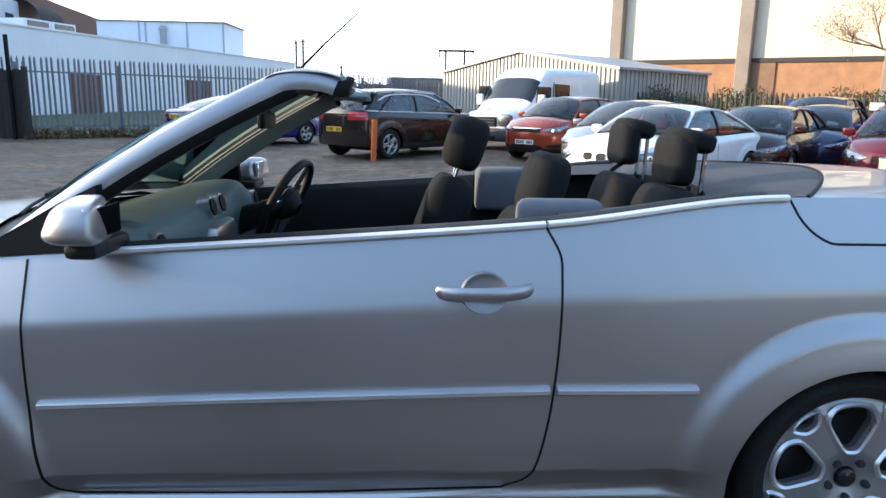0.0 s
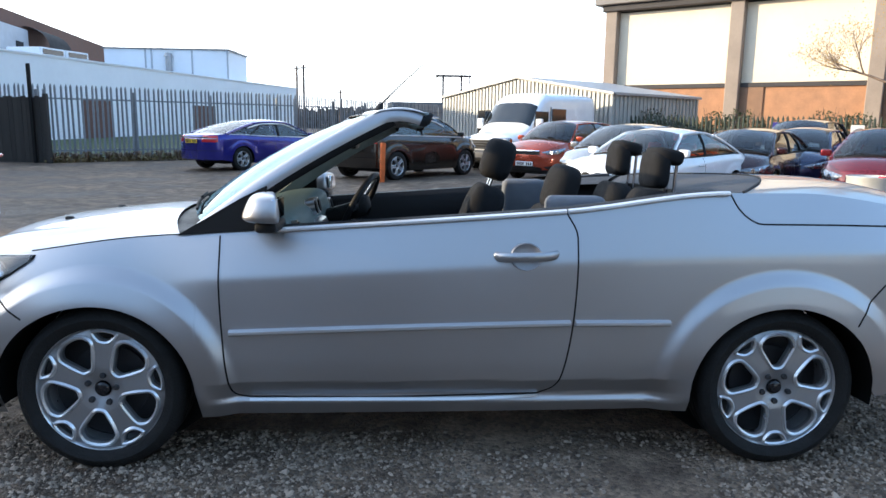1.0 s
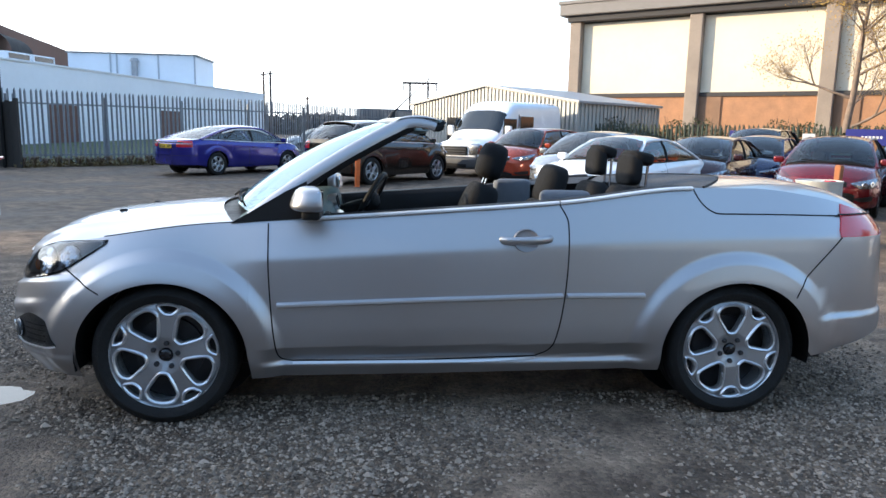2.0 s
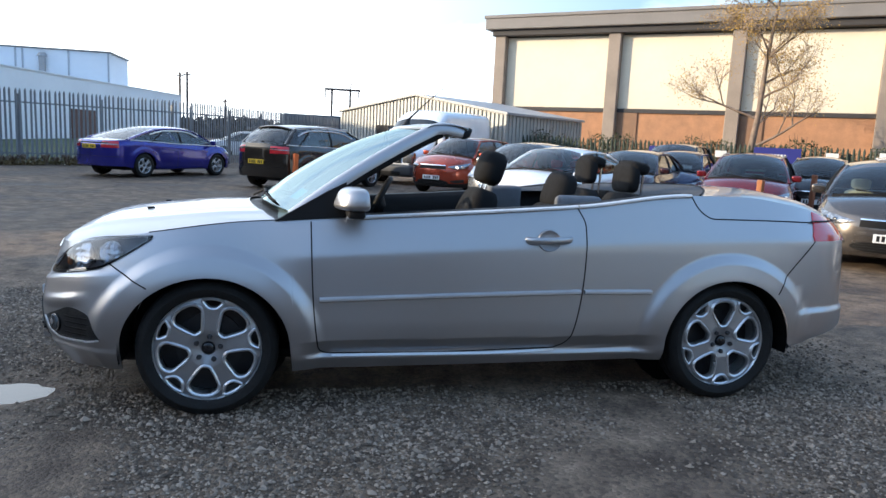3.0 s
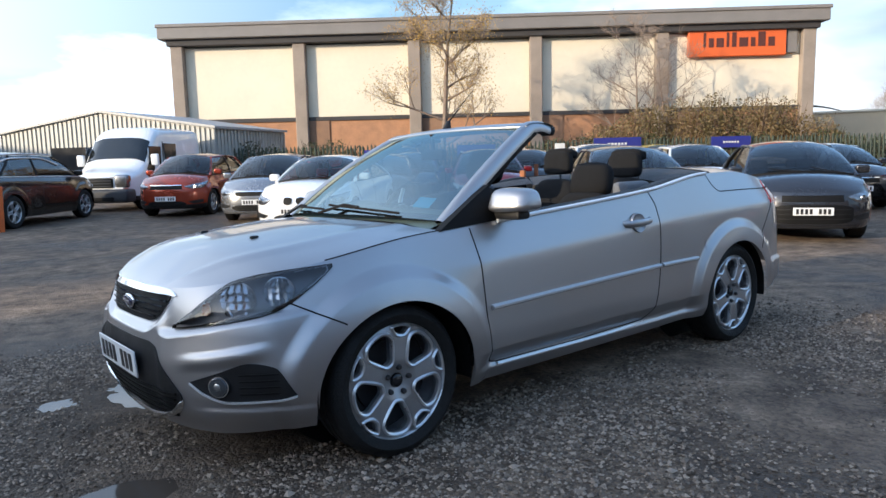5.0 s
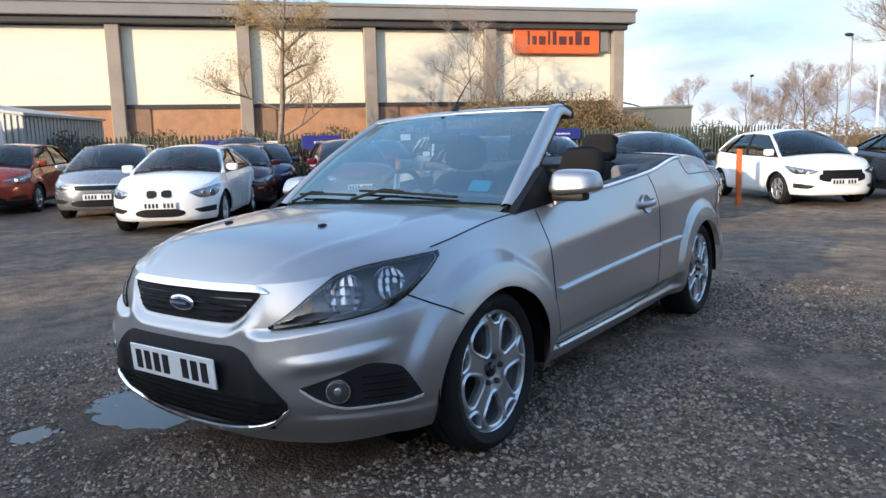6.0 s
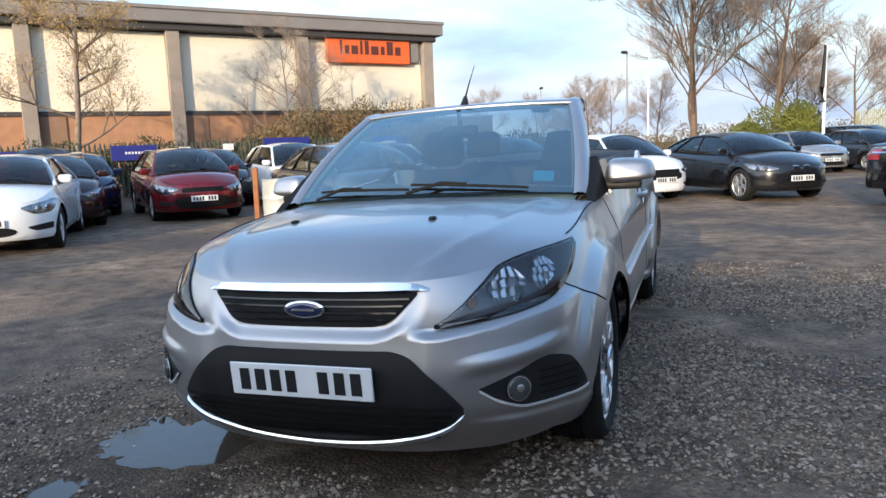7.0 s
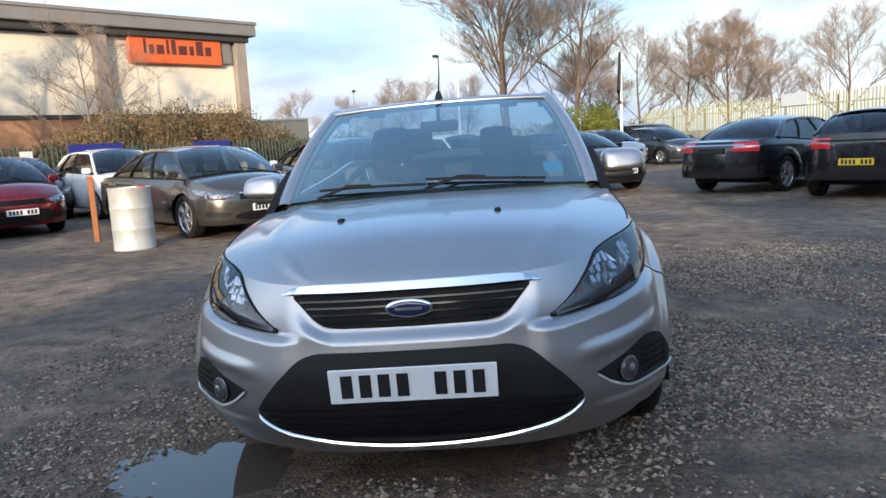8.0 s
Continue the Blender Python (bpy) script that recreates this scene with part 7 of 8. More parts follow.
parked_car((11.12, -8.55), -40, "black five-door hatchback with yellow rear plate", (0.005, 0.005, 0.008), 0.0, L=4.2, W=1.8, H=1.5, wb=2.6, fo=0.9, style="hatch", roof_r=3.4, glass_r=3.9, zdeck=1.08, rear_plate="yellow")
parked_car((11.2, 5.2), 227, "white five-door hatchback behind the bronze saloon", (0.78, 0.79, 0.80), 0.0, L=4.2, W=1.76, H=1.5, wb=2.58, fo=0.86, style="hatch", roof_r=3.4, glass_r=3.85, zdeck=1.06)
parked_car((-5.6, 34.4), 188, "white saloon car beyond the steel fence", (0.75, 0.77, 0.80), 0.0, L=4.5, W=1.78, H=1.44, wb=2.68, fo=0.9)


# ---- white van ----
M_VANWHITE = paint("van white", (0.78, 0.80, 0.82), 0.0)
M_VANGREY = mat("dark grey bumper plastic", (0.045, 0.047, 0.052), 0.6, 0, 0.15, 8)
van = thing("white_van", pose(1.9, 18.6, FAR_Z, 0, 0, 229 - 180), "white high-roof panel van with black bumper", "van", "parked cars")
VW, VL = 0.98, 5.4


def van_skin(u, v):
    """u from nose to tail, v over the top from side to side."""
    d = u * VL
    top = spl(d, (0, 0.12, 0.75, 1.15, 1.75, 2.3, 5.3, 5.4), (0.95, 1.08, 1.22, 1.45, 2.15, 2.44, 2.48, 2.40))
    half = VW * spl(d, (0, 0.1, 0.4, 1.0, 5.3, 5.4), (0.80, 0.88, 0.96, 1.0, 1.0, 0.97))
    s = 2 * v - 1
    a = abs(s)
    if a > 0.45:
        t = (a - 0.45) / 0.55
        y = half * (1 - 0.10 * (1 - t) ** 2 * (top / 2.48))
        z = 0.42 + (top - 0.14 - 0.42) * (1 - t)
    else:
        t = a / 0.45
        y = half * (0.90 if top > 1.9 else 0.93) * t ** 0.8
        z = top - 0.14 * t ** 3.5
    return Vector((d, math.copysign(y, s), z))


part("body", sheet(van_skin, 40, 40), M_VANWHITE, van, smooth=60)
part("nose", box(-0.02, 0.1, -0.80, 0.80, 0.45, 0.98, 0.05, seg=3), M_VANWHITE, van)
bumper = part("front_bumper", box(-0.16, 0.40, -0.96, 0.96, 0.26, 0.64, 0.09, seg=3), M_VANGREY, van)
part("bumper_intake", box(-0.175, -0.12, -0.55, 0.55, 0.32, 0.42, 0.01), M_SEAL, bumper)
part("grille", box(-0.07, 0.0, -0.50, 0.50, 0.68, 0.94, 0.03, seg=2), M_SEAL, van)
for k in range(3):
    part("grille_bar", box(-0.085, -0.05, -0.47, 0.47, 0.71 + 0.075 * k, 0.74 + 0.075 * k, 0.008), M_VANGREY, van)
part("bonnet_edge", box(-0.05, 0.02, -0.55, 0.55, 0.945, 0.985, 0.015), M_VANWHITE, van)
part("windscreen", sheet(lambda u, v: van_skin((1.20 + 0.50 * u) / VL, 0.5 + (v - 0.5) * 0.84) + Vector((-0.02, 0, 0.012)), 6, 12), M_DARKGLASS, van, smooth=170)
for sgn in (-1, 1):
    part("headlamp", box(-0.05, 0.14, min(sgn * 0.54, sgn * 0.93), max(sgn * 0.54, sgn * 0.93), 0.68, 1.04, 0.06, seg=3), M_WHITELENS, van)
    part("indicator", box(0.02, 0.16, min(sgn * 0.80, sgn * 0.945), max(sgn * 0.80, sgn * 0.945), 0.84, 1.02, 0.04, seg=2), M_ORANGE, van)
    part("cab_window", box(1.35, 2.15, sgn * 0.955 - 0.012, sgn * 0.955 + 0.012, 1.30, 1.85, 0.01), M_DARKGLASS, van)
    part("side_window", box(2.4, 3.3, sgn * 0.945 - 0.012, sgn * 0.945 + 0.012, 1.32, 1.95, 0.01), M_DARKGLASS, van)
    part("door_line", box(2.27, 2.29, sgn * 0.968 - 0.012, sgn * 0.968 + 0.012, 0.5, 2.0), M_SEAL, van)
    part("sill", box(0.4, 5.2, min(sgn * 0.80, sgn * 0.95), max(sgn * 0.80, sgn * 0.95), 0.28, 0.44, 0.02), M_BLACKPLASTIC, van)
    part("door_mirror", box(1.28, 1.42, min(sgn * 1.02, sgn * 1.24), max(sgn * 1.02, sgn * 1.24), 1.28, 1.62, 0.04, seg=2), M_VANWHITE, van)
    for xw in (0.95, 4.25):
        add_wheel(van, wheel_meshes("van", 0.34, 0.20, spoke_windows(6, 0.20, 0.5), 0), xw, sgn * 0.86, 0.34, sgn)
        bm = bmesh.new()
        add_grid(bm, lambda u, v: Vector((xw + 0.42 * v * math.cos(2 * math.pi * u), sgn * 0.955, 0.36 + 0.40 * v * math.sin(2 * math.pi * u))), 20, 1)
        part("arch_shadow", bm, M_SEAL, van)
plate_bars(van, "number_plate", pose(-0.135, 0, 0.45), M_PLATE)

# ---- steel drum and marker posts ----
M_DRUM = mat("weathered drum paint", (0.55, 0.54, 0.50), 0.45, 0.3, 0.15, 4, 0.05, 30)
drum = thing("steel_drum", pose(5.48, 5.17, FAR_Z), "pale grey steel oil drum with rolled rings", "drum")
prof = [(0.0, 0.012), (0.27, 0.012), (0.288, 0.0), (0.292, 0.02), (0.285, 0.03)]
for zr in (0.30, 0.60):
    prof += [(0.285, zr - 0.03), (0.289, zr - 0.012), (0.292, zr), (0.289, zr + 0.012), (0.285, zr + 0.03)]
prof += [(0.285, 0.86), (0.293, 0.875), (0.293, 0.89), (0.284, 0.89), (0.280, 0.872), (0.0, 0.868)]
bm = lathe(prof, 40)
bmesh.ops.rotate(bm, cent=(0, 0, 0), matrix=Matrix.Rotation(radians(90), 3, "X"), verts=bm.verts)
part("drum_body", bm, M_DRUM, drum)
part("bung", cyl((0.17, 0.05, 0.868), (0.17, 0.05, 0.884), 0.035), M_SATIN, drum)
part("red_cap", box(0.0, 0.12, -0.2, -0.1, 0.868, 0.9, 0.01), M_REDLENS, drum)
M_POSTORANGE = mat("orange painted timber", (0.62, 0.13, 0.025), 0.7, 0, 0.2, 6, 0.2, 60)
M_POSTFADE = mat("faded orange timber", (0.34, 0.13, 0.05), 0.8, 0, 0.25, 6, 0.2, 60)
M_POSTBROWN = mat("red-brown timber", (0.20, 0.07, 0.03), 0.8, 0, 0.25, 6, 0.2, 60)
for (x, y), h, mt, lab in (((-1.0, 13.98), 0.95, M_POSTORANGE, "orange painted timber marker post"), ((1.23, 17.2), 0.95, M_POSTBROWN, "faded red-brown timber marker post"),
                           ((11.05, 1.49), 1.1, M_POSTORANGE, "orange-red timber marker post"), ((6.55, 6.4), 1.05, M_POSTFADE, "faded orange-brown timber marker post"),
                           ((9.9, 9.3), 1.1, M_POSTBROWN, "dark brown timber marker post")):
    pb = thing("marker_post", pose(x, y, FAR_Z, 0, 2, 30), lab, "post", "marker posts")
    part("stake", box(-0.055, 0.055, -0.045, 0.045, -0.05, h, 0.012), mt, pb)
    part("post_cap", box(-0.058, 0.058, -0.048, 0.048, h - 0.06, h - 0.03, 0.004), mt, pb)

# ---- boards on the green fence ----
M_BLUEBOARD = mat("blue board", (0.022, 0.026, 0.20), 0.5, 0, 0.08, 3)
M_WHITEBOARD = mat("white board", (0.7, 0.7, 0.68), 0.5, 0, 0.08, 3)
for u0, u1, z0, z1 in ((-3.95, -2.75, 1.15, 1.56), (-0.55, 0.85, 1.18, 1.66), (4.4, 6.1, 1.35, 1.80), (8.6, 10.0, 1.35, 1.75)):
    bd = thing("fence_board", Matrix.Translation(uv(u0, 21.88, 0)) @ pose(0, 0, 0, 0, 0, GRID_YAW), "blue parking board with white lettering bars on the fence", "sign", "fence boards")
    part("panel", box(0, u1 - u0, -0.02, 0.02, z0, z1, 0.005), M_BLUEBOARD, bd, smooth=0)
    w = u1 - u0
    for k in range(6):
        part("lettering_bar", box(w * (0.30 + 0.07 * k), w * (0.345 + 0.07 * k), -0.028, -0.022, z0 + (z1 - z0) * 0.42, z0 + (z1 - z0) * 0.58), M_WHITEBOARD, bd, smooth=0)
for u0, z0 in ((-1.75, 1.28), (3.0, 1.42), (1.55, 1.35)):
    bd = thing("fence_board", Matrix.Translation(uv(u0, 21.9, 0)) @ pose(0, 0, 0, 0, 0, GRID_YAW), "small white notice board on the fence", "sign", "fence boards")
    part("panel", box(0, 0.36, -0.02, 0.01, z0, z0 + 0.22, 0.005), M_WHITEBOARD, bd, smooth=0)

bd = thing("fence_board", Matrix.Translation((25.62, -11.0, 0)) @ pose(0, 0, 0, 0, 0, 198.6), "large plain white board on the pale fence", "sign", "fence boards")
part("panel", box(0, 1.45, 0.06, 0.10, 1.93, 2.40, 0.005), M_WHITEBOARD, bd, smooth=0)

# ---- trees, hedge, far woods ----
M_BARK = mat("brown bark", (0.16, 0.105, 0.07), 0.9, 0, 0.3, 6, 0.4, 40)
M_TWIG = mat("pale brown twigs", (0.33, 0.25, 0.19), 0.9, 0, 0.3, 3)
M_BIRCH = mat("birch bark", (0.22, 0.16, 0.12), 0.85, 0, 0.4, 5, 0.3, 30)
M_LEAFBROWN = mat("dry brown leaves", (0.24, 0.15, 0.06), 0.8, 0, 0.5, 0.8, color2=(0.09, 0.085, 0.03))
M_LEAFGOLD = mat("thin golden leaves", (0.46, 0.29, 0.07), 0.8, 0, 0.3, 2)
M_LEAFDARK = mat("dark ivy leaves", (0.03, 0.04, 0.015), 0.7, 0, 0.4, 1.0, color2=(0.085, 0.085, 0.03))
M_LEAFGREEN = mat("evergreen leaves", (0.05, 0.08, 0.015), 0.6, 0, 0.5, 1.0, color2=(0.22, 0.22, 0.03))


def raw_mesh(name, verts, faces, material, parent, label="", smooth=True):
    me = bpy.data.meshes.new(name)
    me.from_pydata(verts, [], faces)
    me.materials.append(material)
    if smooth:
        me.shade_smooth()
    ob = new(name, me)
    ob.parent = parent
    return ob


def limb(verts, faces, pts, r0, r1, sides=5):
    k0 = len(verts)
    for i, p in enumerate(pts):
        d = (pts[min(i + 1, len(pts) - 1)] - pts[max(i - 1, 0)]).normalized()
        s = d.cross(Vector((0.3, 0.9, 0.2))).normalized()
        t = d.cross(s)
        r = r0 + (r1 - r0) * i / (len(pts) - 1)
        for j in range(sides):
            a = 2 * math.pi * j / sides
            verts.append(tuple(p + (s * math.cos(a) + t * math.sin(a)) * r))
    for i in range(len(pts) - 1):
        for j in range(sides):
            a, b = k0 + i * sides + j, k0 + i * sides + (j + 1) % sides
            faces.append((a, b, b + sides, a + sides))


def grow(rnd, p, d, length, r, level, out, droop=0.0, spread=0.6, kids=3):
    steps = 4
    pts = [p]
    for k in range(steps):
        d = (d + Vector((rnd.uniform(-1, 1), rnd.uniform(-1, 1), rnd.uniform(-0.5, 0.7))) * 0.14 + Vector((0, 0, -droop * (1 if level <= 2 else 0.1)))).normalized()
        pts.append(pts[-1] + d * length / steps)
    out.append((level, pts, r, r * 0.6))
    if level == 0:
        return
    for k in range(kids + (1 if rnd.random() < 0.5 else 0)):
        f = rnd.uniform(0.35, 1.0)
        i = min(int(f * steps), steps - 1)
        base = pts[i].lerp(pts[i + 1], f * steps - i)
        side = Vector((rnd.uniform(-1, 1), rnd.uniform(-1, 1), rnd.uniform(-0.2, 0.6))).normalized()
        nd = (d + side * spread * rnd.uniform(0.7, 1.4)).normalized()
        grow(rnd, base, nd, length * rnd.uniform(0.55, 0.78), r * 0.5, level - 1, out, droop, spread, kids)


def bare_tree(name, m, height, seed, label, bark, twig, levels=5, droop=0.0, spread=0.7, trunk_r=0.16, lean=(0, 0), leaves=0, leaf_mat=None, trunk_part=0.45, kids=3, sprays=0, fall=0.3, rise=0.55, reach=0.30, wisp=0.0055):
    rnd = random.Random(seed)
    tree = thing(name, m, label, "tree", "trees")
    out = []
    p, d = Vector((0, 0, -0.1)), Vector((lean[0], lean[1], 1)).normalized()
    pts = [p]
    for k in range(8):
        d = (d + Vector((rnd.uniform(-1, 1), rnd.uniform(-1, 1), 0.6)) * 0.05).normalized()
        pts.append(pts[-1] + d * height * 0.9 / 8)
    out.append((9, pts, trunk_r, trunk_r * 0.2))
    n = 11
    for k in range(n):
        f = trunk_part * 0.7 + (1 - trunk_part * 0.7) * (k + rnd.random() * 0.6) / n
        i = min(int(f * 8), 7)
        base = pts[i].lerp(pts[i + 1], min(f * 8 - i, 1))
        a = rnd.random() * 6.28
        nd = Vector((math.cos(a), math.sin(a), rise + 0.5 * f)).normalized()
        grow(rnd, base, nd, height * reach * (1.15 - 0.6 * f), trunk_r * 0.42 * (1.1 - 0.7 * f), levels - 2, out, droop, spread, kids)
    tv, tf, cv, cf = [], [], [], []
    ends = []
    for level, q, r0, r1 in out:
        if level >= 2:
            limb(tv, tf, q, max(r0, 0.012), max(r1, 0.008), 6 if level == 9 else 4)
            if level in (2, 3):
                ends += q[1:]
        else:
            limb(cv, cf, q, max(r0, 0.006), 0.003, 3)
            ends += q[1:]
    for k in range(sprays):
        c = rnd.choice(ends)
        e = (Vector((rnd.gauss(0, 1), rnd.gauss(0, 1), rnd.gauss(0, 0.7) + fall))).normalized() * height * rnd.uniform(0.025, 0.085)
        w = e.cross(Vector((rnd.uniform(-1, 1), rnd.uniform(-1, 1), 0.3))).normalized() * wisp
        b = len(cv)
        cv += [tuple(c - w), tuple(c + w), tuple(c + e)]
        cf.append((b, b + 1, b + 2))
    raw_mesh("trunk", tv, tf, bark, tree)
    raw_mesh("crown", cv, cf, twig, tree)
    if leaves:
        lv, lf = [], []
        for k in range(leaves):
            c = rnd.choice(ends) + Vector((rnd.gauss(0, 0.28), rnd.gauss(0, 0.28), rnd.gauss(0, 0.28)))
            s = rnd.uniform(0.015, 0.035)
            e1 = Vector((rnd.uniform(-1, 1), rnd.uniform(-1, 1), rnd.uniform(-1, 1))).normalized() * s
            e2 = e1.cross(Vector((rnd.uniform(-1, 1), rnd.uniform(-1, 1), rnd.uniform(-1, 1)))).normalized() * s
            b = len(lv)
            lv += [tuple(c + e1), tuple(c + e2), tuple(c - e1), tuple(c - e2)]
            lf.append((b, b + 1, b + 2, b + 3))
        raw_mesh("leaf_cover", lv, lf, leaf_mat, tree, smooth=False)
    return tree


bare_tree("birch_tree", pose(17.1, 22.3, FAR_Z), 9.4, 3, "slender leaning birch with thin golden twigs", M_BIRCH, M_TWIG, 6, 0.0, 0.75, 0.17, (0.10, -0.07), 11000, M_LEAFGOLD, 0.28, 3, sprays=3000, fall=-0.5, rise=0.30, reach=0.19, wisp=0.005)
bare_tree("sapling_tree", pose(25.6, 17.6, FAR_Z), 7.2, 8, "thin bare tree before the shop wall", M_BIRCH, M_TWIG, 5, 0.02, 0.7, 0.09, (0.06, 0.05), 0, None, 0.4, sprays=1500)
bare_tree("sapling_tree", pose(26.3, 16.4, FAR_Z), 6.4, 9, "thin bare forked tree before the shop wall", M_BIRCH, M_TWIG, 5, 0.0, 0.7, 0.08, (-0.05, 0.10), 0, None, 0.4, sprays=1200)
big = bare_tree("bare_tree", pose(35.5, -0.2, FAR_Z), 12.5, 21, "tall bare winter tree with spreading crown", M_BARK, M_TWIG, 7, 0.0, 0.7, 0.20, (0, 0), 0, None, 0.20, 4, sprays=9000, fall=0.5, rise=1.0, reach=0.33, wisp=0.007)
two = bare_tree("bare_tree", pose(40.0, -4.2, FAR_Z), 11, 22, "bare winter tree with upright limbs", M_BARK, M_TWIG, 6, 0.0, 0.7, 0.17, (0, -0.05), 0, None, 0.22, 4, sprays=2500, fall=0.4, rise=0.8, reach=0.33, wisp=0.007)
rnd = random.Random(77)
for k in range(13):
    x, y = 52 - 1.3 * k + rnd.uniform(-3, 3), -6.5 - 3.1 * k + rnd.uniform(-1, 1)
    s = rnd.uniform(0.55, 0.8)
    src = two if k % 3 else big
    c = copy_thing(src, pose(x, y, FAR_Z, 0, 0, rnd.uniform(0, 360)))
    c.scale = (s, s, s)
for x, y, s in ((70, 22, 0.6), (74, 17, 0.55), (68, 13, 0.5), (80, 10, 0.7), (62, 9.5, 0.6), (58, 3.4, 0.55)):
    c = copy_thing(two, pose(x, y, FAR_Z, 0, 0, x * 37 % 360))
    c.scale = (s, s, s)


def leaf_mass(name, m, blobs, count, size, material, label, seed, category="hedge", kind=""):
    """Small leaves over a lumpy volume of several rounded blobs."""
    rnd = random.Random(seed)
    hedge = thing(name, m, label, category, kind=kind)
    lv, lf = [], []
    for k in range(count):
        (bx, by, bz), (rx, ry, rz) = rnd.choice(blobs)
        v = Vector((rnd.gauss(0, 1), rnd.gauss(0, 1), rnd.gauss(0, 1))).normalized()
        q = rnd.random() ** 0.25 * (1 + 0.18 * noise.noise(v * 2.3 + Vector((bx, by, 0))))
        c = Vector((bx + v.x * rx * q, by + v.y * ry * q, max(bz + v.z * rz * q, 0.02)))
        s = size * rnd.uniform(0.5, 1.3)
        e1 = Vector((rnd.uniform(-1, 1), rnd.uniform(-1, 1), rnd.uniform(-1, 1))).normalized() * s
        e2 = e1.cross(Vector((rnd.uniform(-1, 1), rnd.uniform(-1, 1), rnd.uniform(-1, 1)))).normalized() * s * 0.6
        b = len(lv)
        lv += [tuple(c + e1), tuple(c + e2), tuple(c - e1), tuple(c - e2)]
        lf.append((b, b + 1, b + 2, b + 3))
    tagged(raw_mesh("foliage", lv, lf, material, hedge, smooth=False), kind="stuff")
    tv, tf = [], []
    for (bx, by, bz), (rx, ry, rz) in blobs:
        for k in range(14):
            a = rnd.random() * 6.28
            e = Vector((bx + rx * 0.9 * math.cos(a) * rnd.random(), by + ry * 0.9 * math.sin(a), bz + rz * rnd.uniform(0.3, 1.15)))
            limb(tv, tf, [Vector((bx, by, 0)), Vector((bx, by, 0)).lerp(e, 0.5) + Vector((0, 0, 0.2)), e], 0.03, 0.006, 4)
    raw_mesh("stem", tv, tf, M_BARK, hedge)
    return hedge


hb = []
for k in range(20):
    u = 5.0 + 9.8 * k / 19
    top = spl(u, (5.0, 6.8, 9.5, 12.5, 14.0, 14.8), (2.0, 3.0, 3.4, 3.35, 2.7, 2.0)) + 0.2 * math.sin(k * 2.1)
    hb.append(((u - 5, 0.4 * math.sin(k * 1.3), top * 0.5), (0.85, 1.2, top * 0.52)))
leaf_mass("hedge", Matrix.Translation(uv(5.0, 26, FAR_Z)) @ pose(0, 0, 0, 0, 0, GRID_YAW), hb, 48000, 0.05, M_LEAFBROWN, "overgrown brown and olive winter hedge", 31)
leaf_mass("low_scrub", Matrix.Translation(uv(-9.5, 23.2, FAR_Z)) @ pose(0, 0, 0, 0, 0, GRID_YAW), [((k * 0.85, 0.3 * math.sin(k), 0.95), (0.80, 0.45, 0.95 + 0.22 * math.sin(k * 1.7))) for k in range(33)], 52000, 0.05, M_LEAFDARK, "low dark green scrub behind the green fence", 32)
weeds = []
for k in range(26):
    f = k / 25
    weeds.append(((6.4 * f, 5.5 * f - 0.1, 0.10), (0.35, 0.25, 0.14 + 0.07 * math.sin(k * 2.7))))
leaf_mass("fence_weeds", pose(-11.7, 19.75, FAR_Z), weeds, 3500, 0.045, M_LEAFBROWN, "low dry weeds along the foot of the steel fence", 36, "weeds", "stuff")
leaf_mass("ivy_bush", pose(30.5, -3.7, FAR_Z), [((0, 0, 1.3), (1.2, 1.6, 1.5)), ((0.3, 1.2, 1.0), (1.0, 1.0, 1.0)), ((0, -0.9, 1.6), (0.9, 0.9, 1.2))], 20000, 0.055, M_LEAFGREEN, "dense green evergreen bush", 33, "bush")
leaf_mass("scrub_bank", pose(38, 2.5, FAR_Z), [((k * 0.4, 1.9 * k - 10, 0.9), (1.4, 1.4, 1.2 + 0.4 * math.sin(k * 2.2))) for k in range(9)], 26000, 0.055, M_LEAFBROWN, "brown brushwood under the far trees", 34, "bush")
far = []
for k in range(60):
    a = radians(60 + 62 * k / 59)
    far.append(((135 * math.cos(a), 135 * math.sin(a), 1.5), (5, 5, 2.2 + 1.3 * noise.noise(Vector((k * 0.35, 0, 0))))))
leaf_mass("distant_woods", pose(0, 0, FAR_Z), far, 16000, 0.7, mat("distant woods", (0.07, 0.065, 0.06), 0.95, 0, 0.3, 0.1), "low dark line of distant woods", 35, "woods", "stuff")

# ---- poles, masts, far buildings ----
M_POLE = mat("grey steel pole", (0.30, 0.31, 0.33), 0.5, 0.4, 0.1, 3)
M_WHITEPOLE = mat("white mast", (0.75, 0.76, 0.78), 0.5, 0, 0.06, 3)


def lamp_post(x, y, h, label, yaw=180, material=None):
    lp = thing("lamp_post", pose(x, y, FAR_Z, 0, 0, yaw), label, "street lamp", "lamp posts")
    part("column", cyl((0, 0, 0), (0, 0, h), 0.09, 0.05, 10), material or M_POLE, lp)
    part("bracket", tube([(0, 0, h - 0.05), (0.2, 0, h + 0.05), (0.35, 0, h + 0.05)], 0.03, 6), material or M_POLE, lp)
    part("lantern", box(0.15, 0.65, -0.16, 0.16, h - 0.02, h + 0.16, 0.05, seg=2), M_TRIM, lp)


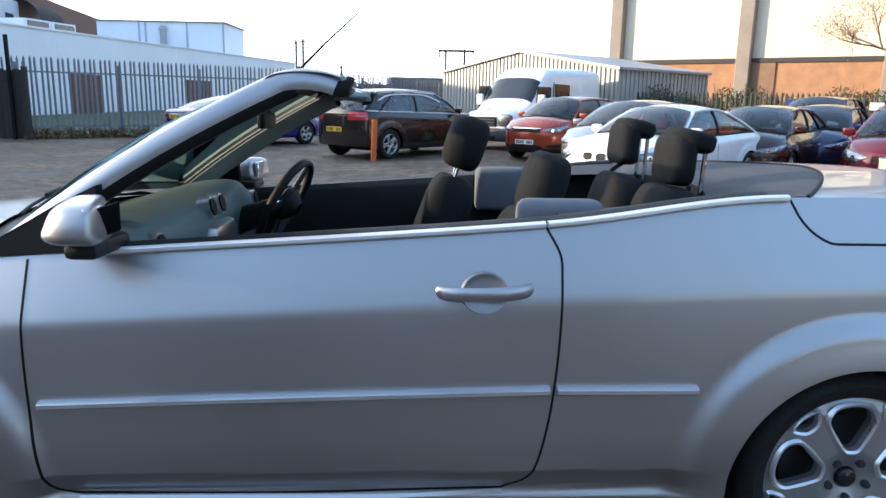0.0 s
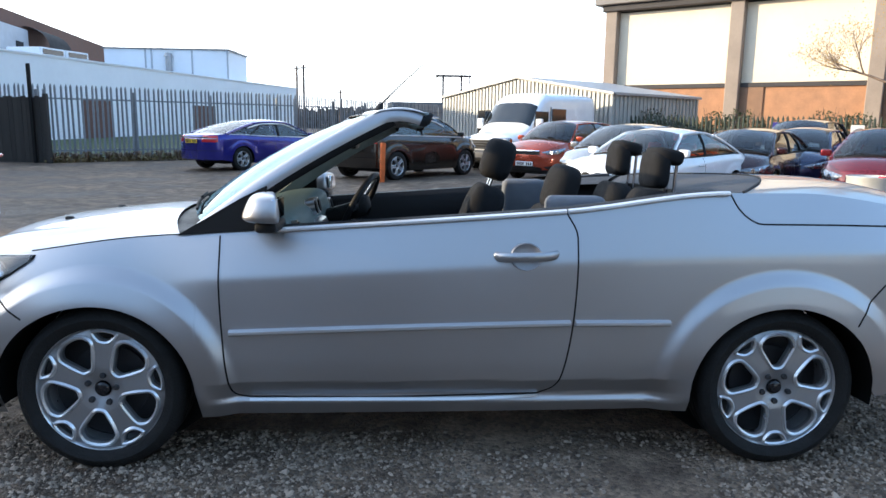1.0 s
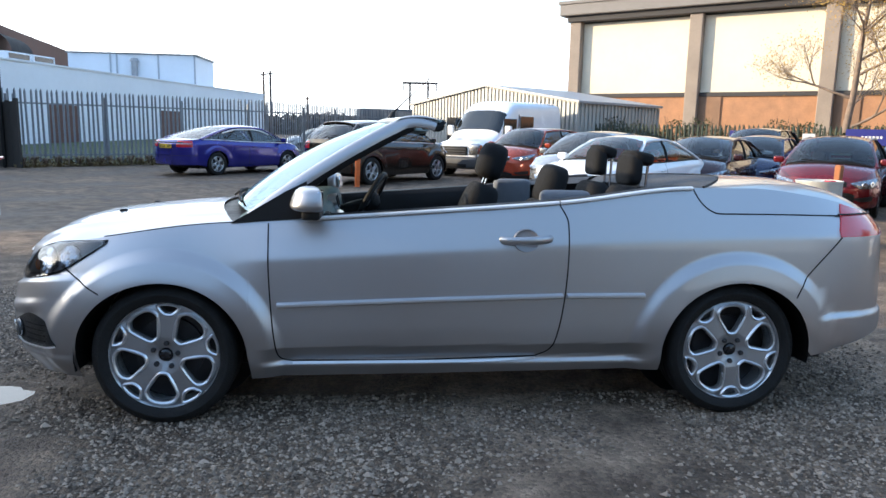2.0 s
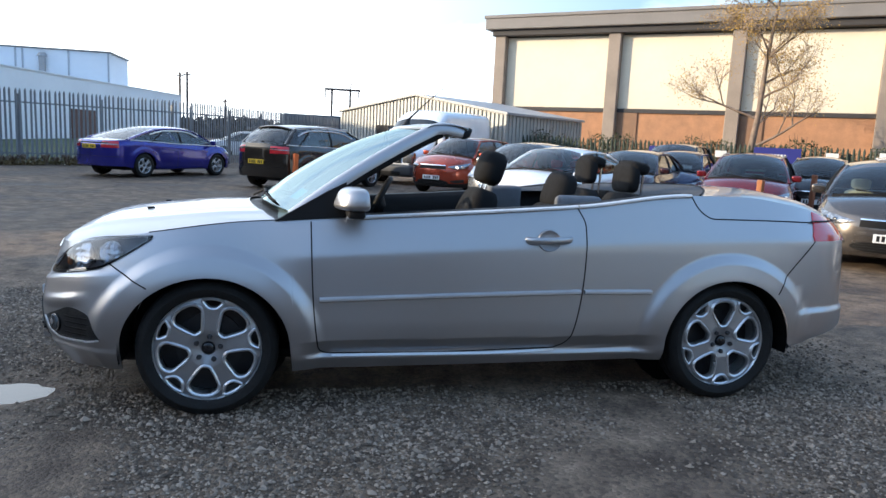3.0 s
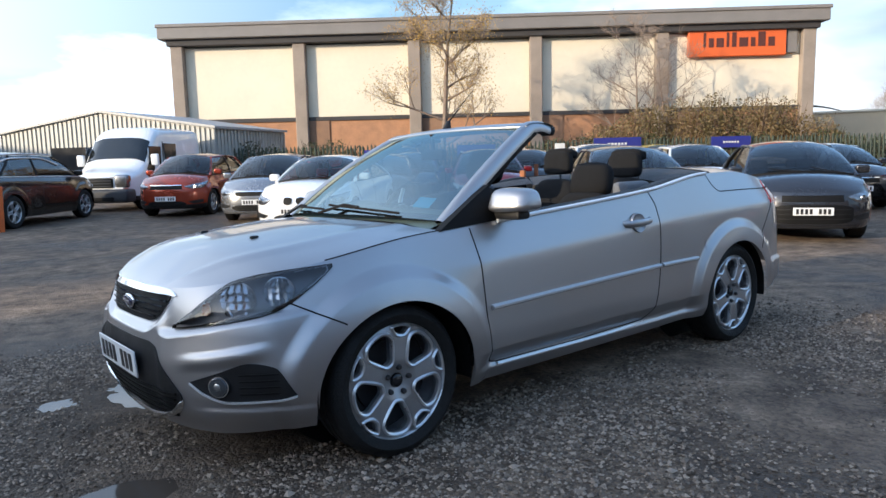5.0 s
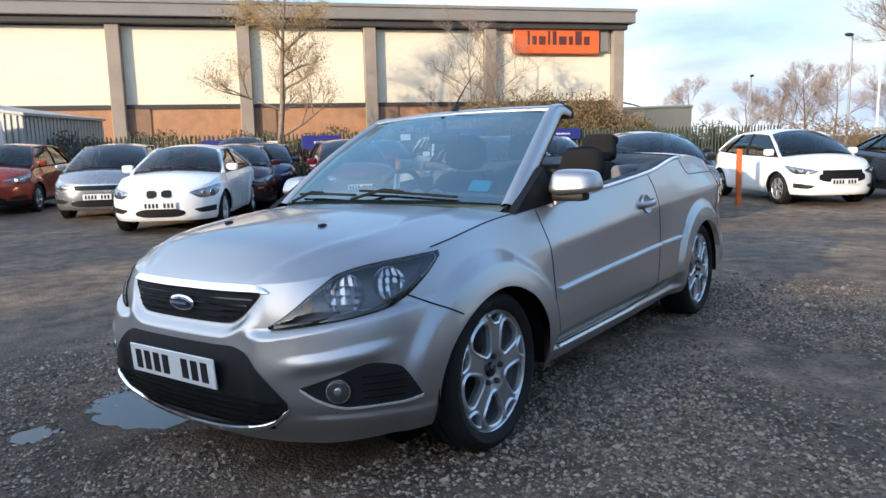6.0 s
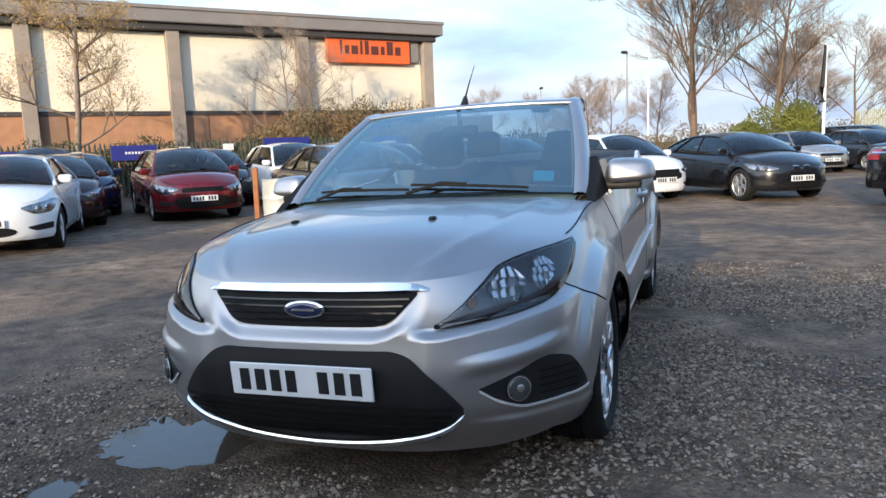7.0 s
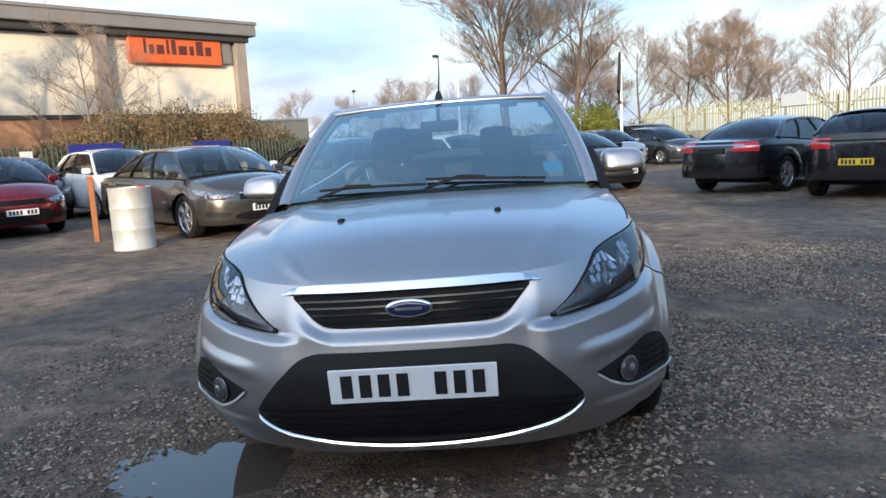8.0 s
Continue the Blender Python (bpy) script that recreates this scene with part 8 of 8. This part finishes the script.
lamp_post(47.9, 4.6, 7.35, "grey steel floodlight post", 160)
lamp_post(64.4, 14.5, 6.6, "grey steel floodlight post", 200)
lamp_post(55.6, 3.8, 11.3, "tall white steel mast with a short arm", 270, M_WHITEPOLE)
fp = thing("banner_pole", pose(28.7, -5.3, FAR_Z), "white pole with a furled dark flag", "flagpole")
part("pole", cyl((0, 0, 0), (0, 0, 4.9), 0.07, 0.045, 10), M_WHITEPOLE, fp)
part("furled_flag", tube([(0.0, 0.06, 2.6), (0, 0.10, 3.2), (0, 0.05, 4.2), (0, 0.03, 4.85)], lambda t: 0.12 - 0.06 * t, 8), M_TRIM, fp)
tb = thing("tan_building", pose(51.5, 15.5, FAR_Z, 0, 0, 109), "low tan-coloured building with a dark curved roof beyond the hedge", "building")
part("wall", box(0, 7.5, -8, 0, 0, 3.75), mat("tan wall", (0.62, 0.50, 0.34), 0.85, 0, 0.08, 0.6), tb, smooth=0)
part("curved_roof", sheet(lambda u, v: Vector((3.2 + 6.5 * u, -6 + 4 * v, 3.75 + 0.75 * math.sin(math.pi * u))), 14, 2), mat("dark roof", (0.05, 0.06, 0.065), 0.6), tb)
part("eaves", box(-0.1, 7.6, -8.1, 0.1, 3.72, 3.86), M_CREAM, tb, smooth=0)
ct = thing("storage_container", pose(-1.7, 38.8, FAR_Z, 0, 0, 8), "dark blue-grey steel storage container", "container")
part("container_body", box(0, 4.2, 0, 2.4, 0, 2.6, 0.03), mat("container blue", (0.05, 0.07, 0.10), 0.6, 0.1, 0.15, 2), ct, smooth=0)
for k in range(26):
    part("container_rib", box(0.05 + k * 0.16, 0.12 + k * 0.16, -0.03, 0.0, 0.1, 2.5), mat("container rib", (0.05, 0.07, 0.10), 0.6) if k == 0 else bpy.data.materials["container rib"], ct, smooth=0)
M_RUST = mat("rusty steel", (0.13, 0.10, 0.09), 0.8, 0.2, 0.2, 2)
gt = thing("steel_gantry", pose(3.2, 66.5, FAR_Z), "rusty steel gantry frame over the far yard", "gantry")
for x in (-1.0, 0.75):
    part("upright", box(x - 0.1, x + 0.1, -0.1, 0.1, 0, 5.85), M_RUST, gt, smooth=0)
part("beam", box(-1.7, 1.7, -0.1, 0.1, 5.75, 5.95), M_RUST, gt, smooth=0)
part("hanger", box(-1.65, -1.55, -0.06, 0.06, 5.0, 5.8), M_RUST, gt, smooth=0)
part("hanger", box(1.5, 1.62, -0.06, 0.06, 5.1, 5.8), M_RUST, gt, smooth=0)
part("lamp_stub", cyl((0.7, 0, 5.9), (0.85, 0, 6.5), 0.05), M_RUST, gt)
for x, y, h in ((-11.0, 62, 6.2), (-10.4, 62, 6.3), (-8.0, 70, 4.5)):
    pl = thing("utility_pole", pose(x, y, FAR_Z), "thin dark utility pole in the distance", "pole", "utility poles")
    part("shaft", cyl((0, 0, 0), (0, 0, h), 0.12, 0.09, 8), M_RUST, pl)
    part("cross_arm", box(-0.3, 0.3, -0.05, 0.05, h - 0.3, h - 0.2), M_RUST, pl, smooth=0)

# ---- wire trolley at the edge of the yard ----
M_WIRE = mat("zinc wire", (0.45, 0.47, 0.50), 0.35, 0.8, 0.1, 8)
tr = thing("wire_trolley", pose(-4.95, 4.0, FAR_Z, 0, 0, 12), "zinc wire shopping trolley with a red handle bar", "trolley")
for sgn in (-1, 1):
    for k in range(9):
        z = 0.42 + 0.07 * k
        part("wire", tube([(-0.42, sgn * 0.26, z), (0.40, sgn * (0.26 - 0.05), z + 0.02)], 0.004, 5), M_WIRE, tr)
    for k in range(12):
        x = -0.42 + 0.82 * k / 11
        part("wire", tube([(x, sgn * 0.25, 0.42), (x, sgn * 0.25, 1.0)], 0.004, 5), M_WIRE, tr)
    part("leg", tube([(0.40, sgn * 0.25, 1.02), (0.34, sgn * 0.25, 0.5), (0.30, sgn * 0.25, 0.16), (-0.40, sgn * 0.22, 0.16)], 0.013, 8), M_WIRE, tr)
    for x in (-0.36, 0.30):
        part("castor", cyl((x, sgn * 0.23 - 0.015, 0.065), (x, sgn * 0.23 + 0.015, 0.065), 0.065, None, 16), M_TRIM, tr)
        part("castor_fork", box(x - 0.02, x + 0.02, sgn * 0.23 - 0.022, sgn * 0.23 + 0.022, 0.07, 0.17), M_WIRE, tr)
for k in range(10):
    part("wire", tube([(-0.42, -0.25, 0.42 + 0.06 * k), (-0.42, 0.25, 0.42 + 0.06 * k)], 0.004, 5), M_WIRE, tr)
    part("wire", tube([(0.40, -0.25, 0.42 + 0.06 * k), (0.40, 0.25, 0.42 + 0.06 * k)], 0.004, 5), M_WIRE, tr)
    part("wire", tube([(-0.42, -0.25 + 0.055 * k, 0.42), (0.40, -0.25 + 0.055 * k, 0.44)], 0.004, 5), M_WIRE, tr)
part("handle_bar", tube([(0.46, -0.27, 1.05), (0.46, 0.27, 1.05)], 0.018, 10), M_REDLENS, tr)
part("handle_panel", box(0.40, 0.42, -0.24, 0.24, 0.94, 1.06, 0.008), M_REDLENS, tr)
